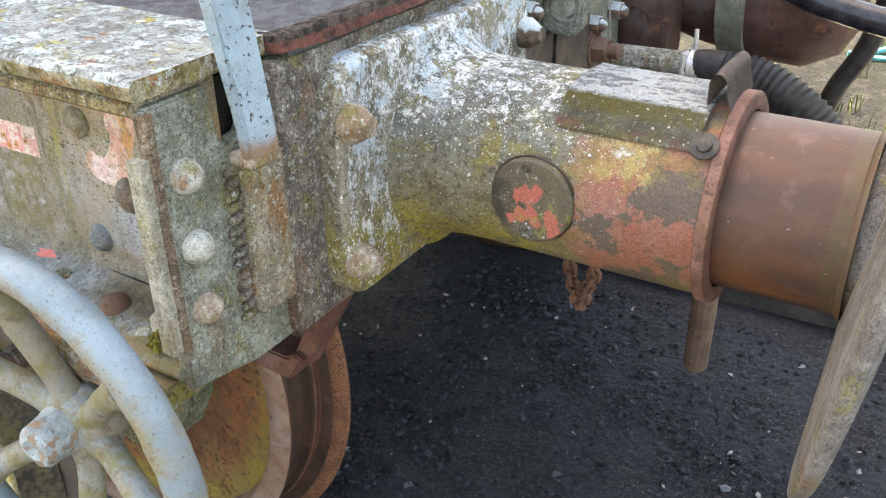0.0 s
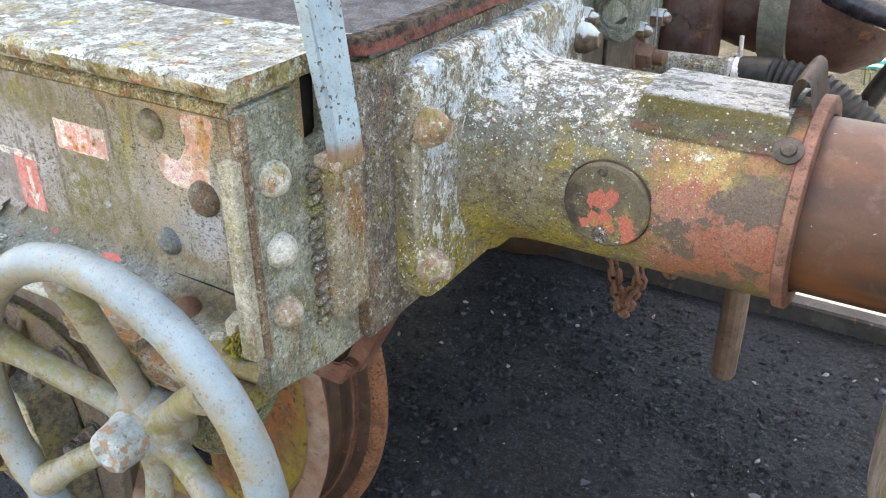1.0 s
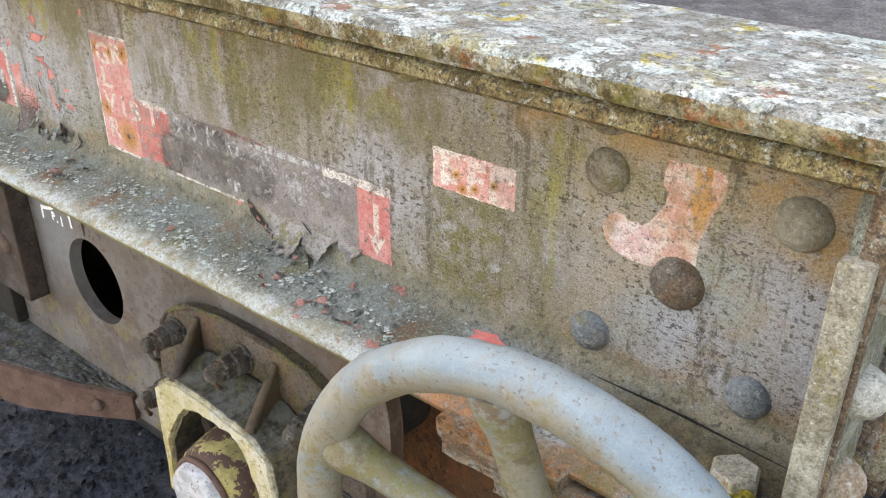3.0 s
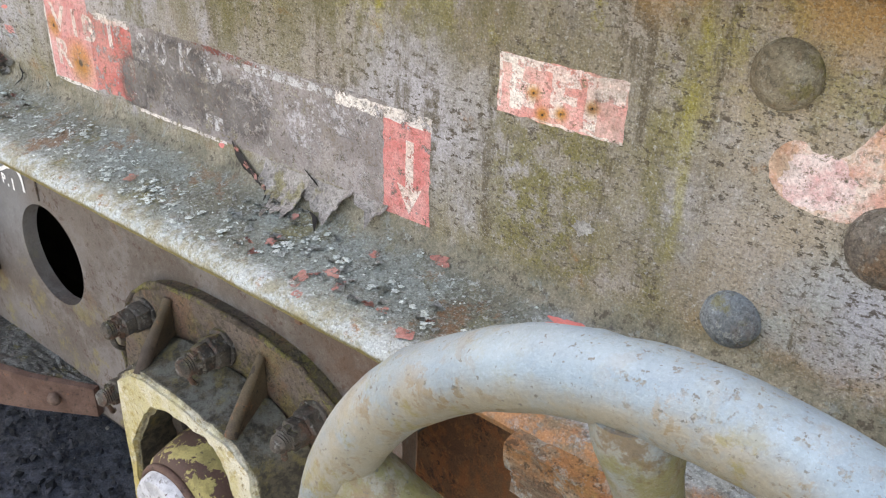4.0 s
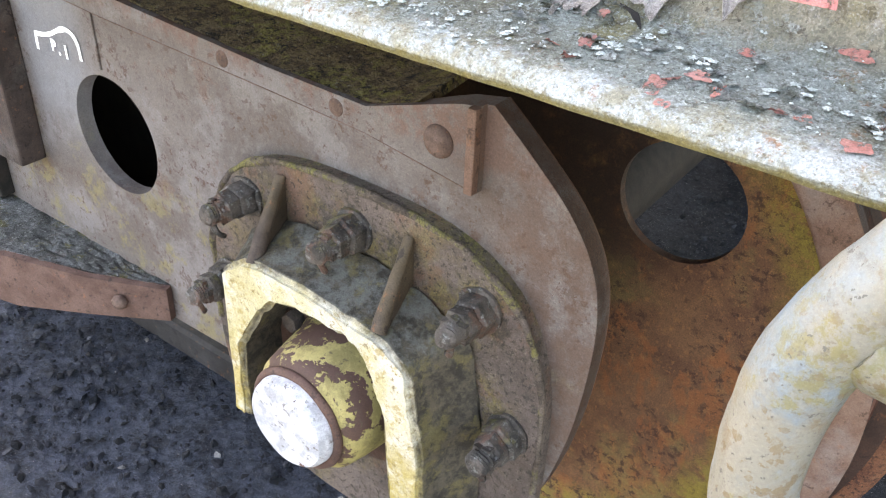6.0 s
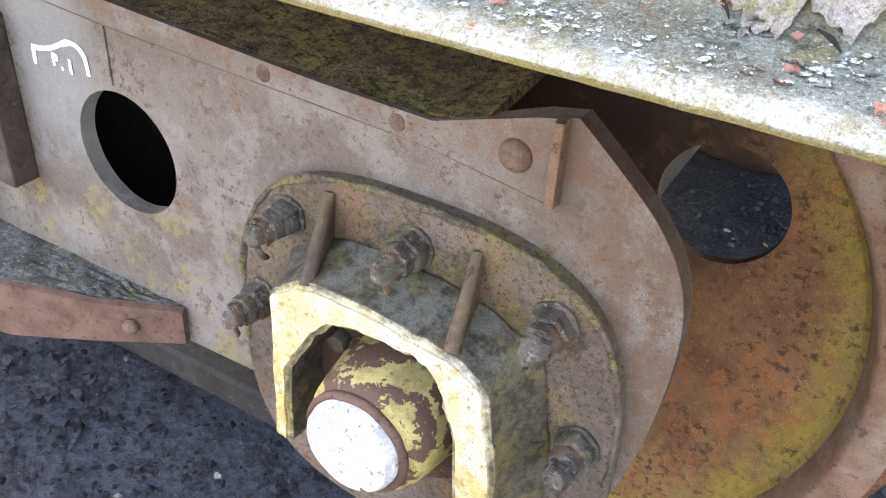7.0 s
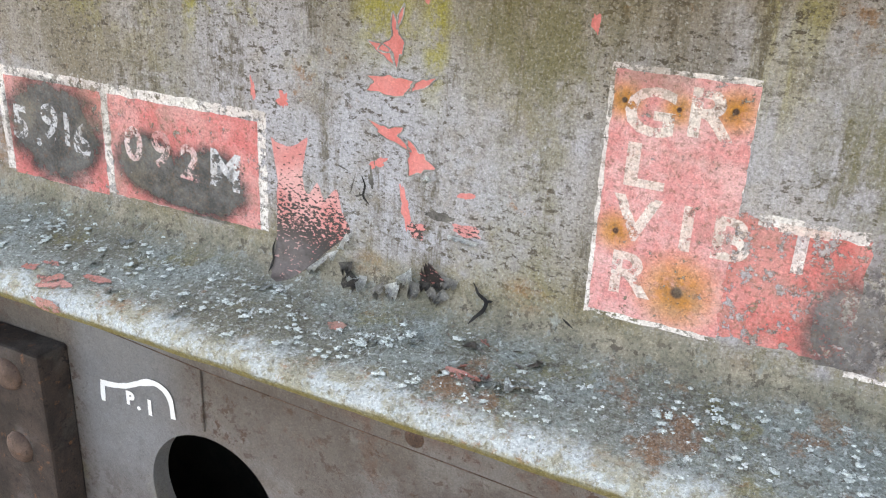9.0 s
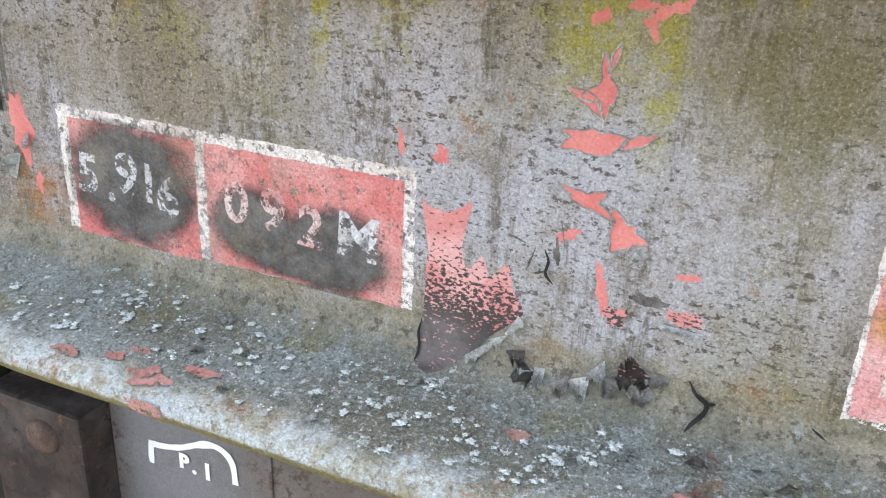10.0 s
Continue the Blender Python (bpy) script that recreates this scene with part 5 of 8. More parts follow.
lathe(b, (0.372, BY, BZ), (1, 0, 0), [(0, 0.109), (0.002, 0.1145), (0.013, 0.1145), (0.015, 0.112), (0.015, 0.096)], 72, closed=False)
part("end_collar", b, rust("crusted_collar", (0.12, 0.055, 0.042), (0.24, 0.12, 0.095), (0.05, 0.035, 0.026), yellow=0.1, scale=2.0), buffer, "thin raised collar", True)
b = bmesh.new()
lathe(b, (0.30, BY, BZ), (1, 0, 0), [(0, 0.0935), (0.205, 0.0935), (0.208, 0.097), (0.212, 0.098)], 72)
part("plunger", b, PLUNGER, buffer, "smooth rust-brown plunger tube", True)
b = bmesh.new()
lathe(b, (0.512, BY, BZ), (1, 0, 0), [(-0.02, 0.09), (0.0, 0.09), (0.0, 0.10), (0.011, 0.255), (0.014, 0.274), (0.018, 0.280), (0.026, 0.279), (0.032, 0.268), (0.040, 0.12), (0.043, 0.0)], 72)
bmesh.ops.rotate(b, cent=(0.52, BY, 1.13), matrix=Matrix.Rotation(radians(7.0), 3, "Y"), verts=b.verts)
part("buffer_head", b, lichen_steel("worn_grey_buffer_head", (0.13, 0.115, 0.105), (0.235, 0.225, 0.215), 0.35, 0.06, 0.3, 0.5), buffer, "worn grey round buffer head", True)
# round inspection cap on the side
b = bmesh.new()
dn = Vector((0, -0.995, 0.0)).normalized()
lathe(b, (0.199, BY - 0.103, BZ), dn, [(0, 0.0475), (0.009, 0.0475), (0.0115, 0.045), (0.0118, 0.030), (0.0122, 0.0)], 48)
g = Mat("flaked_red_cap")
c = g.mix(g.ramp(g.noise(25, 5, 0.65), 0.38, 0.62), (0.032, 0.026, 0.02), (0.105, 0.09, 0.06))
red_spots = g.dots(((0.193, 1.220, 1.1), (0.205, 1.226, 0.8), (0.188, 1.199, 0.7), (0.201, 1.201, 0.7), (0.204, 1.192, 0.6), (0.223, 1.199, 0.9), (0.225, 1.190, 0.8), (0.178, 1.192, 0.5)), 0.0205, 0.1)
c = g.mix(g.ramp(g.math("ADD", red_spots, g.mul(g.math("SUBTRACT", g.noise(85, 5, 0.55, off=2.6), 0.5), 2.2)), 0.46, 0.49), c, (0.36, 0.105, 0.075))
c = g.mix(g.mul(g.ramp(g.noise(30, 5, 0.7, off=5), 0.56, 0.64), 0.6), c, (0.24, 0.19, 0.05))
c = g.mix(g.mul(g.ramp(g.noise(110, 4, 0.7, off=8), 0.63, 0.67), 0.6), c, (0.45, 0.46, 0.4))
CAPRED = g.done(c, 0.7, bump=g.noise(110, 4, 0.7), depth=0.0015, strength=0.5)
cap = part("inspection_cap", b, CAPRED, buffer, "round cap with flakes of red paint", True)
b = bmesh.new()
torus(b, (0.199, BY - 0.1065, BZ), (0, 1, 0), 0.0482, 0.0013, 48, 8)
roughen(b, 0.0007, 70)
part("cap_rim", b, TREAD, cap, "dark crusted rim", True)
b = bmesh.new()
torus(b, (0.193, BY - 0.1152, 1.2525), (0, 1, 0), 0.0042, 0.0016, 18, 8)
part("eyelet", b, BLACKBOLT, cap, "small dark eyelet", True)
b = bmesh.new()
dome(b, (0.196, BY - 0.1145, 1.180), (0, -1, 0), 0.010, 0.004, 14)
part("stud", b, DARKSTEEL, cap, "worn stud", True)

# bent sheet cover on top of the casing
b = bmesh.new()
section = [(0.2575, 1.2905), (0.2595, 1.294), (0.274, 1.308), (0.288, 1.3185), (0.295, 1.3225), (0.303, 1.3240), (0.345, 1.3255), (0.388, 1.3225)]
section = [(p.y, p.z) for p in curve_pts([(0, y, z) for y, z in section], 4)]
rows = []
for i in range(17):
    x = 0.206 + 0.150 * i / 16
    k = max(0.0, 1 - i / 1.5) * 0.006
    rows.append([b.verts.new((x + (0.004 if j < 3 and i == 0 else 0), y + k * 0.3, z + 0.0006 * noise.noise(Vector((x * 60, y * 60, 1))))) for j, (y, z) in enumerate(section)])
for p, q in zip(rows, rows[1:]):
    for j in range(len(section) - 1):
        b.faces.new((p[j], p[j + 1], q[j + 1], q[j]))
bmesh.ops.solidify(b, geom=list(b.faces), thickness=0.004)
cover = part("cover_sheet", b, casing_paint("lichened_cover_paint", "cover"), buffer, "bent grey sheet cover with white lichen", True)
b = bmesh.new()
loop = curve_pts([(0.351, 0, 1.324), (0.350, 0, 1.338), (0.351, 0, 1.351), (0.358, 0, 1.3575), (0.366, 0, 1.352), (0.369, 0, 1.338), (0.374, 0, 1.322)], 5)
rows = []
for y, dz in ((0.298, 0.0), (0.33, 0.0015), (0.36, 0.002), (0.388, 0.001)):
    rows.append([b.verts.new((p.x, y, p.z + dz)) for p in loop])
for p, q in zip(rows, rows[1:]):
    for j in range(len(loop) - 1):
        b.faces.new((p[j], p[j + 1], q[j + 1], q[j]))
bmesh.ops.solidify(b, geom=list(b.faces), thickness=0.0035)
part("rolled_hem", b, rust("grey_brown_sheet", (0.13, 0.10, 0.085), (0.20, 0.165, 0.145), (0.06, 0.04, 0.03), blue=0.3), cover, "rolled end hem of the cover", True)
b = bmesh.new()
lathe(b, (0.364, 0.2575, 1.2985), (0, -0.72, 0.69), [(0, 0.014), (0.003, 0.014), (0.0035, 0.008), (0.007, 0.007), (0.009, 0.0)], 18)
part("cover_rivet", b, BLACKBOLT, cover, "dark rivet of the cover", True)

# ---- brake handwheel ----
WC = Vector((-0.168, -0.150, 1.0113))
WN = Vector((0.009, -0.99, 0.016)).normalized()
WR, WT = 0.2035, 0.0192
hand_wheel = thing("brake_handwheel", WC, "pale blue-grey painted spoked brake handwheel", "handwheel")
b = bmesh.new()
torus(b, WC, WN, WR, WT, 128, 22)
roughen(b, 0.0011, 18)
roughen(b, 0.0013, 55)
roughen(b, 0.0004, 120)
part("rim", b, BLUE, hand_wheel, "round tubular rim with chipped paint", True)
a, u, w = frame_of(WN)
up = Vector((0, 0, 1))
u = (up - a * up.dot(a)).normalized()
w = a.cross(u)
HUB = WC - WN * 0.040 + Vector((0.002, 0, -0.006))
for i in range(6):
    t = radians(9 + 60 * i)
    d = u * math.cos(t) + w * math.sin(t)
    b = bmesh.new()
    tube(b, curve_pts([HUB + d * 0.012, HUB + d * 0.055 + WN * 0.004, WC + d * 0.135 - WN * 0.014, WC + d * (WR - 0.008)], 6), lambda k: 0.0150 + 0.009 * max(0.0, 1 - k / 6) ** 1.5 + 0.0060 * max(0.0, 1 - abs(k - 16.6) / 3.6) ** 1.6, 18)
    roughen(b, 0.0008, 40)
    part("spoke", b, SPOKEPAINT, hand_wheel, "", True)
b = bmesh.new()
lathe(b, HUB - WN * 0.035, WN, [(0, 0.038), (0.01, 0.044), (0.03, 0.046), (0.045, 0.041), (0.053, 0.033), (0.055, 0.0)], 28)
part("hub", b, SPOKEPAINT, hand_wheel, "", True)
b = bmesh.new()
NUT = HUB + Vector((-0.005, 0, 0.001)) + WN * 0.014
lathe(b, NUT, (WN + Vector((0.03, 0, -0.05))).normalized(), [(0, 0.028), (0.010, 0.0275), (0.020, 0.026), (0.029, 0.0255), (0.037, 0.0245), (0.041, 0.021), (0.042, 0.013), (0.039, 0.010), (0.038, 0.0)], 22)
roughen(b, 0.0022, 70)
part("hub_nut", b, NUTBLUE, hand_wheel, "hub nut with peeling paint", True)
b = bmesh.new()
tube(b, [HUB - WN * 0.02, HUB - WN * 0.14], 0.02, 16)
part("spindle", b, GREENSTEEL, hand_wheel, "green-stained spindle", True)

# ---- bogie ----
bogie = thing("bogie", (-1.3, 0.4, 0.45), "brown plate-frame bogie with rust and yellow mould", "bogie")
P0, P1 = 0.160, 0.184
outline = [(p.x, p.z) for p in curve_pts([(-3.6, 0, 0.97), (-2.4, 0, 0.965), (-1.55, 0, 0.95), (-1.25, 0, 0.932), (-1.0, 0, 0.917), (-0.86, 0, 0.914), (-0.75, 0, 0.95)], 6)]
outline += [(p.x, p.z) for p in curve_pts([(-0.715, 0, 0.957), (-0.672, 0, 0.921), (-0.626, 0, 0.877), (-0.597, 0, 0.83), (-0.585, 0, 0.775), (-0.586, 0, 0.7), (-0.597, 0, 0.61), (-0.62, 0, 0.52), (-0.66, 0, 0.43)], 5)]
outline += [(-0.74, 0.36), (-1.0, 0.36), (-1.05, 0.43), (-1.09, 0.455), (-1.25, 0.452), (-2.2, 0.43), (-3.6, 0.43)]
b = bmesh.new()
slab(b, outline, P0, P1, [ring_of(-1.317, 0.731, 0.0855, 56)])
side = part("side_plate", b, PLATE, bogie, "grey-brown side plate with a round hole")
# top flange of the frame, dirty with moss
b = bmesh.new()
for (x0, z0), (x1, z1) in zip(outline[:36], outline[1:37]):
    if x1 <= -0.80:
        vs = [b.verts.new(p) for p in ((x0, 0.165, z0 - 0.008), (x1, 0.165, z1 - 0.008), (x1, 0.36, z1 + 0.012), (x0, 0.36, z0 + 0.012))]
        b.faces.new(vs)
bmesh.ops.remove_doubles(b, verts=b.verts, dist=0.0005)
bmesh.ops.subdivide_edges(b, edges=b.edges[:], cuts=3, use_grid_fill=True)
roughen(b, 0.003, 30)
bmesh.ops.solidify(b, geom=list(b.faces), thickness=-0.01)
g = Mat("mossy_dirt")
c = g.mix(g.ramp(g.noise(45, 8, 0.78), 0.42, 0.58), (0.075, 0.048, 0.026), (0.21, 0.145, 0.07))
c = g.mix(g.mul(g.ramp(g.noise(18, 8, 0.76, off=4), 0.48, 0.58), g.ramp(g.noise(120, 5, 0.72, off=14), 0.42, 0.56)), c, (0.235, 0.20, 0.055))
c = g.mix(g.mul(g.ramp(g.noise(70, 7, 0.76, off=7), 0.54, 0.60), 0.9), c, (0.016, 0.012, 0.009))
c = g.mix(g.mul(g.ramp(g.noise(160, 4, 0.7, off=9), 0.62, 0.66), 0.7), c, (0.30, 0.27, 0.19))
DIRT = g.done(c, 0.95, bump=g.noise(90, 6, 0.75), depth=0.012, strength=1.0)
part("top_flange", b, DIRT, bogie, "top flange covered in mossy dirt")
# strip with a rivet along the top edge
RIVETPLATE = rust("dull_brown_rivet", (0.075, 0.045, 0.034), (0.14, 0.09, 0.07), (0.035, 0.022, 0.017), scale=3.0)
b = bmesh.new()
slab(b, [(-1.75, 0.937), (-1.30, 0.905), (-1.0, 0.893), (-0.86, 0.886), (-0.735, 0.868), (-0.722, 0.868), (-0.722, 0.957), (-0.75, 0.951), (-0.86, 0.9155), (-1.0, 0.919), (-1.30, 0.937), (-1.75, 0.955)], 0.152, P0)
strip = part("edge_strip", b, PLATE, bogie, "flat strip along the top edge")
b = bmesh.new()
box(b, -0.732, -0.722, 0.142, 0.153, 0.868, 0.956, 0.002)
seam = bmesh.new()
tube(seam, [(-1.75, 0.1522, 0.937), (-1.30, 0.1522, 0.905), (-1.0, 0.1522, 0.893), (-0.86, 0.1522, 0.886), (-0.735, 0.1522, 0.868)], 0.0007, 6)
roughen(seam, 0.001, 60)
part("strip_line", seam, RIVETPLATE, strip, "thin dark brown line along the strip's lower edge")
part("bent_end", b, RUST, strip, "rusted bent end")
for x, z in ((-0.769, 0.907), (-0.90, 0.902), (-1.07, 0.909)):
    b = bmesh.new()
    dome(b, (x, 0.152, z), (0, -1, 0), 0.0175 if x > -0.8 else 0.010, 0.008 if x > -0.8 else 0.0016, 18)
    part("rivet", b, RIVETPLATE, strip, "rusted rivet head", True)
# curved edge flange of the plate end
b = bmesh.new()
ends = [Vector((x, 0, z)) for x, z in outline[36:78] if x > -0.73]
rows = []
for i, p in enumerate(ends):
    d = (ends[min(i + 1, len(ends) - 1)] - ends[max(i - 1, 0)]).normalized()
    o = Vector((-d.z, 0, d.x))
    o = o if o.x > 0 else -o
    rows.append([b.verts.new((p.x + o.x * s, y, p.z + o.z * s)) for s, y in ((0.0, P0 + 0.001), (0.0, 0.186), (-0.008, 0.186), (-0.008, P1))])
for p, q in zip(rows, rows[1:]):
    for i in range(4):
        b.faces.new((p[i], p[(i + 1) % 4], q[(i + 1) % 4], q[i]))
part("end_flange", b, RUST, bogie, "curved rusted edge of the side plate", True)
# inner plate behind the hole, its shade put into the black colour
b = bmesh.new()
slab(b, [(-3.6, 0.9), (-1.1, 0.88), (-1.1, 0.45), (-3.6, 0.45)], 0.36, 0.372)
part("inner_plate", b, SHADEBLACK, bogie, "inner frame plate, black for the shade behind the hole")
# lower flange, the shade inside the frame again in its colour
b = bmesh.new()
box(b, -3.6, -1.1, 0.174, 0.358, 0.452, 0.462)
part("lower_flange", b, SHADEBLACK, bogie, "lower flange inside the frame, black for shade")

# far side frame and the bolster between the two, added to block light
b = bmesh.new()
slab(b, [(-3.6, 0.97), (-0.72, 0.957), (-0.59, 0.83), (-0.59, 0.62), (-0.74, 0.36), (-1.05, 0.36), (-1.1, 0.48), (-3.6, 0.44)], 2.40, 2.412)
part("far_side_plate", b, SHADEBLACK, bogie, "near-black side plate added on the far side to block light")
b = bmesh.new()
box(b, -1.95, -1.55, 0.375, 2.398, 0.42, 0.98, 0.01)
part("bolster", b, SHADEBLACK, bogie, "near-black cross bolster added to darken under the bogie")
b = bmesh.new()
tube(b, [(-1.42, 0.40, 0.30), (-1.42, 2.38, 0.30)], 0.035, 12)
part("brake_beam", b, SHADEBLACK, bogie, "brake beam across the bogie, near-black for shade", True)

# axle-box guard: base casting, ribs, open frame
AX, AZ = -0.866, 0.578
b = bmesh.new()
sup = []
for i in range(72):
    t = 2 * math.pi * i / 72
    ct, st = math.cos(t), math.sin(t)
    r = 1 / (abs(ct) ** 3 + abs(st) ** 3) ** (1 / 3)
    sup.append((AX + 0.250 * r * ct, AZ + 0.247 * r * st))
slab(b, sup, 0.141, P0, [[(AX + 0.115 * (1 if c > 0 else -1) * abs(c) ** 0.6, AZ + 0.115 * (1 if s > 0 else -1) * abs(s) ** 0.6) for c, s in ((math.cos(t), math.sin(t)) for t in (2 * math.pi * i / 32 for i in range(32)))]])
guard = part("axle_guard", b, CAST, bogie, "mossy cast axle guard with ribs and bolts")
b = bmesh.new()
rim_pts = [(AX + (x - AX) * 0.992, 0.1425, AZ + (z - AZ) * 0.992) for x, z in (sup[(i - 5) % 72] for i in range(44))]
tube(b, curve_pts(rim_pts, 3), lambda k: 0.0036 + 0.0050 * max(0.0, noise.noise(Vector((k * 0.11, 3.3, 0)))), 9)
roughen(b, 0.0022, 50)
part("mossy_seam", b, SEAMMOSS, guard, "mossy raised seam", True)
FRONT = 0.064
outer = [(-1.012, 0.485), (-1.008, 0.695), (-0.998, 0.706), (-0.940, 0.736), (-0.786, 0.722), (-0.736, 0.694), (-0.728, 0.66), (-0.716, 0.42)]
inner = [(-0.985, 0.475), (-0.982, 0.60), (-0.920, 0.690), (-0.816, 0.694), (-0.790, 0.67), (-0.767, 0.61), (-0.757, 0.42)]
outer = [outer[0], *[(p.x, p.z) for p in curve_pts([(x, 0, z) for x, z in outer[1:7]], 3)], (-0.7165, 0.60), (-0.712, 0.52), outer[7]]
inner = [inner[0], *[(p.x, p.z) for p in curve_pts([(x, 0, z) for x, z in inner[1:6]], 3)], inner[6]]
b = bmesh.new()
slab(b, outer + inner[::-1], FRONT, 0.142)
bmesh.ops.bevel(b, geom=[e for e in b.edges if e.is_manifold and e.calc_face_angle(0) > 0.8], offset=0.0065, segments=3, affect="EDGES")
bmesh.ops.subdivide_edges(b, edges=[e for e in b.edges if e.calc_length() > 0.012], cuts=3, use_grid_fill=True)
# the casting flares out towards its base
for v in b.verts:
    k = max(0.0, (v.co.y - FRONT - 0.012) / (0.142 - FRONT - 0.012)) ** 1.5
    if v.co.z > 0.69:
        v.co.z += 0.022 * k * min(1.0, (v.co.z - 0.69) / 0.02)
    if v.co.x > -0.75:
        v.co.x += 0.034 * k * min(1.0, (v.co.x + 0.75) / 0.01)
    elif v.co.x < -0.99:
        v.co.x -= 0.030 * k * min(1.0, (-0.99 - v.co.x) / 0.01)
roughen(b, 0.0030, 45)
roughen(b, 0.0016, 150)
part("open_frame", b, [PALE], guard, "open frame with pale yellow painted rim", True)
# sloping rib from base to frame
RIBBROWN = rust("brown_rib", (0.045, 0.032, 0.025), (0.09, 0.065, 0.05), (0.022, 0.016, 0.013), yellow=0.12)
for xb, zb, xf, zf in ((-0.975, 0.802, -0.957, 0.726), (-0.792, 0.796, -0.778, 0.720)):
    line = curve_pts([(xb, 0.139, zb), (xb * 0.7 + xf * 0.3, 0.120, zb - 0.024), (xb * 0.35 + xf * 0.65, 0.097, zb - 0.047), (xf, FRONT + 0.010, zf - 0.001)], 7)
    n_ = len(line) - 1
    b = bmesh.new()
    tube(b, line, lambda k: 0.0062 + 0.0030 * (k / n_) ** 1.5, 12)
    both = [[b.verts.new((p.x + s, p.y, p.z)) for p in line] + [b.verts.new((xf + s, FRONT + 0.03, zf - 0.030)), b.verts.new((xb + s, 0.1405, zf - 0.030))] for s in (-0.0058, 0.0058)]
    b.faces.new(both[0])
    b.faces.new(both[1])
    for i in range(len(both[0])):
        j = (i + 1) % len(both[0])
        b.faces.new((both[0][i], both[0][j], both[1][j], both[1][i]))
    roughen(b, 0.0016, 60)
    part("rib", b, RIBBROWN, guard, "brown tapered rib", True)
for x, z, tilt in ((-1.036, 0.752, 0.1), (-0.868, 0.774, 0.3), (-0.700, 0.748, 0.6), (-0.655, 0.605, 0.2), (-1.083, 0.615, 0.5)):
    b = bmesh.new()
    q = Matrix.Rotation(tilt, 3, "Y")
    lathe(b, (x, 0.141, z), (0, -1, 0), [(0, 0.026), (0.004, 0.0255), (0.005, 0.021)], 24)
    hexagon(b, (x, 0.137, z), (0, -1, 0), 0.0232, 0.021)
    hexagon(b, (x, 0.115, z), (0, -1, 0), 0.0195, 0.016)
    bmesh.ops.rotate(b, cent=(x, 0, z), matrix=q, verts=b.verts)
    for k in range(6):
        a = k * math.pi / 3 + tilt
        box(b, x + 0.0118 * math.cos(a) - 0.004, x + 0.0118 * math.cos(a) + 0.004, 0.092, 0.10, z + 0.0118 * math.sin(a) - 0.004, z + 0.0118 * math.sin(a) + 0.004)
    lathe(b, (x, 0.10, z), (0, -1, 0), [(0, 0.0132), *[(0.003 + 0.0018 * k, 0.0132 if k % 2 else 0.0116) for k in range(10)], (0.024, 0.0095), (0.025, 0.0)], 16)
    tube(b, curve_pts([(x - 0.004, 0.090, z + 0.012), (x, 0.084, z - 0.004), (x + 0.002, 0.086, z - 0.018), (x + 0.006 - 0.012 * tilt, 0.090, z - 0.027), (x + 0.004 - 0.02 * tilt, 0.097, z - 0.033)], 3), 0.0034, 7)
    roughen(b, 0.0026, 60)
    part("castle_nut", b, NUTMOSS, guard, "greasy castle nut on a stud", True)

# support shelf low on the frame
b = bmesh.new()
sh = [(-1.245, 0.152), (-1.36, 0.098), (-1.50, 0.055), (-1.62, 0.02), (-2.2, 0.0), (-2.2, 0.16), (-1.245, 0.16)]
cols = []
for i in range(61):
    x = -1.245 - 0.955 * (i / 60) ** 1.2
    y0 = next(ya + (yb - ya) * (x - xa) / (xb - xa) for (xa, ya), (xb, yb) in zip(sh, sh[1:5]) if xb - 1e-6 <= x <= xa + 1e-6)
    cols.append([b.verts.new((x, y0 + (0.16 - y0) * j / 10, 0.512 + 0.005 * noise.noise(Vector((x * 28, j * 0.6, 2))) + 0.003 * noise.noise(Vector((x * 80, j * 2.1, 7))))) for j in range(11)])
for p, q in zip(cols, cols[1:]):
    for j in range(10):
        b.faces.new((p[j], p[j + 1], q[j + 1], q[j]))
bmesh.ops.solidify(b, geom=list(b.faces), thickness=0.012)
shelf = part("support_shelf", b, lichen_steel("mossy_grey_shelf", (0.11, 0.115, 0.108), (0.25, 0.262, 0.255), 0.15, 0.4, 0.3, 0.6), bogie, "support shelf covered in grey moss")
b = bmesh.new()
f0, f1 = [], []
for (x, y), zl in zip(sh[:5], (0.458, 0.446, 0.42, 0.425, 0.425)):
    f0.append((b.verts.new((x + 0.004, y - 0.006, 0.514)), b.verts.new((x + 0.004, y - 0.006, zl))))
    f1.append((b.verts.new((x, y + 0.006, 0.514)), b.verts.new((x, y + 0.006, zl))))
for i in range(4):
    b.faces.new((f0[i][0], f0[i + 1][0], f0[i + 1][1], f0[i][1]))
    b.faces.new((f1[i][0], f1[i + 1][0], f1[i + 1][1], f1[i][1]))
    b.faces.new((f0[i][0], f0[i + 1][0], f1[i + 1][0], f1[i][0]))
    b.faces.new((f0[i][1], f0[i + 1][1], f1[i + 1][1], f1[i][1]))
for i in (0, 4):
    b.faces.new((f0[i][0], f0[i][1], f1[i][1], f1[i][0]))
part("shelf_edge", b, rust("dull_brown_edge", (0.085, 0.045, 0.034), (0.135, 0.08, 0.062), (0.035, 0.022, 0.017), scale=2.0), shelf, "rusted upright edge of the shelf")
b = bmesh.new()
dome(b, (-1.305, 0.108, 0.484), Vector((0.42, -0.9, 0)), 0.012, 0.009, 12)
part("shelf_bolt", b, RIVETPLATE, shelf, "", True)
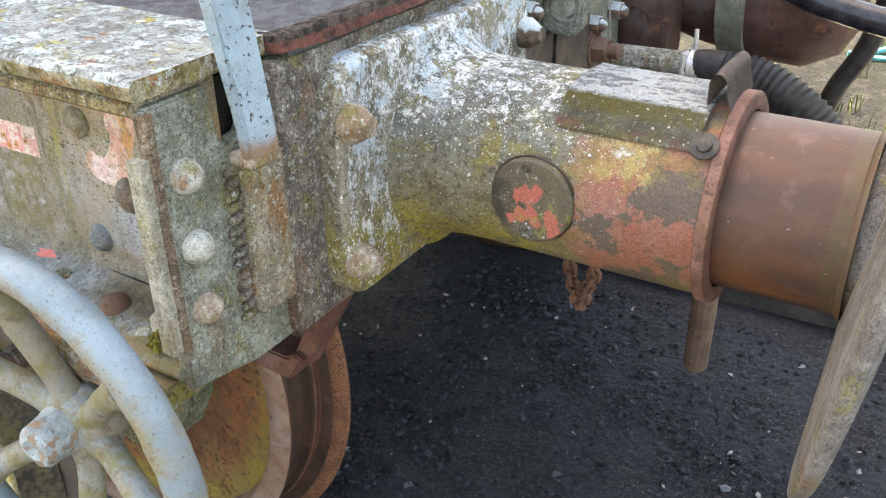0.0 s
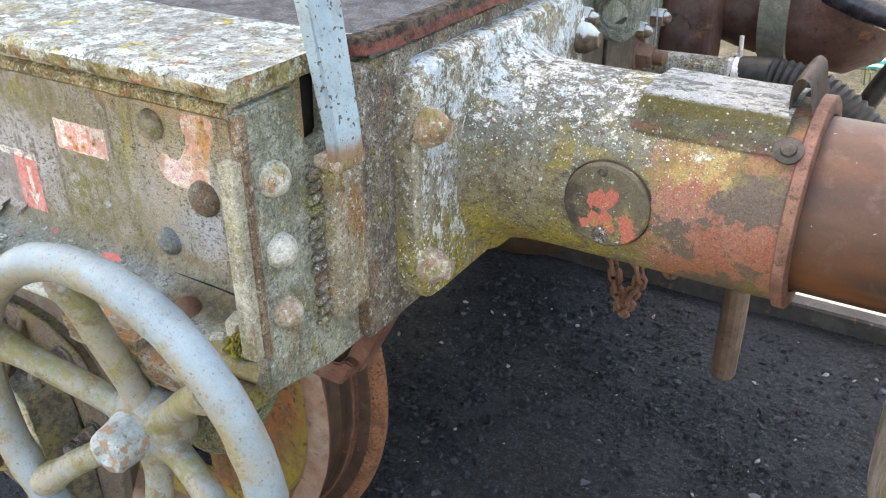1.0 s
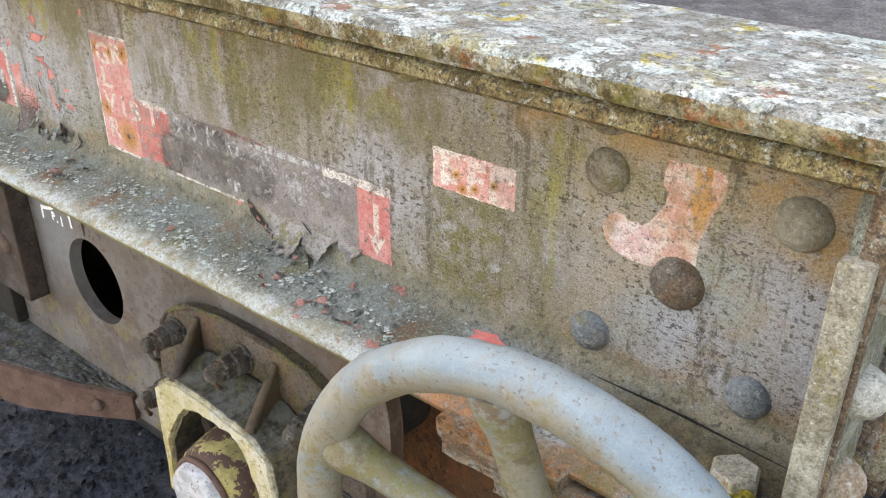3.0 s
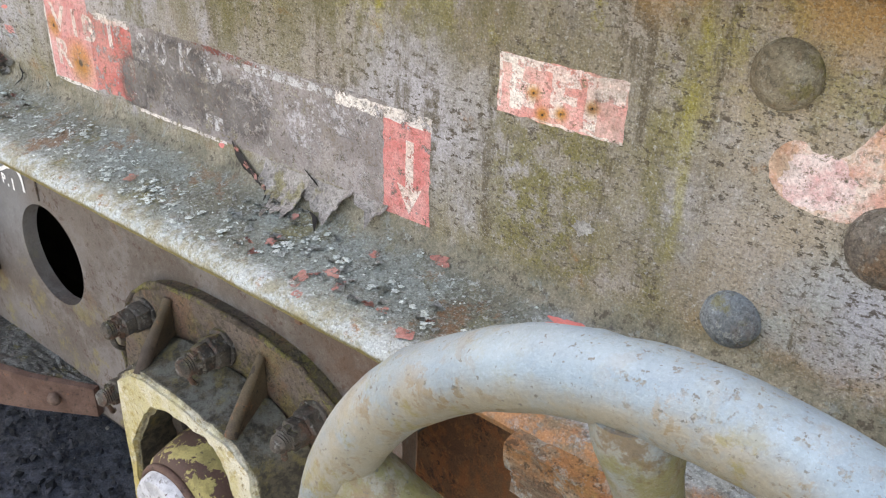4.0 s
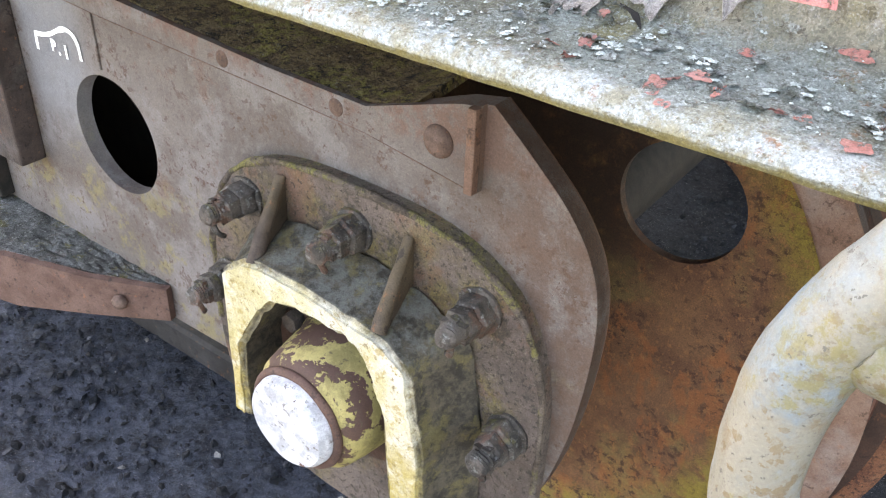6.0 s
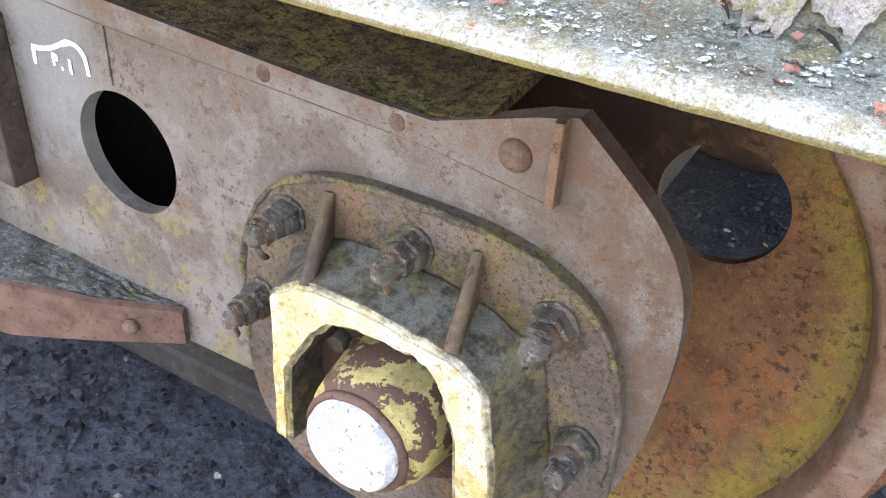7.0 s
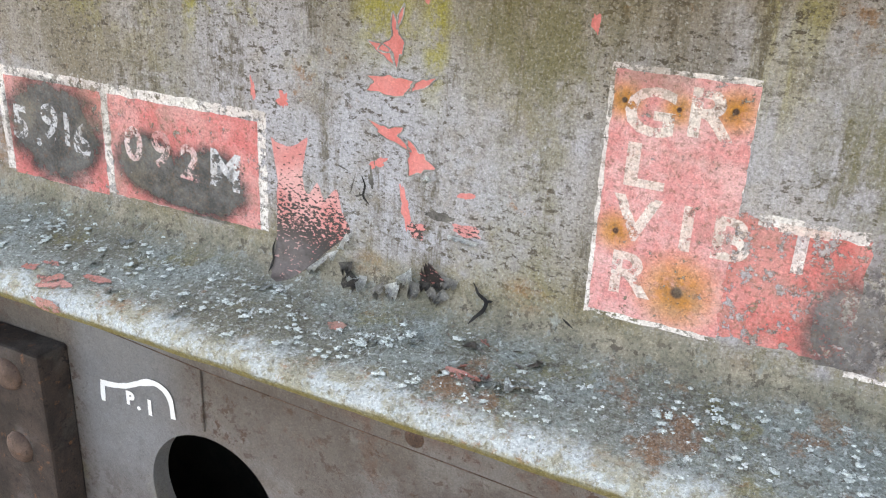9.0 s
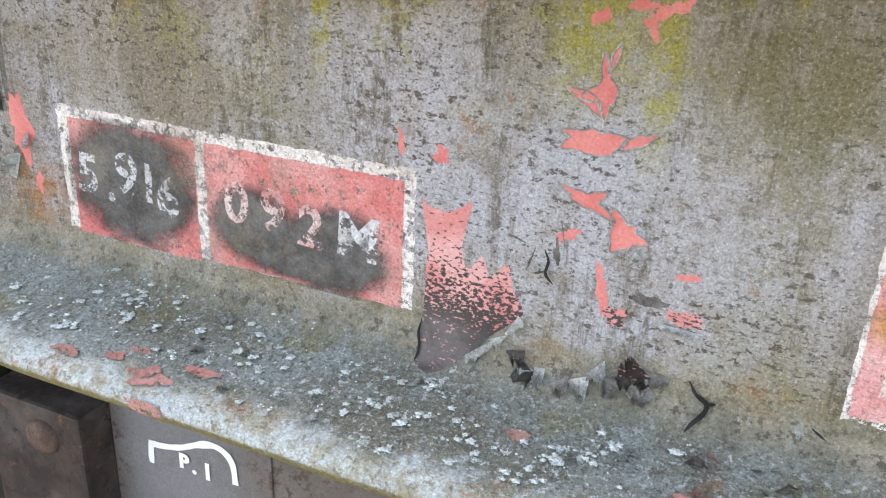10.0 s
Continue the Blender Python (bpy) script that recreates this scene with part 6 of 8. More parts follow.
# upright guide on the plate
b = bmesh.new()
box(b, -1.64, -1.513, 0.118, P0, 0.63, 0.876, 0.004)
roughen(b, 0.001)
guide = part("upright_guide", b, rust("brown_guide", (0.026, 0.019, 0.016), (0.055, 0.038, 0.032), (0.013, 0.009, 0.008), scale=2.0, blue=0.12), bogie, "dark brown upright guide with rivets")
# near-black slab added in place of the shaded gap beside the guide
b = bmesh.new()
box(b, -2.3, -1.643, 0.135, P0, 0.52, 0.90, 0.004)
part("guide_gap_fill", b, SHADEBLACK, bogie, "near-black slab added for the shaded gap beside the guide")
for z in (0.842, 0.745):
    b = bmesh.new()
    dome(b, (-1.563, 0.118, z), (0, -1, 0), 0.020, 0.010, 18)
    roughen(b, 0.001, 60)
    part("rivet", b, RIVETPLATE, guide, "", True)
b = bmesh.new()
box(b, -1.324, -1.3205, 0.157, P0, 0.825, 0.905, 0.001)
part("weld_line", b, PLATE, bogie)

# ---- wheelset ----
WX, WZ = -0.868, 0.568
wheelset = thing("wheelset", (WX, 0.46, WZ), "rusted railway wheel on its axle with yellow-green mould", "railway wheel")
b = bmesh.new()
holes = [ring_of(WX + 0.307 * math.cos(radians(a)), WZ + 0.307 * math.sin(radians(a)), 0.080, 40) for a in (38, -82, 158)]
slab(b, ring_of(WX, WZ, 0.464, 84), 0.452, 0.465, holes)
part("wheel_disc", b, DISCRUST, wheelset, "ochre rusted disc with round holes and painted shade")
b = bmesh.new()
lathe(b, (WX, 0.395, WZ), (0, 1, 0), [(0.052, 0.452), (0.012, 0.462), (0.003, 0.466), (0.0, 0.471), (-0.001, 0.490), (0.001, 0.509), (0.006, 0.515)], 96, closed=False)
part("tyre_face", b, TYRE, wheelset, "grey-brown tyre face", True)
b = bmesh.new()
lathe(b, (WX, 0.395, WZ), (0, 1, 0), [(0.006, 0.515), (0.012, 0.5135), (0.018, 0.507), (0.022, 0.5065), (0.026, 0.503), (0.058, 0.4995), (0.062, 0.5015), (0.066, 0.4995), (0.084, 0.500), (0.0875, 0.509), (0.0915, 0.5115), (0.096, 0.509), (0.099, 0.504), (0.103, 0.5135), (0.107, 0.538), (0.112, 0.555), (0.119, 0.564), (0.127, 0.5655), (0.134, 0.557), (0.138, 0.535), (0.138, 0.43), (0.08, 0.42), (0.05, 0.452)], 96, closed=False)
for f in b.faces:
    cc = f.calc_center_median()
    rr = math.hypot(cc.x - WX, cc.z - WZ)
    f.material_index = 2 if rr < 0.46 else 1 if cc.y > 0.497 and rr > 0.53 else 3 if (cc.y < 0.413 and rr > 0.5) or 0.4825 < cc.y < 0.4985 else 0
part("tyre", b, [TREAD, FLANGERUST, DISCRUST, TREADRED], wheelset, "dark rusted tread with a brown flange", True)
# axle in near-black, which holds the shade seen through the wheel hole
b = bmesh.new()
lathe(b, (WX, 0.20, WZ), (0, 1, 0), [(0, 0.075), (0.15, 0.08), (0.2, 0.11), (0.31, 0.115), (0.34, 0.085), (1.5, 0.085), (1.55, 0.115), (1.9, 0.115)], 32)
part("axle", b, SHADEBLACK, wheelset, "", True)
b = bmesh.new()
lathe(b, (AX, 0.13, 0.571), (0, -1, 0), [(-0.12, 0.092), (0.0, 0.09), (0.012, 0.085), (0.055, 0.079), (0.076, 0.0745), (0.084, 0.068), (0.086, 0.060)], 40)
roughen(b, 0.0008, 40)
part("axle_end", b, CAPYELLOW, wheelset, "axle end with yellow paint peeling to brown", True)
b = bmesh.new()
lathe(b, (AX - 0.005, 0.046, 0.569), (0, -1, 0), [(0, 0.059), (0.003, 0.0595), (0.018, 0.0565), (0.0235, 0.0525), (0.025, 0.0)], 40)
roughen(b, 0.0006, 40)
part("axle_cap", b, CAPWHITE, wheelset, "white painted round axle cap", True)
b = bmesh.new()
torus(b, (AX - 0.004, 0.0415, 0.5695), (0, 1, 0), 0.0615, 0.0055, 48, 10)
roughen(b, 0.0012, 60)
part("cap_ring", b, rust("brown_cap_ring", (0.07, 0.038, 0.03), (0.12, 0.068, 0.052), (0.035, 0.02, 0.016)), wheelset, "brown peeled ring round the cap", True)
for a in (70, 10, 150):
    b = bmesh.new()
    c = (AX + 0.098 * math.cos(radians(a)), 0.128, 0.571 + 0.098 * math.sin(radians(a)))
    hexagon(b, c, (0, -1, 0), 0.014, 0.016)
    part("ring_bolt", b, BLACKBOLT, wheelset, "dark bolt round the axle end", True)
b = bmesh.new()
lathe(b, (AX, 0.128, 0.571), (0, 1, 0), [(0, 0.06), (0, 0.118), (0.03, 0.118), (0.03, 0.06)], 40)
part("bearing_cover", b, TREAD, wheelset, "dark brown bearing cover", True)

for name, mat_, prof_ in (("far_tyre", TREAD, [(0.0, 0.43), (0.0, 0.535), (0.007, 0.557), (0.015, 0.565), (0.029, 0.525), (0.037, 0.502), (0.13, 0.502), (0.135, 0.46), (0.135, 0.43)]), ("far_disc", WHEELRUST, [(0.06, 0.1), (0.06, 0.44), (0.08, 0.44), (0.08, 0.1)])):
    b = bmesh.new()
    lathe(b, (WX, 2.085, WZ), (0, 1, 0), prof_, 72, closed=False)
    part(name, b, mat_, wheelset, "", True)

# brake block hanger by the wheel
hanger = thing("brake_hanger", (-0.19, 0.27, 0.86), "red-brown rusted brake hanger bracket by the wheel", "brake gear")
b = bmesh.new()
tube(b, [(-0.040, 0.27, 1.10), (-0.062, 0.27, 1.055), (-0.105, 0.27, 0.985), (-0.175, 0.27, 0.852)], 0.021, 4)
bmesh.ops.bevel(b, geom=list(b.edges), offset=0.002, segments=1, affect="EDGES")
roughen(b, 0.0012, 40)
part("hanger_arm", b, REDEDGE, hanger)
b = bmesh.new()
slab(b, [(-0.292, 0.824), (-0.187, 0.822), (-0.160, 0.866), (-0.176, 0.872), (-0.190, 0.862), (-0.292, 0.868)], 0.240, 0.292)
bmesh.ops.bevel(b, geom=[e for e in b.edges if e.is_manifold and e.calc_face_angle(0) > 0.5], offset=0.003, segments=2, affect="EDGES")
roughen(b, 0.0012, 40)
part("hanger_foot", b, REDEDGE, hanger)

# ---- middle of the headstock: coupling, hose, brackets ----
rail_bracket = thing("bolted_bracket", (0.0, 0.70, 1.25), "lichened steel bracket with a round hole on the headstock", "bracket")
b = bmesh.new()
slab(b, [(-0.012, 1.262), (0.035, 1.258), (0.048, 1.264), (0.055, 1.280), (0.055, 1.372), (-0.012, 1.372)], 0.686, 0.716, [ring_of(0.022, 1.300, 0.020, 28)])
bmesh.ops.bevel(b, geom=[e for e in b.edges if e.is_manifold and e.calc_face_angle(0) > 0.6], offset=0.005, segments=2, affect="EDGES")
roughen(b, 0.0016, 40)
part("bracket_plate", b, ENDPLATE, rail_bracket)
b = bmesh.new()
for y0, y1 in ((0.60, 0.70), (0.703, 0.835)):
    box(b, -0.012, 0.006 if y0 < 0.7 else 0.010, y0, y1, 1.09, 1.262, 0.003)
part("backing_pad", b, BLACKBOLT, rail_bracket, "dark upright backing pads")
b = bmesh.new()
tube(b, curve_pts([(0.046, 0.805, 1.40), (0.044, 0.822, 1.33), (0.036, 0.862, 1.215)], 6), 0.0016, 6)
part("wire", b, GALV, rail_bracket, "thin pale wire")
for y, z in ((0.597, 1.312), (0.885, 1.228), (0.985, 1.231), (0.86, 1.30)):
    b = bmesh.new()
    hexagon(b, (-0.012 if y > 0.84 else 0.0, y, z), (1, 0, 0), 0.018, 0.022)
    dome(b, (0.010 if y > 0.84 else 0.022, y, z), (1, 0, 0), 0.011, 0.012, 12)
    roughen(b, 0.0015, 70)
    part("nut", b, WHITECAP, rail_bracket, "white-specked nut", True)
b = bmesh.new()
lathe(b, (-0.012, 0.882, 1.188), (1, 0, 0), [(0, 0.034), (0.012, 0.034), (0.013, 0.030), (0.016, 0.030)], 28)
hexagon(b, (0.004, 0.882, 1.188), (1, 0, 0), 0.023, 0.026)
lathe(b, (0.03, 0.882, 1.188), (1, 0, 0), [(0, 0.0135), (0.018, 0.0135), (0.021, 0.010), (0.022, 0.0)], 14)
roughen(b, 0.0008, 60)
part("bolt", b, RUST, rail_bracket, "rusted bolt with washer", True)

air = thing("air_hose", (0.02, 0.96, 1.17), "black ribbed air hose on a lichened pipe", "hose")
b = bmesh.new()
tube(b, [(-0.02, 0.963, 1.155), (0.16, 0.963, 1.159)], 0.023, 18)
part("pipe", b, PIPEWHITE, air, "pale lichened pipe stub", True)
b = bmesh.new()
hose = curve_pts([(0.14, 0.963, 1.159), (0.21, 0.962, 1.160), (0.28, 0.957, 1.148), (0.345, 0.95, 1.116), (0.40, 0.945, 1.07), (0.45, 0.94, 1.03), (0.46, 0.94, 0.94)], 24)
tube(b, hose, lambda i: 0.0265 + 0.0095 * min(1.0, i / 44) + (0.0024 * math.sin(i * math.pi / 2) if i > 24 else 0.0), 24)
part("hose", b, RUBBER, air, "black ribbed rubber hose", True)
b = bmesh.new()
lathe(b, (0.150, 0.963, 1.159), (1, 0.0, 0.0), [(0, 0.0265), (0.0, 0.0285), (0.026, 0.0285), (0.026, 0.0265)], 24, closed=False)
tube(b, [(0.156, 0.963, 1.18), (0.154, 0.963, 1.222)], 0.004, 8)
box(b, 0.138, 0.150, 0.935, 0.991, 1.132, 1.186, 0.006)
part("hose_clip", b, GALV, air, "bright hose clip with a screw", True)

draw = thing("draw_gear", (0.1, 1.25, 1.15), "dark red draw hook housing with an olive strap", "coupling")
b = bmesh.new()
lathe(b, (0.0, 1.2, 1.26), (1, 0.0, 0), [(0, 0.09), (0.05, 0.10), (0.1, 0.115), (0.2, 0.135), (0.3, 0.14), (0.36, 0.11), (0.385, 0.06), (0.39, 0.0)], 40)
part("hook_housing", b, DARKRED, draw, "", True)
b = bmesh.new()
lathe(b, (0.155, 1.2, 1.26), (1, 0.0, 0), [(0, 0.12), (0, 0.142), (0.05, 0.148), (0.05, 0.13)], 36, closed=False)
part("strap", b, OLIVE, draw, "olive grey strap", True)
b = bmesh.new()
box(b, -0.012, 0.085, 1.03, 1.12, 1.135, 1.37, 0.012)
part("cheek", b, DARKRED, draw, "dark red cheek plate")
b = bmesh.new()
tube(b, curve_pts([(0.27, 1.02, 1.30), (0.36, 1.0, 1.275), (0.50, 0.98, 1.258), (0.75, 0.95, 1.26)], 6), 0.022, 14)
part("release_bar", b, plain("glossy_black", (0.012, 0.012, 0.018), (0.03, 0.03, 0.04), 0.25), draw, "glossy black release bar", True)
b = bmesh.new()
tube(b, curve_pts([(0.385, 1.35, 1.32), (0.405, 1.36, 1.22), (0.385, 1.36, 1.12), (0.345, 1.36, 1.03), (0.31, 1.36, 0.90)], 6), 0.021, 14)
part("rear_hose", b, RUBBER, draw, "black hose behind", True)

link = thing("coupling_link", (0.15, 1.36, 0.2), "rusty brown flat coupling bar hanging by the middle", "coupling")
b = bmesh.new()
tube(b, [(0.155, 1.26, 1.2), (0.153, 1.34, 0.75), (0.150, 1.38, 0.40), (0.147, 1.395, 0.245), (0.147, 1.397, 0.235), (0.147, 1.398, 0.229)], lambda k: (0.031, 0.031, 0.031, 0.030, 0.025, 0.015)[k], 12)
roughen(b, 0.0015)
part("bar", b, rust("dark_brown_bar", (0.075, 0.045, 0.032), (0.125, 0.08, 0.058), (0.04, 0.025, 0.02)), link)

chain = thing("hanging_chain", (0.08, 0.69, 0.8), "short rusty chain hanging in a loop", "chain")
pts = curve_pts([(-0.010, 0.66, 1.10), (0.055, 0.67, 0.93), (0.071, 0.685, 0.84), (0.083, 0.695, 0.79), (0.096, 0.69, 0.83), (0.104, 0.68, 0.90), (-0.008, 0.67, 1.10)], 4)
for i in range(len(pts) - 1):
    p, q = pts[i], pts[i + 1]
    d = (q - p)
    b = bmesh.new()
    o = Vector((1, 0, 0)) if i % 2 else Vector((0, 1, 0))
    s = d.normalized().cross(o).normalized() * 0.0095
    ln = d * 0.72
    c = (p + q) / 2
    loop = [c - ln + s * 0.5, c - ln * 0.6 + s, c + ln * 0.6 + s, c + ln + s * 0.5, c + ln - s * 0.5, c + ln * 0.6 - s, c - ln * 0.6 - s, c - ln - s * 0.5, c - ln + s * 0.5]
    tube(b, loop, 0.0042, 6, closed=False)
    part("link", b, rust("chain_rust", (0.10, 0.047, 0.032), (0.17, 0.085, 0.055)) if i == 0 else bpy.data.materials["chain_rust"], chain, "", True)

hook_thing = thing("hanging_hook", (0.16, 0.75, 0.87), "small rusty hook hanging beside the chain", "hook")
b = bmesh.new()
tube(b, curve_pts([(0.130, 0.75, 0.876), (0.131, 0.75, 0.862), (0.139, 0.75, 0.853), (0.148, 0.75, 0.857), (0.149, 0.75, 0.868), (0.156, 0.75, 0.881), (0.172, 0.75, 0.892), (0.182, 0.74, 0.95), (0.10, 0.70, 1.10)], 5), lambda k: 0.0055 + 0.004 * min(1.0, k / 22), 10)
roughen(b, 0.001, 60)
part("hook", b, bpy.data.materials["chain_rust"], hook_thing, "", True)

# ---- painted signs on the sole bar ----
PINKRED = worn_sign("faded_red_paint", (0.55, 0.155, 0.145), (0.60, 0.28, 0.26), 0.60)
REDGREY = worn_sign("red_paint_worn_grey", (0.52, 0.135, 0.12), (0.57, 0.235, 0.21), 0.545, bald=0.1)
WHITESIGN = worn_sign("worn_white_paint", (0.58, 0.52, 0.49), (0.70, 0.67, 0.63), 0.545)
LETTERWHITE = worn_sign("white_lettering", (0.60, 0.45, 0.40), (0.68, 0.60, 0.545), 0.555)
CHALK = worn_sign("rubbed_white_chalk", (0.36, 0.36, 0.37), (0.56, 0.56, 0.57), 0.515, bald=0.1)
CHALKDIM = worn_sign("faint_white_chalk", (0.34, 0.34, 0.35), (0.52, 0.52, 0.53), 0.50, bald=0.1)
CHALKPINK = worn_sign("rubbed_pink_chalk", (0.50, 0.22, 0.21), (0.62, 0.50, 0.48), 0.54)
SOOT = worn_sign("black_smudge", (0.045, 0.045, 0.044), (0.12, 0.12, 0.115), 0.66, ovals=((-1.300, 1.190, 0.050, 0.040), (-1.21, 1.180, 0.030, 0.024), (-1.158, 1.176, 0.036, 0.026), (-1.18, 1.170, 0.05, 0.018)), soft=0.35, bald=0.8)
GREYSIGN = worn_sign("dark_grey_sign_paint", (0.20, 0.178, 0.174), (0.31, 0.285, 0.282), 0.565)
STAINRED = worn_sign("red_sign_with_rust_stains", (0.58, 0.225, 0.215), (0.64, 0.36, 0.345), 0.63,
                     spots=((-0.881, 1.274, 0.8), (-0.853, 1.273, 0.7), (-0.826, 1.276, 0.9), (-0.877, 1.203, 0.9), (-0.840, 1.175, 1.7)), spot_r=0.018, bald=0.6)
SALMON = worn_sign("faded_red_sign_with_rust", (0.66, 0.27, 0.245), (0.72, 0.45, 0.41), 0.63, rusty=0.12, spots=((-0.350, 1.2605, 0.9), (-0.343, 1.249, 0.9), (-0.331, 1.2525, 0.8), (-0.3115, 1.2605, 0.8)), spot_r=0.0085, bald=0.6)
ORANGE = worn_sign("orange_red_worn_paint", (0.60, 0.32, 0.26), (0.70, 0.62, 0.56), 0.60, rusty=0.5)
WORNPINK = worn_sign("pink_white_paint", (0.62, 0.36, 0.35), (0.74, 0.62, 0.60), 0.60)
MOTTLED = worn_sign("mottled_bared_primer", (0.32, 0.125, 0.105), (0.40, 0.20, 0.175), 0.545, bald=0.35)
RUSTRUN = worn_sign("orange_rust_run", (0.55, 0.25, 0.07), (0.60, 0.36, 0.16), 0.56)
PRIMER = plain("bare_red_primer", (0.56, 0.145, 0.13), (0.62, 0.215, 0.195), 0.55, 0.0, 35.0, 0.001, 0.2)
g = Mat("red_primer_with_black_pitting")
c = g.mix(g.ramp(g.noise(30, 4), 0.35, 0.65), (0.54, 0.19, 0.175), (0.62, 0.33, 0.31))
level = g.ramp(g.z, 1.128, 1.215, 0.17, -0.12)
pit = g.ramp(g.math("ADD", g.noise(420, 3, 0.6, stretch=(0.75, 1, 1.3)), level), 0.50, 0.535)
c = g.mix(pit, c, (0.05, 0.042, 0.04))
worn = g.mul(g.ramp(g.z, 1.165, 1.145), g.ramp(g.math("ADD", g.x, g.mul(g.z, 0.6)), -0.375, -0.395), g.ramp(g.noise(60, 7, 0.75, off=9), 0.3, 0.5))
c = g.mix(g.mul(worn, 0.45), c, (0.17, 0.145, 0.135))
PITTED = g.done(c, 0.7, bump=pit, depth=0.0006, strength=0.5, grain=0.2)
FLAKEGREY = plain("grey_paint_skin", (0.22, 0.21, 0.19), (0.38, 0.37, 0.345), 0.8, 0.0, 60.0)
FLAKELEDGE = plain("lichened_paint_skin", (0.20, 0.215, 0.20), (0.36, 0.39, 0.38), 0.85, 0.0, 90.0)
FLAKEPALE = plain("pale_paint_skin", (0.44, 0.45, 0.43), (0.60, 0.61, 0.58), 0.75, 0.0, 60.0)
FLAKEDARK = plain("dark_paint_skin", (0.06, 0.055, 0.05), (0.14, 0.13, 0.115), 0.8, 0.0, 60.0)


COATS = [0]


def paint_y(level):
    """The depth of a coat of paint; each coat lies a hair before the last."""
    COATS[0] += 1
    return -0.0001 - 0.00012 * level - 0.000001 * COATS[0]


def web_y(z):
    """The face of the sole bar's web, which rounds outwards above the lower flange."""
    line_ = ((1.15, 0.0), (1.137, -0.003), (1.129, -0.010), (1.124, -0.022))
    if z >= line_[0][0]:
        return 0.0
    for (z0, y0), (z1, y1) in zip(line_, line_[1:]):
        if z >= z1:
            return y0 + (y1 - y0) * (z0 - z) / (z0 - z1) - 0.0012 * min(1.0, (1.15 - z) / 0.006)
    return -0.0235


def fill(bm, vs):
    """A flat face inside an uneven outline."""
    es = [bm.edges.new((vs[i], vs[(i + 1) % len(vs)])) for i in range(len(vs))]
    bmesh.ops.triangle_fill(bm, edges=es, use_beauty=True)


def patch(name, x0, x1, z0, z1, material, parent, level=0, ragged=0.0012, label="", step=0.004):
    """A thin coat of paint with a slightly ragged edge."""
    b = bmesh.new()
    loop = []
    nx, nz = max(2, int((x1 - x0) / step)), max(2, int((z1 - z0) / step))
    loop += [(x0 + (x1 - x0) * i / nx, z0, 0, bool(i)) for i in range(nx)] + [(x1, z0 + (z1 - z0) * i / nz, bool(i), 0) for i in range(nz)]
    loop += [(x1 - (x1 - x0) * i / nx, z1, 0, bool(i)) for i in range(nx)] + [(x0, z1 - (z1 - z0) * i / nz, bool(i), 0) for i in range(nz)]
    vs = []
    y = paint_y(level)
    for x, z, kx, kz in loop:
        d = noise.noise_vector(Vector((x * 160, level * 3.0, z * 160))) * ragged
        vs.append(b.verts.new((x + d.x * kx, y, z + d.z * kz)))
    fill(b, vs)
    return part(name, b, material, parent, label)


def blot(name, cx, cz, w, h, material, parent, level=0, turn=0.0, spikes=0.35, seed=0, label="", y=None, n=44):
    """A torn or smudged patch with an uneven outline."""
    b = bmesh.new()
    vs = []
    y = paint_y(level) if y is None else y
    for i in range(n):
        t = 2 * math.pi * i / n
        k = noise.noise(Vector((math.cos(t) * 1.3, math.sin(t) * 1.3, seed * 7.3))) + 0.55 * noise.noise(Vector((math.cos(t) * 4, math.sin(t) * 4, seed * 3.1)))
        r = max(0.12, 1 + spikes * 1.6 * k)
        p = Vector((w / 2 * r * math.cos(t), 0, h / 2 * r * math.sin(t)))
        p = Matrix.Rotation(-turn, 3, "Y") @ p
        vs.append(b.verts.new((cx + p.x, y + (web_y(cz + p.z) if y > -0.01 else 0.0), cz + p.z)))
    fill(b, vs)
    return part(name, b, material, parent, label)


def shard(cx, cz, w, h, turn, tips, parent, seed=0, material=None):
    """A torn patch with long pointed arms; tips holds (degrees, reach, width)."""
    b = bmesh.new()
    vs = []
    y = paint_y(0)
    for i in range(96):
        t = 2 * math.pi * i / 96
        r = 1 + 0.28 * noise.noise(Vector((math.cos(t) * 2, math.sin(t) * 2, seed * 4.7)))
        for a, reach, wide in tips:
            d = abs((math.degrees(t) - a + 180) % 360 - 180) / wide
            r += reach * max(0.0, 1 - d) ** 1.6
        p = Matrix.Rotation(-turn, 3, "Y") @ Vector((w / 2 * r * math.cos(t), 0, h / 2 * r * math.sin(t)))
        vs.append(b.verts.new((cx + p.x, y, cz + p.z)))
    rim = [v.co + Vector((0, -0.0003, 0)) for v in vs]
    fill(b, vs)
    ob = part("bared_patch", b, material or PRIMER, parent, "spiked patch of red primer where paint peeled off")
    b = bmesh.new()
    tube(b, [*rim, rim[0]], lambda k: 0.0004 + 0.0004 * abs(noise.noise(rim[k % len(rim)] * 150)), 5)
    part("lifted_rim", b, FLAKEGREY, ob, "lifted edge of grey paint", True)
    return ob


def letter(body, x, z, size, material, parent, level=2, y=None, lean=0.0, bold=0.0, wide=1.0):
    cu = bpy.data.curves.new("letter", "FONT")
    cu.body, cu.size, cu.align_x, cu.align_y, cu.offset = body, size, "CENTER", "CENTER", bold
    cu.resolution_u = 3
    tmp = new("letter", cu)
    bpy.context.view_layer.update()
    me = bpy.data.meshes.new_from_object(tmp)
    bpy.data.objects.remove(tmp)
    me.transform(pose(x, paint_y(level) if y is None else y, z, 90, lean, 0) @ Matrix.Diagonal((wide, 1, 1, 1)))
    me.materials.clear()
    me.materials.append(material)
    ob = new("letter", me)
    ob.parent = parent
    ob.matrix_parent_inverse = base_of(parent).inverted()
    return ob


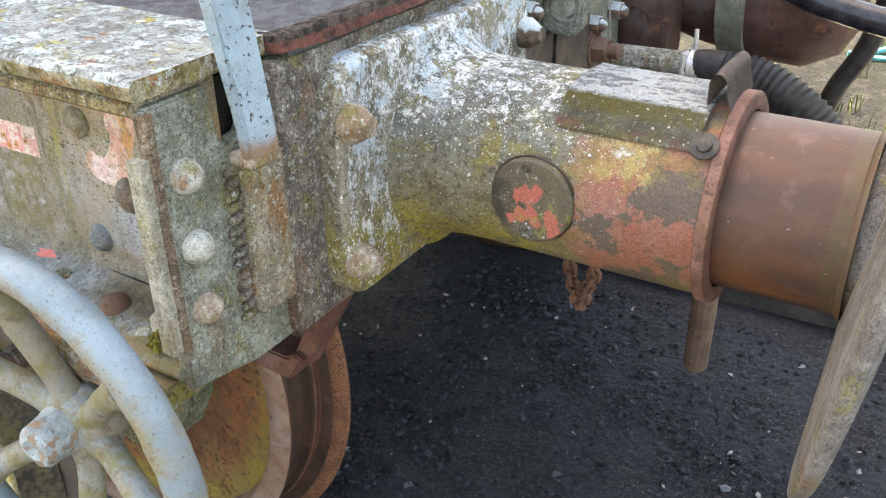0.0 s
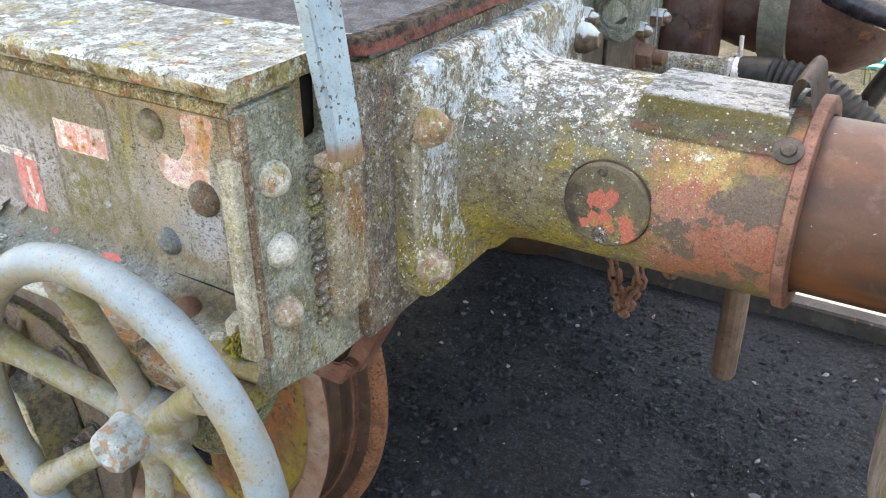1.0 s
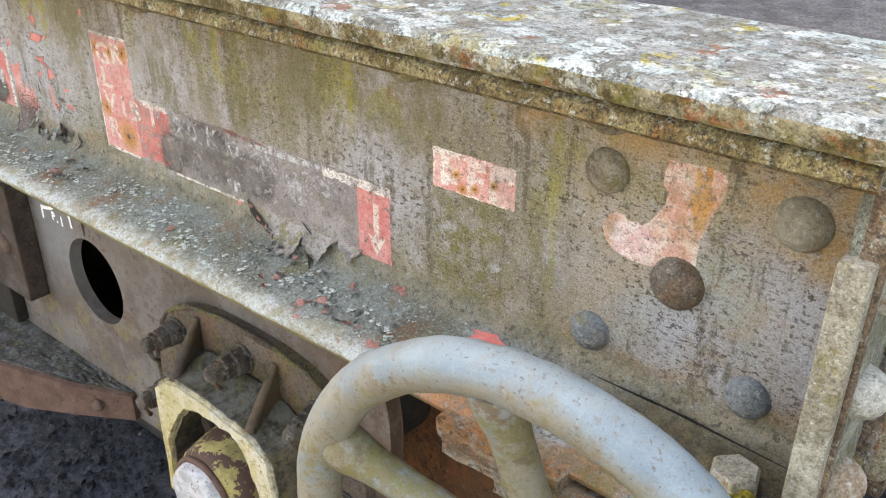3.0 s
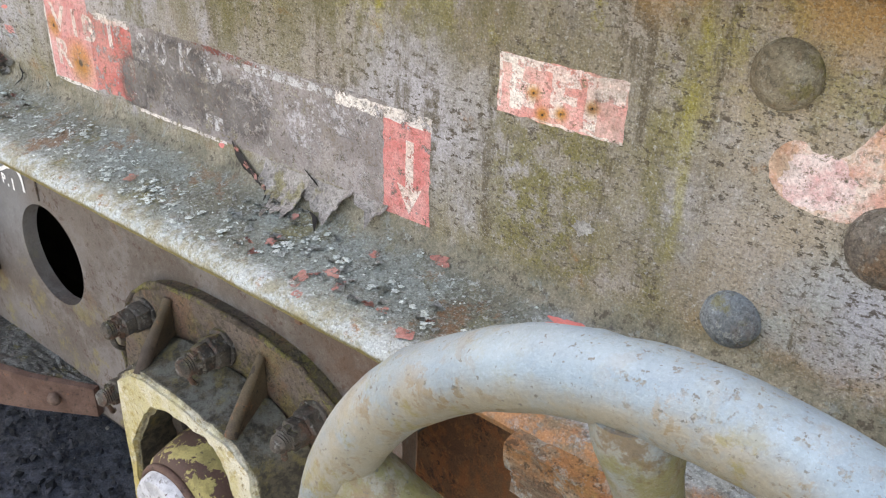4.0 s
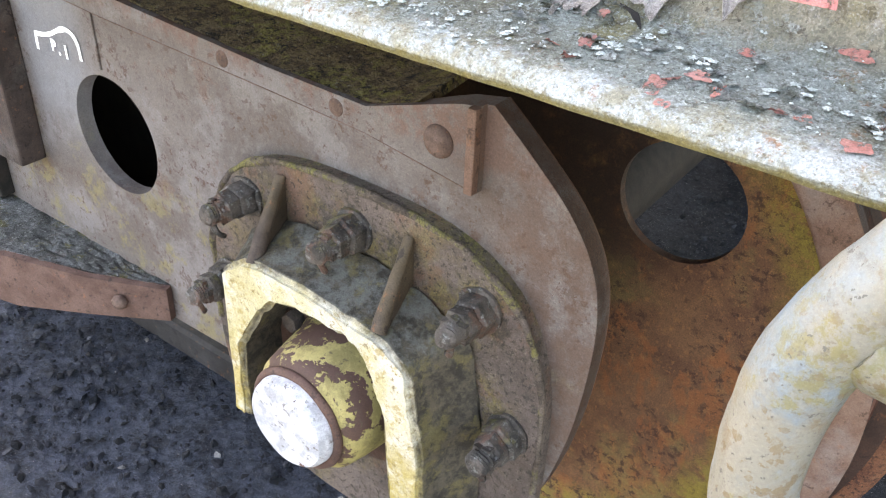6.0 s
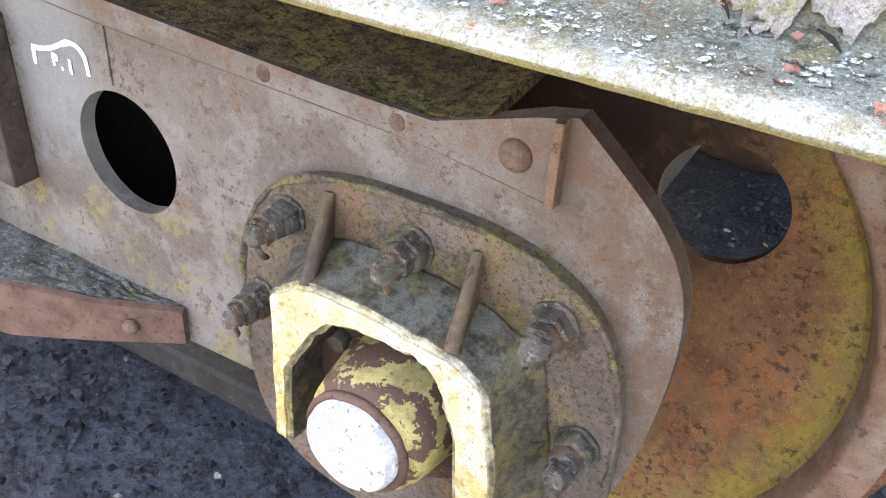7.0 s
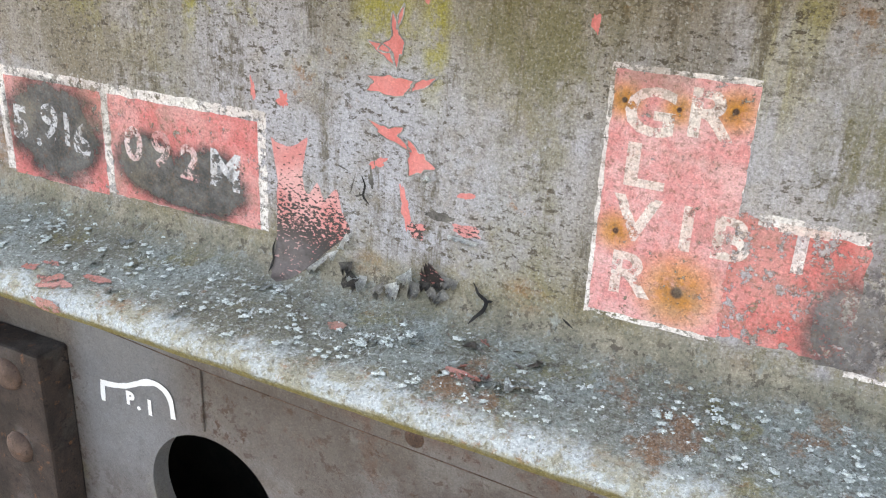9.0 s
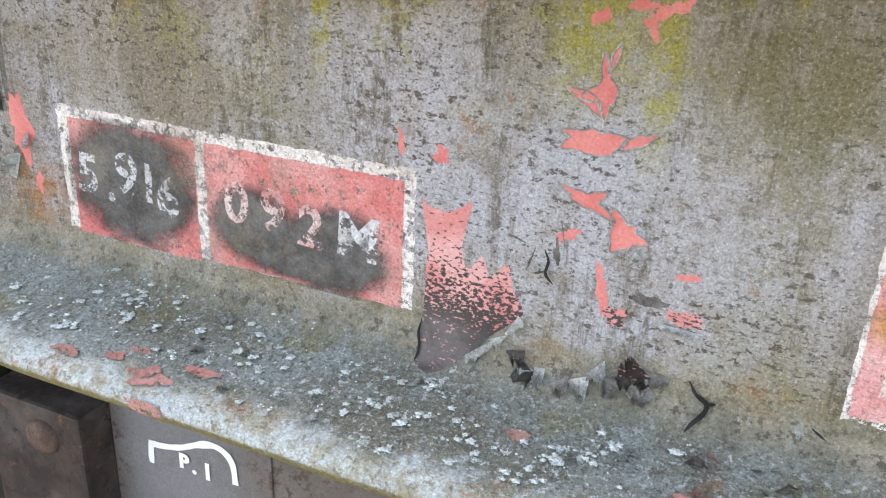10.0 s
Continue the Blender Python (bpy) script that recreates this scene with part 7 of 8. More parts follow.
# framed sign with two blackened fields
sign = patch("framed_sign", -1.354, -1.108, 1.152, 1.233, WHITESIGN, wagon, 0, 0.0014, "red sign with white border and black smudges")
patch("red_field", -1.346, -1.250, 1.150, 1.226, PINKRED, sign, 1)
patch("red_field", -1.243, -1.1145, 1.152, 1.226, PINKRED, sign, 1)
patch("smudge", -1.350, -1.2505, 1.150, 1.230, SOOT, sign, 2, label="black smudge over the figures")
patch("smudge", -1.2435, -1.112, 1.150, 1.228, SOOT, sign, 2)
for ch, x, z, s in (("5", -1.334, 1.190, 0.036), (".", -1.316, 1.188, 0.036), ("9", -1.303, 1.195, 0.036), ("1", -1.286, 1.192, 0.034), ("6", -1.272, 1.186, 0.036),
                    ("0", -1.222, 1.192, 0.034), ("9", -1.197, 1.192, 0.036), ("2", -1.172, 1.187, 0.034), ("M", -1.142, 1.187, 0.036)):
    letter(ch, x, z, s, CHALK if x < -1.25 or x > -1.15 else CHALKPINK, sign, 3, lean=4, bold=0.0009)

# stepped red sign with letters
sign = patch("stepped_sign", -0.8895, -0.816, 1.1515, 1.2925, WHITESIGN, wagon, 0, 0.0012, "stepped red sign with white letters and rust stains")
patch("red_field", -0.887, -0.816, 1.1545, 1.2895, STAINRED, sign, 1)
patch("red_field", -0.8165, -0.753, 1.1565, 1.2255, REDGREY, sign, 1, 0.003)
patch("border", -0.806, -0.755, 1.2215, 1.228, WHITESIGN, sign, 2, 0.0016)
for ch, x, z, s in (("G", -0.867, 1.2685, 0.034), ("R", -0.838, 1.2715, 0.034), ("L", -0.867, 1.240, 0.032), ("V", -0.867, 1.2105, 0.034), ("I", -0.840, 1.2105, 0.034),
                    ("B", -0.818, 1.2095, 0.032), ("T", -0.784, 1.211, 0.034), ("R", -0.867, 1.1785, 0.034)):
    letter(ch, x, z, s, LETTERWHITE, sign, 3, bold=0.0009, wide=1.45 if ch == "L" else 1.12)

# long dark sign with a red end and an arrow
sign = patch("dark_sign", -0.752, -0.462, 1.153, 1.228, GREYSIGN, wagon, 0, 0.002, "dark grey sign with worn chalk writing and a white arrow")
patch("red_field", -0.4655, -0.4245, 1.146, 1.218, PINKRED, sign, 1, 0.002)
patch("border", -0.62, -0.50, 1.2185, 1.2255, CHALKDIM, sign, 2, 0.002)
patch("border", -0.51, -0.4235, 1.2165, 1.2255, WHITESIGN, sign, 2, 0.002)
patch("border", -0.752, -0.635, 1.1505, 1.1535, WHITESIGN, sign, 2, 0.001)
patch("arrow_stem", -0.4455, -0.4385, 1.172, 1.206, LETTERWHITE, sign, 2, 0.0006)
b = bmesh.new()
ay = paint_y(3)
b.faces.new([b.verts.new((x, ay, z)) for x, z in ((-0.453, 1.174), (-0.442, 1.153), (-0.431, 1.174), (-0.4385, 1.172), (-0.4455, 1.172))])
part("arrow_head", b, LETTERWHITE, sign)
for ch, x, z in (("2", -0.737, 1.209), ("0", -0.712, 1.210), ("K", -0.678, 1.211)):
    letter(ch, x, z, 0.032, CHALKDIM, sign, 2, lean=3, bold=0.0005)
for x, w in ((-0.655, 0.008), (-0.643, 0.011)):
    patch("bar", x - w / 2, x + w / 2, 1.160, 1.172, CHALK, sign, 2, 0.001)
for x, z, w, h, s in ((-0.60, 1.200, 0.05, 0.04, 2), (-0.545, 1.196, 0.04, 0.05, 4), (-0.505, 1.205, 0.05, 0.022, 6)):
    blot("chalk_smear", x, z, w, h, worn_sign("thin_chalk_smear", (0.34, 0.33, 0.34), (0.46, 0.44, 0.46), 0.47, ovals=((-0.60, 1.2, 0.028, 0.02), (-0.545, 1.196, 0.02, 0.026), (-0.505, 1.205, 0.03, 0.012))) if s == 2 else bpy.data.materials["thin_chalk_smear"], sign, 1, 0, 0.4, s)
DARKWEAR = worn_sign("black_worn_sign_paint", (0.095, 0.088, 0.087), (0.18, 0.168, 0.165), 0.525, ovals=((-0.69, 1.192, 0.062, 0.034), (-0.755, 1.175, 0.022, 0.028), (-0.63, 1.185, 0.05, 0.025)), soft=0.45)
patch("dark_wear", -0.785, -0.57, 1.1535, 1.2275, DARKWEAR, sign, 1, 0.001, "blackened worn paint")
for x, z, w, h in ((-0.651, 1.2085, 0.007, 0.020), (-0.643, 1.2155, 0.013, 0.005), (-0.6435, 1.2025, 0.014, 0.006), (-0.637, 1.209, 0.006, 0.014)):
    blot("bar", x, z, w, h, CHALKDIM, sign, 2, 0.2, 0.3, 31)
blot("worn_fringe", -0.628, 1.2255, 0.062, 0.006, worn_sign("dark_red_fringe", (0.17, 0.05, 0.042), (0.27, 0.11, 0.095), 0.50, bald=0.2), sign, 3, -0.03, 0.5, 41, "dark red fringe of old paint")
blot("worn_spot", -0.512, 1.176, 0.024, 0.036, GREYSIGN, sign, 1, 0.4, 0.25, 7)

# small red sign with white figures worn past reading
sign = patch("small_sign", -0.3745, -0.291, 1.2445, 1.2795, SALMON, wagon, 0, 0.0012, "small faded red sign with illegible white bars")
FIGURE = worn_sign("worn_white_figures", (0.68, 0.50, 0.46), (0.78, 0.71, 0.66), 0.545, spots=((-0.350, 1.2605, 0.9), (-0.343, 1.249, 0.9), (-0.331, 1.2525, 0.8), (-0.3115, 1.2605, 0.8)), spot_r=0.0085, bald=0.35)
for u0, u1, v0, v1 in ((0.0, 1.0, 0.86, 1.0), (0.0, 0.03, 0.1, 1.0), (0.3, 1.0, 0.0, 0.05), (0.10, 0.20, 0.12, 0.86), (0.20, 0.31, 0.20, 0.62), (0.43, 0.53, 0.14, 0.86),
                       (0.53, 0.66, 0.70, 0.86), (0.53, 0.64, 0.42, 0.56), (0.70, 0.79, 0.08, 0.86), (0.79, 0.99, 0.60, 0.86)):
    patch("bar", -0.3745 + 0.0835 * u0, -0.3745 + 0.0835 * u1, 1.2445 + 0.035 * v0, 1.2445 + 0.035 * v1, FIGURE, sign, 1, 0.0016, step=0.002)

# hooked orange sign among the rivets
sign_bm = bmesh.new()
hook = [(-0.1684, 1.321), (-0.1285, 1.320), (-0.1316, 1.292), (-0.138, 1.269), (-0.1400, 1.235), (-0.149, 1.243), (-0.165, 1.2415),
        (-0.1730, 1.238), (-0.1940, 1.239), (-0.2084, 1.246), (-0.2125, 1.258), (-0.2075, 1.2685), (-0.1993, 1.272), (-0.1913, 1.268),
        (-0.1796, 1.2695), (-0.1711, 1.281), (-0.1657, 1.2935), (-0.170, 1.305)]
hook = [(p.x, p.z) for p in curve_pts([(x, 0, z) for x, z in (*hook, hook[0])], 5)][:-1]
hy_ = paint_y(0)
fill(sign_bm, [sign_bm.verts.new((x + 0.0012 * noise.noise(Vector((x * 200, 0, z * 200))), hy_, z + 0.0012 * noise.noise(Vector((x * 200, 5, z * 200))))) for x, z in hook])
sign = part("hooked_sign", sign_bm, ORANGE, wagon, "hooked orange-red sign worn to pale paint")
blot("worn_white", -0.189, 1.254, 0.040, 0.026, WORNPINK, sign, 1, 0.1, 0.25, 3, "pale pink worn paint")
blot("rust_run", -0.140, 1.300, 0.016, 0.044, RUSTRUN, sign, 1, 0.0, 0.35, 5, "orange rust stain")

# chalk mark on the bogie plate
MARK = plain("white_crayon", (0.80, 0.81, 0.82), (0.86, 0.87, 0.88), 0.8, grain=0.12)
mark = bmesh.new()


def stroke(bm, pts, w, y):
    p = curve_pts([(x, y, z) for x, z in pts], 5)
    up_, dn_ = [], []
    for i, q in enumerate(p):
        d = (p[min(i + 1, len(p) - 1)] - p[max(i - 1, 0)]).normalized()
        o = Vector((-d.z, 0, d.x)) * w * (0.8 + 0.25 * noise.noise(q * 90))
        up_.append(bm.verts.new(q + o))
        dn_.append(bm.verts.new(q - o))
    for i in range(len(p) - 1):
        bm.faces.new((up_[i], up_[i + 1], dn_[i + 1], dn_[i]))


stroke(mark, [(-1.4655, 0.8165), (-1.4650, 0.829), (-1.4640, 0.8405)], 0.0042, 0.1588)
stroke(mark, [(-1.4665, 0.8405), (-1.448, 0.8425), (-1.427, 0.848), (-1.406, 0.858), (-1.388, 0.8635), (-1.3735, 0.8595), (-1.3655, 0.848), (-1.3635, 0.826)], 0.0044, 0.1586)
mark_ob = part("crayon_mark", mark, MARK, bogie, "white crayon mark with figures")
for ch, x, z, s in (("P", -1.424, 0.832, 0.023), (".", -1.412, 0.830, 0.024), ("1", -1.396, 0.829, 0.026)):
    letter(ch, x, z, s, MARK, mark_ob, y=0.1584, bold=0.0012)

# ---- peeling paint ----
for i, (cx, cz, w, h, turn, spk, mat_) in enumerate((
        (-0.990, 1.325, 0.014, 0.006, 0.5, 0.5, PRIMER), (-1.003, 1.3255, 0.012, 0.004, 0.2, 0.5, PRIMER), (-0.998, 1.317, 0.005, 0.010, 0.3, 0.5, PRIMER),
        (-1.021, 1.319, 0.010, 0.005, 0.6, 0.4, PRIMER), (-1.117, 1.247, 0.004, 0.012, 0.1, 0.5, PRIMER), (-1.094, 1.243, 0.008, 0.009, 0.7, 0.6, PRIMER),
        (-1.006, 1.190, 0.005, 0.026, 0.2, 0.5, PRIMER), (-0.999, 1.176, 0.012, 0.010, 0.2, 0.5, PITTED), (-0.966, 1.205, 0.012, 0.004, 0.15, 0.3, PRIMER),
        (-1.026, 1.214, 0.012, 0.005, 0.6, 0.5, PRIMER), (-1.030, 1.203, 0.004, 0.012, 0.1, 0.5, FLAKEDARK), (-0.965, 1.1835, 0.020, 0.0075, -0.08, 0.25, PITTED),
        (-0.983, 1.189, 0.018, 0.006, -0.1, 0.3, FLAKEDARK), (-1.388, 1.216, 0.020, 0.04, 0.0, 0.5, PRIMER), (-1.395, 1.262, 0.006, 0.05, 0.0, 0.4, FLAKEDARK), (-1.377, 1.178, 0.006, 0.012, 0, 0.4, PRIMER),
        (-0.642, 1.1495, 0.006, 0.006, 0, 0.4, PRIMER),
        (-0.900, 1.31, 0.004, 0.01, 0.2, 0.5, PRIMER), (-0.308, 1.188, 0.013, 0.010, 0, 0.4, FLAKEGREY), (-0.305, 1.128, 0.03, 0.006, 0.05, 0.5, PRIMER))):
    blot("bared_patch", cx, cz, w, h, mat_, sole_bar, 0, turn, spk, i + 11, "patch of red primer where paint peeled off" if mat_ is PRIMER else "dark peeled patch")
for i, (cx, cz, w, h, turn, tips) in enumerate((
        (-1.0145, 1.2865, 0.010, 0.013, 0.1, ((95, 1.9, 30), (190, 1.7, 34), (265, 1.1, 30))), (-1.0235, 1.282, 0.013, 0.006, -0.4, ((175, 0.8, 40), (320, 1.2, 40))), (-1.0125, 1.302, 0.003, 0.010, -0.3, ((90, 0.6, 40), (270, 0.5, 40))),
        (-1.0175, 1.2625, 0.026, 0.012, 0.03, ((150, 0.5, 30), (210, 0.4, 30), (30, 0.3, 25))), (-0.998, 1.2655, 0.013, 0.005, 0.5, ((0, 0.9, 40), (190, 1.0, 40))),
        (-1.0185, 1.2335, 0.019, 0.007, -0.4, ((172, 0.8, 36), (350, 0.9, 36), (75, 1.7, 26))), (-0.9985, 1.2195, 0.013, 0.013, -0.3, ((135, 1.3, 40), (10, 1.0, 38), (255, 0.7, 40))))):
    shard(cx, cz, w, h, turn, tips, sole_bar, i)
# the large pitted patch beside the framed sign
b = bmesh.new()
vs = []
ay = paint_y(0)
side_pts = curve_pts([(-1.104, 0, 1.218), (-1.098, 0, 1.215), (-1.088, 0, 1.214), (-1.076, 0, 1.222), (-1.078, 0, 1.212), (-1.080, 0, 1.196), (-1.077, 0, 1.184), (-1.069, 0, 1.194), (-1.064, 0, 1.183), (-1.055, 0, 1.192), (-1.051, 0, 1.178), (-1.045, 0, 1.166), (-1.058, 0, 1.152), (-1.072, 0, 1.138), (-1.084, 0, 1.128), (-1.100, 0, 1.130), (-1.101, 0, 1.16), (-1.1, 0, 1.19)], 3)
for p in side_pts:
    d = noise.noise_vector(p * 200) * 0.0012
    vs.append(b.verts.new((p.x + d.x, ay + web_y(p.z + d.z), p.z + d.z)))
fill(b, vs)
bmesh.ops.subdivide_edges(b, edges=b.edges[:], cuts=2, use_grid_fill=True)
for v in b.verts:
    v.co.y = ay + web_y(v.co.z)
part("pitted_patch", b, PITTED, sole_bar, "large patch of pitted red primer")


def flake(at, normal, w, h, curl, spin, material, seed):
    """A skin of paint curling off its surface, hinged on one edge."""
    b = bmesh.new()
    n_, u_ = Vector(normal).normalized(), Vector((1, 0, 0))
    v_ = n_.cross(u_)
    u2 = u_ * math.cos(spin) + v_ * math.sin(spin)
    v2 = n_.cross(u2)
    rng_ = random.Random(seed)
    nu, nv = 7, 5
    taper, tips_ = (rng_.uniform(0.1, 0.8), rng_.uniform(0.1, 0.8)), [rng_.random() * 0.8 for _ in range(8)]
    rows_ = []
    for i in range(nv + 1):
        s = i / nv
        ang = curl * s
        along = h * (math.sin(ang) / curl if curl else s)
        lift = h * ((1 - math.cos(ang)) / curl if curl else 0)
        row = []
        for j in range(nu + 1):
            t = (j / nu - 0.5) * w * (1 - taper[j * 2 > nu] * s - 0.12 * rng_.random())
            jag = h * s * (tips_[j] - 0.35)
            row.append(b.verts.new(Vector(at) + u2 * t + v2 * (along + jag) + n_ * (lift + 0.0008)))
        rows_.append(row)
    for p, q in zip(rows_, rows_[1:]):
        for j in range(nu):
            b.faces.new((p[j], p[j + 1], q[j + 1], q[j]))
    bmesh.ops.solidify(b, geom=list(b.faces), thickness=0.0005)
    return part("paint_flake", b, material, sole_bar, "curled flake of old paint")


def ledge_z(y):
    return 1.124 + (y + 0.022) * 0.2321 if y < -0.022 else 1.124 + (y + 0.022) * 0.55


NW, NL = Vector((0, -1, 0)), Vector((0, -0.2, 0.98))
for i, (x, z, w, h, curl, spin, m) in enumerate((
        (-1.068, 1.141, 0.030, 0.008, 2.4, 3.85, FLAKEPALE), (-1.050, 1.159, 0.016, 0.008, 2.2, 4.2, FLAKEPALE), (-1.057, 1.150, 0.012, 0.006, 1.6, 3.6, FLAKEPALE), (-1.046, 1.146, 0.012, 0.008, 1.2, 3.4, FLAKEDARK), (-1.036, 1.138, 0.014, 0.009, 1.0, 2.4, FLAKEDARK),
        (-0.998, 1.1465, 0.010, 0.010, 2.2, 1.7, FLAKEPALE), (-0.984, 1.146, 0.020, 0.012, 0.5, 0.35, PITTED), (-0.966, 1.179, 0.022, 0.004, 1.8, 3.1, FLAKEPALE),
        (-1.022, 1.136, 0.016, 0.008, 1.8, 3.8, FLAKEGREY), (-0.990, 1.212, 0.005, 0.005, 2, 2.5, FLAKEPALE), (-1.012, 1.140, 0.012, 0.007, 1.5, 3.6, FLAKEPALE))):
    flake((x, web_y(z) - 0.001, z), NW, w, h, curl, spin, m, i)
rng = random.Random(33)
for i in range(24):
    if i < 10:
        x, z = rng.uniform(-1.045, -0.972), rng.uniform(1.139, 1.153)
        flake((x, web_y(z) - 0.0012, z), NW, 0.006 + 0.009 * rng.random(), 0.005 + 0.006 * rng.random(), 1.0 + 1.2 * rng.random(), 3.14 + rng.uniform(-1.1, 1.1), rng.choice((FLAKEPALE, FLAKEPALE, FLAKEGREY, FLAKEDARK)), 600 + i)
    else:
        x, y = rng.uniform(-0.98, -0.90), rng.uniform(-0.062, -0.012)
        flake((x, y, ledge_z(y) + 0.0003), NL, 0.006 + 0.010 * rng.random(), 0.003 + 0.005 * rng.random(), 0.6 + 1.1 * rng.random(), rng.uniform(2.0, 4.2), rng.choice((FLAKEGREY, FLAKELEDGE, FLAKEDARK, MOTTLED)), 600 + i)
for i, (x, z, w, h, curl, spin, m) in enumerate(((-1.392, 1.186, 0.022, 0.010, 1.8, 1.2, FLAKEPALE), (-1.398, 1.236, 0.030, 0.008, 1.2, 1.6, FLAKEDARK), (-1.384, 1.206, 0.012, 0.008, 1.5, 4.2, FLAKEPALE))):
    flake((x, web_y(z) - 0.001, z), NW, w, h, curl, spin, m, 650 + i)
rng = random.Random(21)


TORN = lichen_steel("pale_torn_paint", (0.28, 0.255, 0.24), (0.41, 0.38, 0.36), 0.05, 0.15, 0.2, 0.45)


def torn_edge(points, lift, deep):
    """A skin of paint torn along a jagged lower edge and curling away from the web there."""
    b = bmesh.new()
    fine = []
    for (xa, za), (xb, zb) in zip(points, points[1:]):
        n_ = max(2, int(math.hypot(xb - xa, zb - za) / 0.0012))
        fine += [(xa + (xb - xa) * k / n_, za + (zb - za) * k / n_) for k in range(n_)]
    fine.append(points[-1])
    rows_ = []
    for i, (x, z) in enumerate(fine):
        z += 0.0016 * noise.noise(Vector((x * 380, z * 380, 1.0)))
        top = 1.1535 + 0.002 * noise.noise(Vector((x * 60, 4.0, 0)))
        up_ = lift * (0.5 + abs(noise.noise(Vector((x * 90, z * 90, deep * 100))))) * min(1.0, 9 * i / len(fine) + 0.1, 9 * (len(fine) - i) / len(fine) + 0.1)
        row = []
        for j in range(9):
            q = j / 8
            zz = top + (z - top) * q
            row.append(b.verts.new((x + 0.0006 * noise.noise(Vector((x * 200, zz * 200, 9.0))), web_y(zz) + 0.0008 - 0.0022 * min(1.0, q / 0.25) - deep * max(0.0, q - 0.3) - up_ * max(0.0, (q - 0.45) / 0.55) ** 2, zz)))
        rows_.append(row)
    for p, q in zip(rows_, rows_[1:]):
        for j in range(8):
            b.faces.new((p[j], p[j + 1], q[j + 1], q[j]))
    bmesh.ops.recalc_face_normals(b, faces=b.faces)
    bmesh.ops.solidify(b, geom=list(b.faces), thickness=0.0005)
    return part("paint_skin", b, TORN, sole_bar, "torn skin of paint lifting off the web", True)


torn_edge([(-0.588, 1.149), (-0.582, 1.140), (-0.577, 1.137), (-0.573, 1.131), (-0.569, 1.134), (-0.566, 1.1255), (-0.5635, 1.1215), (-0.561, 1.1275), (-0.556, 1.125), (-0.551, 1.1285), (-0.546, 1.1245), (-0.542, 1.131), (-0.540, 1.139), (-0.536, 1.147)], 0.0065, 0.0015)
torn_edge([(-0.538, 1.148), (-0.533, 1.139), (-0.527, 1.1385), (-0.522, 1.134), (-0.517, 1.135), (-0.513, 1.130), (-0.5095, 1.128), (-0.507, 1.137), (-0.503, 1.1395), (-0.501, 1.146), (-0.495, 1.151)], 0.0075, 0.0015)
torn_edge([(-0.492, 1.152), (-0.486, 1.1475), (-0.480, 1.1485), (-0.476, 1.143), (-0.474, 1.135), (-0.4715, 1.140), (-0.468, 1.1455), (-0.461, 1.150)], 0.006, 0.001)
for i, (x, z, w, h, turn) in enumerate(((-1.101, 1.136, 0.0012, 0.015, 0.0), (-1.043, 1.198, 0.0011, 0.012, -0.3), (-1.037, 1.192, 0.007, 0.001, 0.4), (-1.028, 1.215, 0.0008, 0.009, 0.2), (-1.05, 1.207, 0.008, 0.0009, -0.3))):
    blot("crack", x, z, w, h, FLAKEDARK, sole_bar, 0, turn, 0.6, 400 + i, "dark crack in the paint")


def crack(points, width):
    """A thin branching split in the paint, tapering to both ends."""
    b = bmesh.new()
    p = curve_pts([(x, 0, z) for x, z in points], 5)
    rows_ = []
    for i, q in enumerate(p):
        d = (p[min(i + 1, len(p) - 1)] - p[max(i - 1, 0)]).normalized()
        o = Vector((-d.z, 0, d.x)) * width * (0.15 + math.sin(math.pi * (i + 0.5) / len(p))) * (0.7 + 0.6 * abs(noise.noise(q * 170)))
        rows_.append([b.verts.new((v.x, web_y(v.z) - 0.0016, v.z)) for v in (q + o, q - o)])
    for u_, v_ in zip(rows_, rows_[1:]):
        b.faces.new((u_[0], v_[0], v_[1], u_[1]))
    return part("crack", b, CRACKBLACK, sole_bar, "dark crack in the paint")


CRACKBLACK = plain("dark_gap", (0.006, 0.0055, 0.0055), (0.02, 0.018, 0.017), 0.9)
for pts_, w in (([(-0.9575, 1.1525), (-0.9535, 1.147), (-0.9475, 1.1435), (-0.9485, 1.138), (-0.9525, 1.1335), (-0.955, 1.130)], 0.0014), ([(-0.9475, 1.1435), (-0.9435, 1.1445)], 0.0008),
                ([(-1.101, 1.150), (-1.1015, 1.142), (-1.0995, 1.134), (-1.1, 1.129)], 0.0010), ([(-1.036, 1.205), (-1.0335, 1.199), (-1.0345, 1.192), (-1.030, 1.187)], 0.0009),
                ([(-0.544, 1.1575), (-0.536, 1.152), (-0.528, 1.1475)], 0.0010), ([(-0.627, 1.157), (-0.622, 1.1505), (-0.612, 1.144), (-0.600, 1.139), (-0.586, 1.1335)], 0.0034), ([(-0.586, 1.136), (-0.580, 1.132), (-0.574, 1.127)], 0.0012), ([(-0.568, 1.124), (-0.558, 1.1215), (-0.548, 1.1185)], 0.0010), ([(-0.532, 1.131), (-0.520, 1.128), (-0.512, 1.1245)], 0.0010), ([(-0.90, 1.145), (-0.893, 1.141)], 0.0006), ([(-0.205, 1.1335), (-0.168, 1.1330), (-0.131, 1.1325), (-0.096, 1.131), (-0.046, 1.129)], 0.0008)):
    crack(pts_, w)
for i, (x, z, w, h, turn) in enumerate(((-0.6215, 1.1515, 0.0055, 0.004, -0.8), (-0.607, 1.1425, 0.007, 0.003, -0.5), (-0.598, 1.1385, 0.009, 0.003, -0.4), (-0.5815, 1.1355, 0.007, 0.006, 0.3))):
    blot("bared_patch", x, z, w, h, MOTTLED, sole_bar, 0, turn, 0.6, 700 + i, "red primer inside the split", y=-0.0022)
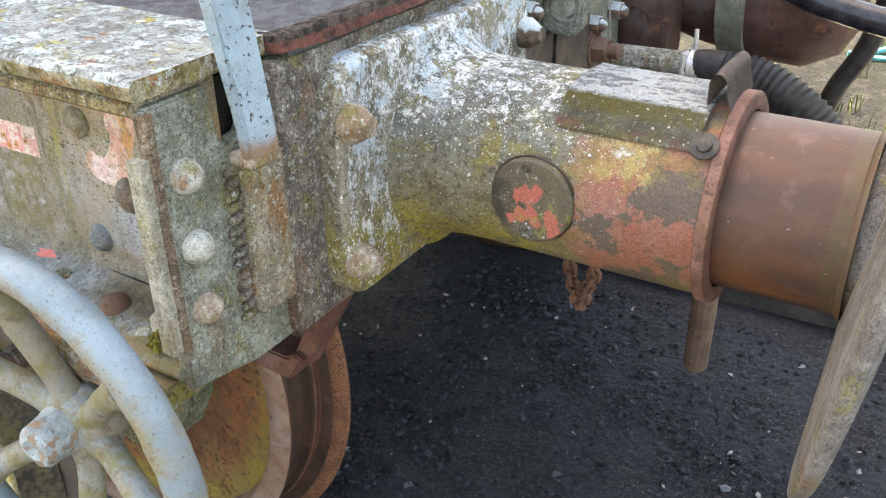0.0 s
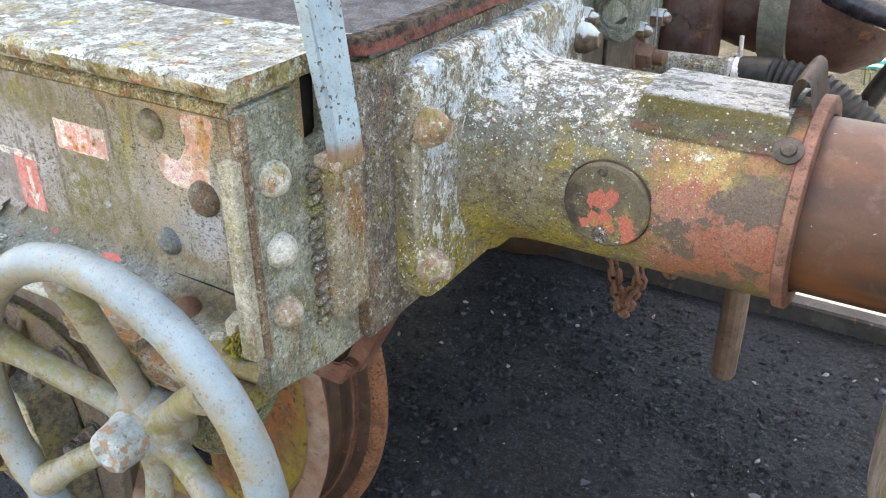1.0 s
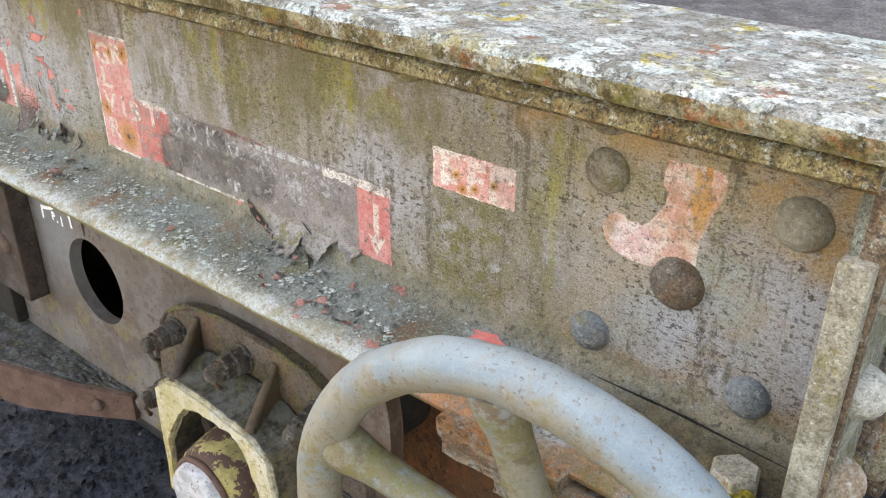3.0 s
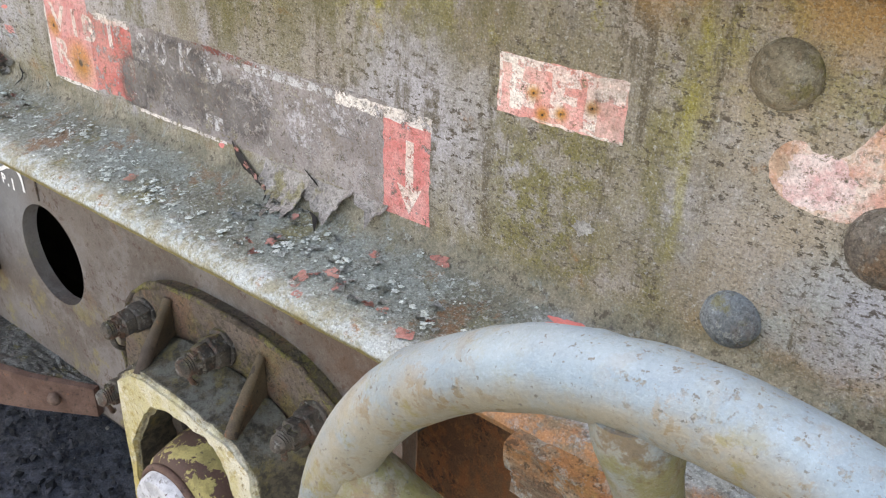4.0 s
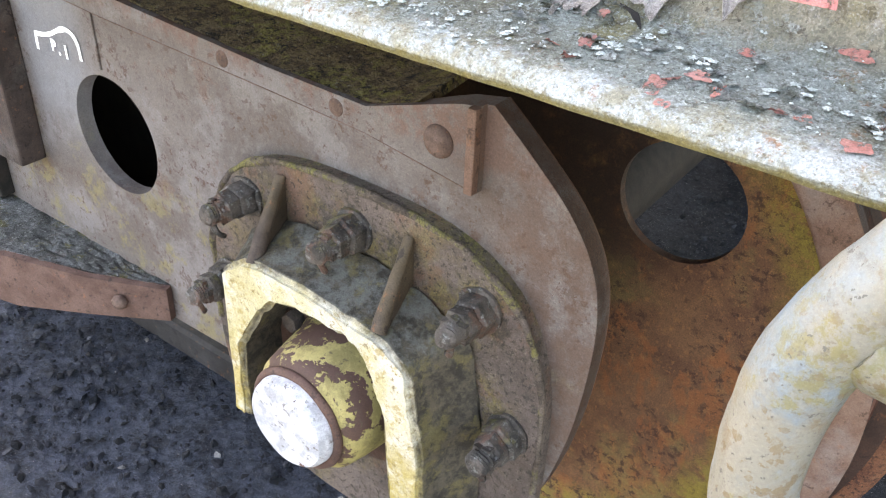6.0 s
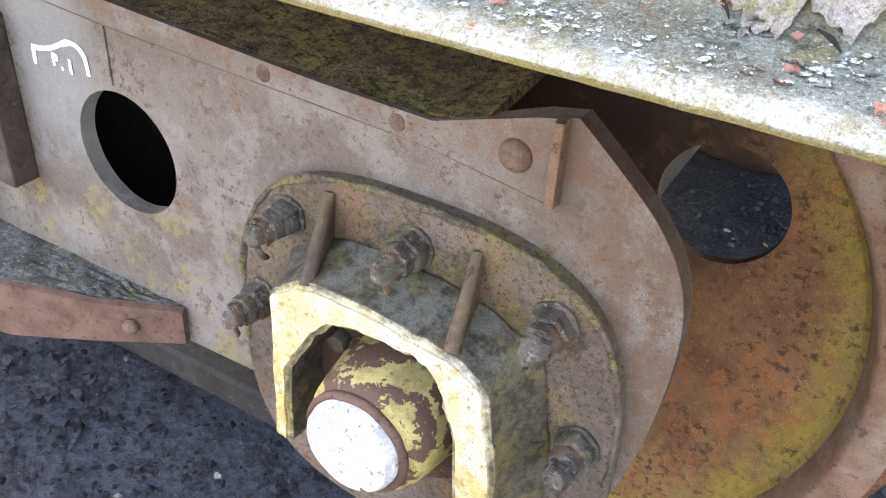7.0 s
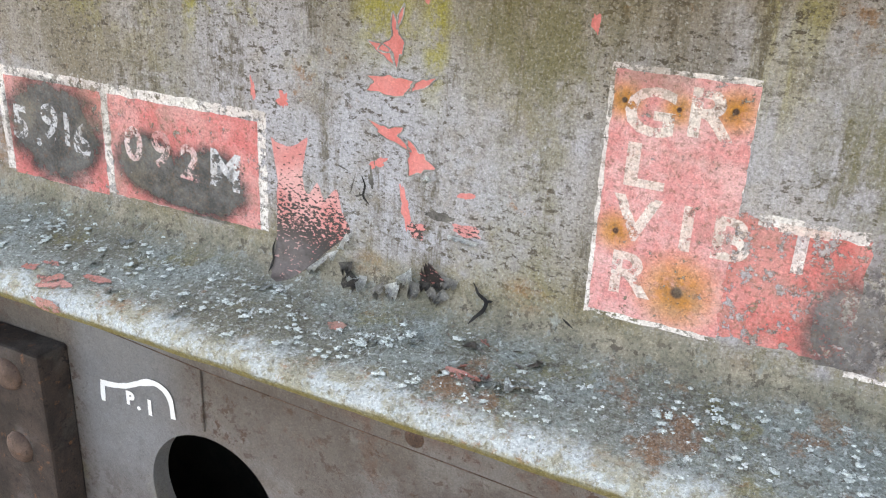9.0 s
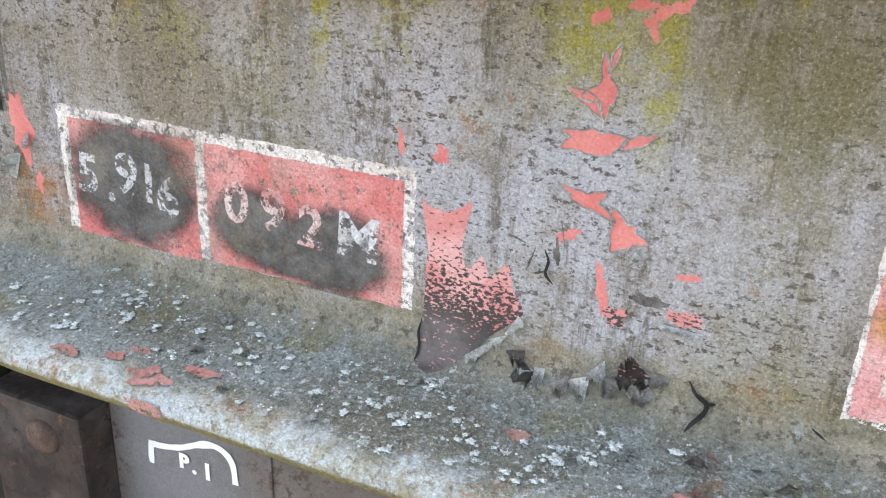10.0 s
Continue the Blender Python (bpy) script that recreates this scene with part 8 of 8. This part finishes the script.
for i in range(36):
    x = rng.uniform(-0.60, -0.42) if i < 18 else rng.uniform(-1.42, -0.9)
    y = rng.uniform(-0.072, -0.012)
    flake((x, y, ledge_z(y) + 0.0003), NL, 0.003 + 0.008 * rng.random(), 0.002 + 0.005 * rng.random(), 0.3 + 0.7 * rng.random(), rng.uniform(0, 6.28), rng.choice((FLAKELEDGE, LEDGE, FLAKELEDGE)), 200 + i)


for i in range(30):
    x, y = rng.uniform(-0.58, -0.36), rng.uniform(-0.062, -0.012)
    sp = rng.uniform(2.4, 3.9)
    w, h = 0.005 + 0.010 * rng.random(), 0.003 + 0.005 * rng.random()
    flake((x, y, ledge_z(y) + 0.0003), NL, w, h, 0.5 + 0.9 * rng.random(), sp, rng.choice((FLAKELEDGE, FLAKELEDGE, MOTTLED)), 500 + i)


def ledge_patch(x, y, w, h, seed, material, label):
    b = bmesh.new()
    vs_ = []
    for i in range(30):
        t = 2 * math.pi * i / 30
        k = 1 + 0.7 * noise.noise(Vector((math.cos(t) * 1.6, math.sin(t) * 1.6, seed * 5.7)))
        yy = y + h / 2 * k * math.sin(t)
        yy = min(-0.003, max(-0.083, yy))
        vs_.append(b.verts.new((x + w / 2 * k * math.cos(t), yy, ledge_z(yy) + 0.0016)))
    b.faces.new(vs_)
    bmesh.ops.triangulate(b, faces=b.faces[:])
    return part("bared_patch", b, material, sole_bar, label)


for i, (x, y, w, h) in enumerate(((-0.530, -0.047, 0.010, 0.010), (-0.536, -0.020, 0.008, 0.005), (-0.483, -0.066, 0.010, 0.016), (-0.466, -0.050, 0.012, 0.008), (-0.454, -0.058, 0.006, 0.010), (-0.407, -0.008, 0.016, 0.008), (-0.472, -0.078, 0.008, 0.006), (-0.412, -0.060, 0.010, 0.006), (-0.454, -0.022, 0.009, 0.005), (-0.386, -0.069, 0.012, 0.010),
                                  (-1.232, -0.074, 0.026, 0.014), (-1.262, -0.066, 0.014, 0.008), (-1.205, -0.060, 0.022, 0.005), (-1.292, -0.073, 0.016, 0.008), (-1.25, -0.058, 0.012, 0.005), (-0.942, -0.05, 0.02, 0.006), (-1.03, -0.04, 0.012, 0.006), (-0.70, -0.05, 0.012, 0.01))):
    ledge_patch(x, y, w, h, i, MOTTLED, "patch of bared red primer on the lower flange")
blot("bared_patch", -1.224, 1.1045, 0.026, 0.0085, MOTTLED, sole_bar, 0, 0.0, 0.25, 77, "red primer on the flange edge", y=-0.0872)
rng = random.Random(8)
LICHEN = plain("pale_mint_lichen", (0.38, 0.44, 0.42), (0.52, 0.58, 0.56), 0.95, 0.0, 150.0, 0.003)
b = bmesh.new()
for cx, cy, n in ((-0.415, -0.045, 26), (-0.50, -0.04, 30), (-0.56, -0.06, 24), (-1.28, -0.03, 40), (-1.33, -0.05, 20), (-1.0, -0.05, 46), (-0.90, -0.06, 40), (-1.1, -0.045, 36), (-0.72, -0.05, 44), (-0.64, -0.06, 30), (-0.8, -0.035, 40), (-1.2, -0.03, 26)):
    for _ in range(n):
        x, y = cx + rng.gauss(0, 0.032), min(-0.01, max(-0.078, cy + rng.gauss(0, 0.014)))
        for _ in range(1 if rng.random() < 0.6 else rng.randint(3, 7)):
            x, y = x + rng.gauss(0, 0.0022), min(-0.008, max(-0.079, y + rng.gauss(0, 0.0022)))
            r = 0.0005 + 0.0025 * rng.random() ** 2.2
            k = [b.verts.new((x + r * q * math.cos(t), y + r * q * math.sin(t), ledge_z(y) + 0.0016)) for t, q in ((2 * math.pi * j / 10, rng.uniform(0.8, 1.35) if j % 2 else rng.uniform(0.55, 1.0)) for j in range(10))]
            c0 = b.verts.new((x, y, ledge_z(y) + 0.0024))
            for j in range(10):
                b.faces.new((k[j], k[(j + 1) % 10], c0))
ob = part("lichen_crust", b, LICHEN, sole_bar, "small pale lichen rosettes on the flange")
tagged(ob, kind="stuff")

# ---- beyond the track ----
rng = random.Random(12)
verts, faces = [], []
for _ in range(160):
    bx, by = rng.uniform(-2.5, 2.0), rng.uniform(2.95, 7.0)
    for _ in range(9):
        a, ln, sp = rng.random() * 6.28, rng.uniform(0.05, 0.16), rng.uniform(0.02, 0.08)
        x, y = bx + rng.gauss(0, 0.03), by + rng.gauss(0, 0.03)
        d, s = Vector((math.cos(a), math.sin(a), 0)), Vector((-math.sin(a), math.cos(a), 0)) * 0.004
        k = len(verts)
        o = Vector((x, y, 0))
        verts += [o - s, o + s, o + d * sp * 0.4 + Vector((0, 0, ln * 0.7)) + s * 0.7, o + d * sp * 0.4 + Vector((0, 0, ln * 0.7)) - s * 0.7, o + d * sp + Vector((0, 0, ln * 0.9))]
        faces += [(k, k + 1, k + 2, k + 3), (k + 3, k + 2, k + 4)]
stuff("weeds", (verts, faces), plain("weed_green", (0.05, 0.075, 0.015), (0.11, 0.13, 0.04), 0.8, 0.0, 5.0), "sparse green and straw weeds beyond the track", "weeds")
trestle = thing("turquoise_frame", (0.15, 5.4, 0.0), "turquoise painted steel frame lying on the far ground", "frame")
TURQ = plain("turquoise_paint", (0.05, 0.30, 0.33), (0.08, 0.38, 0.40), 0.6)
for p, q in (((-0.05, 5.35, 0.02), (0.9, 5.55, 0.02)), ((0.0, 5.38, 0.02), (0.35, 5.9, 0.06)), ((-0.05, 5.35, 0.0), (-0.05, 5.35, 0.05))):
    b = bmesh.new()
    tube(b, [p, q], 0.02, 6)
    part("bar", b, TURQ, trestle)
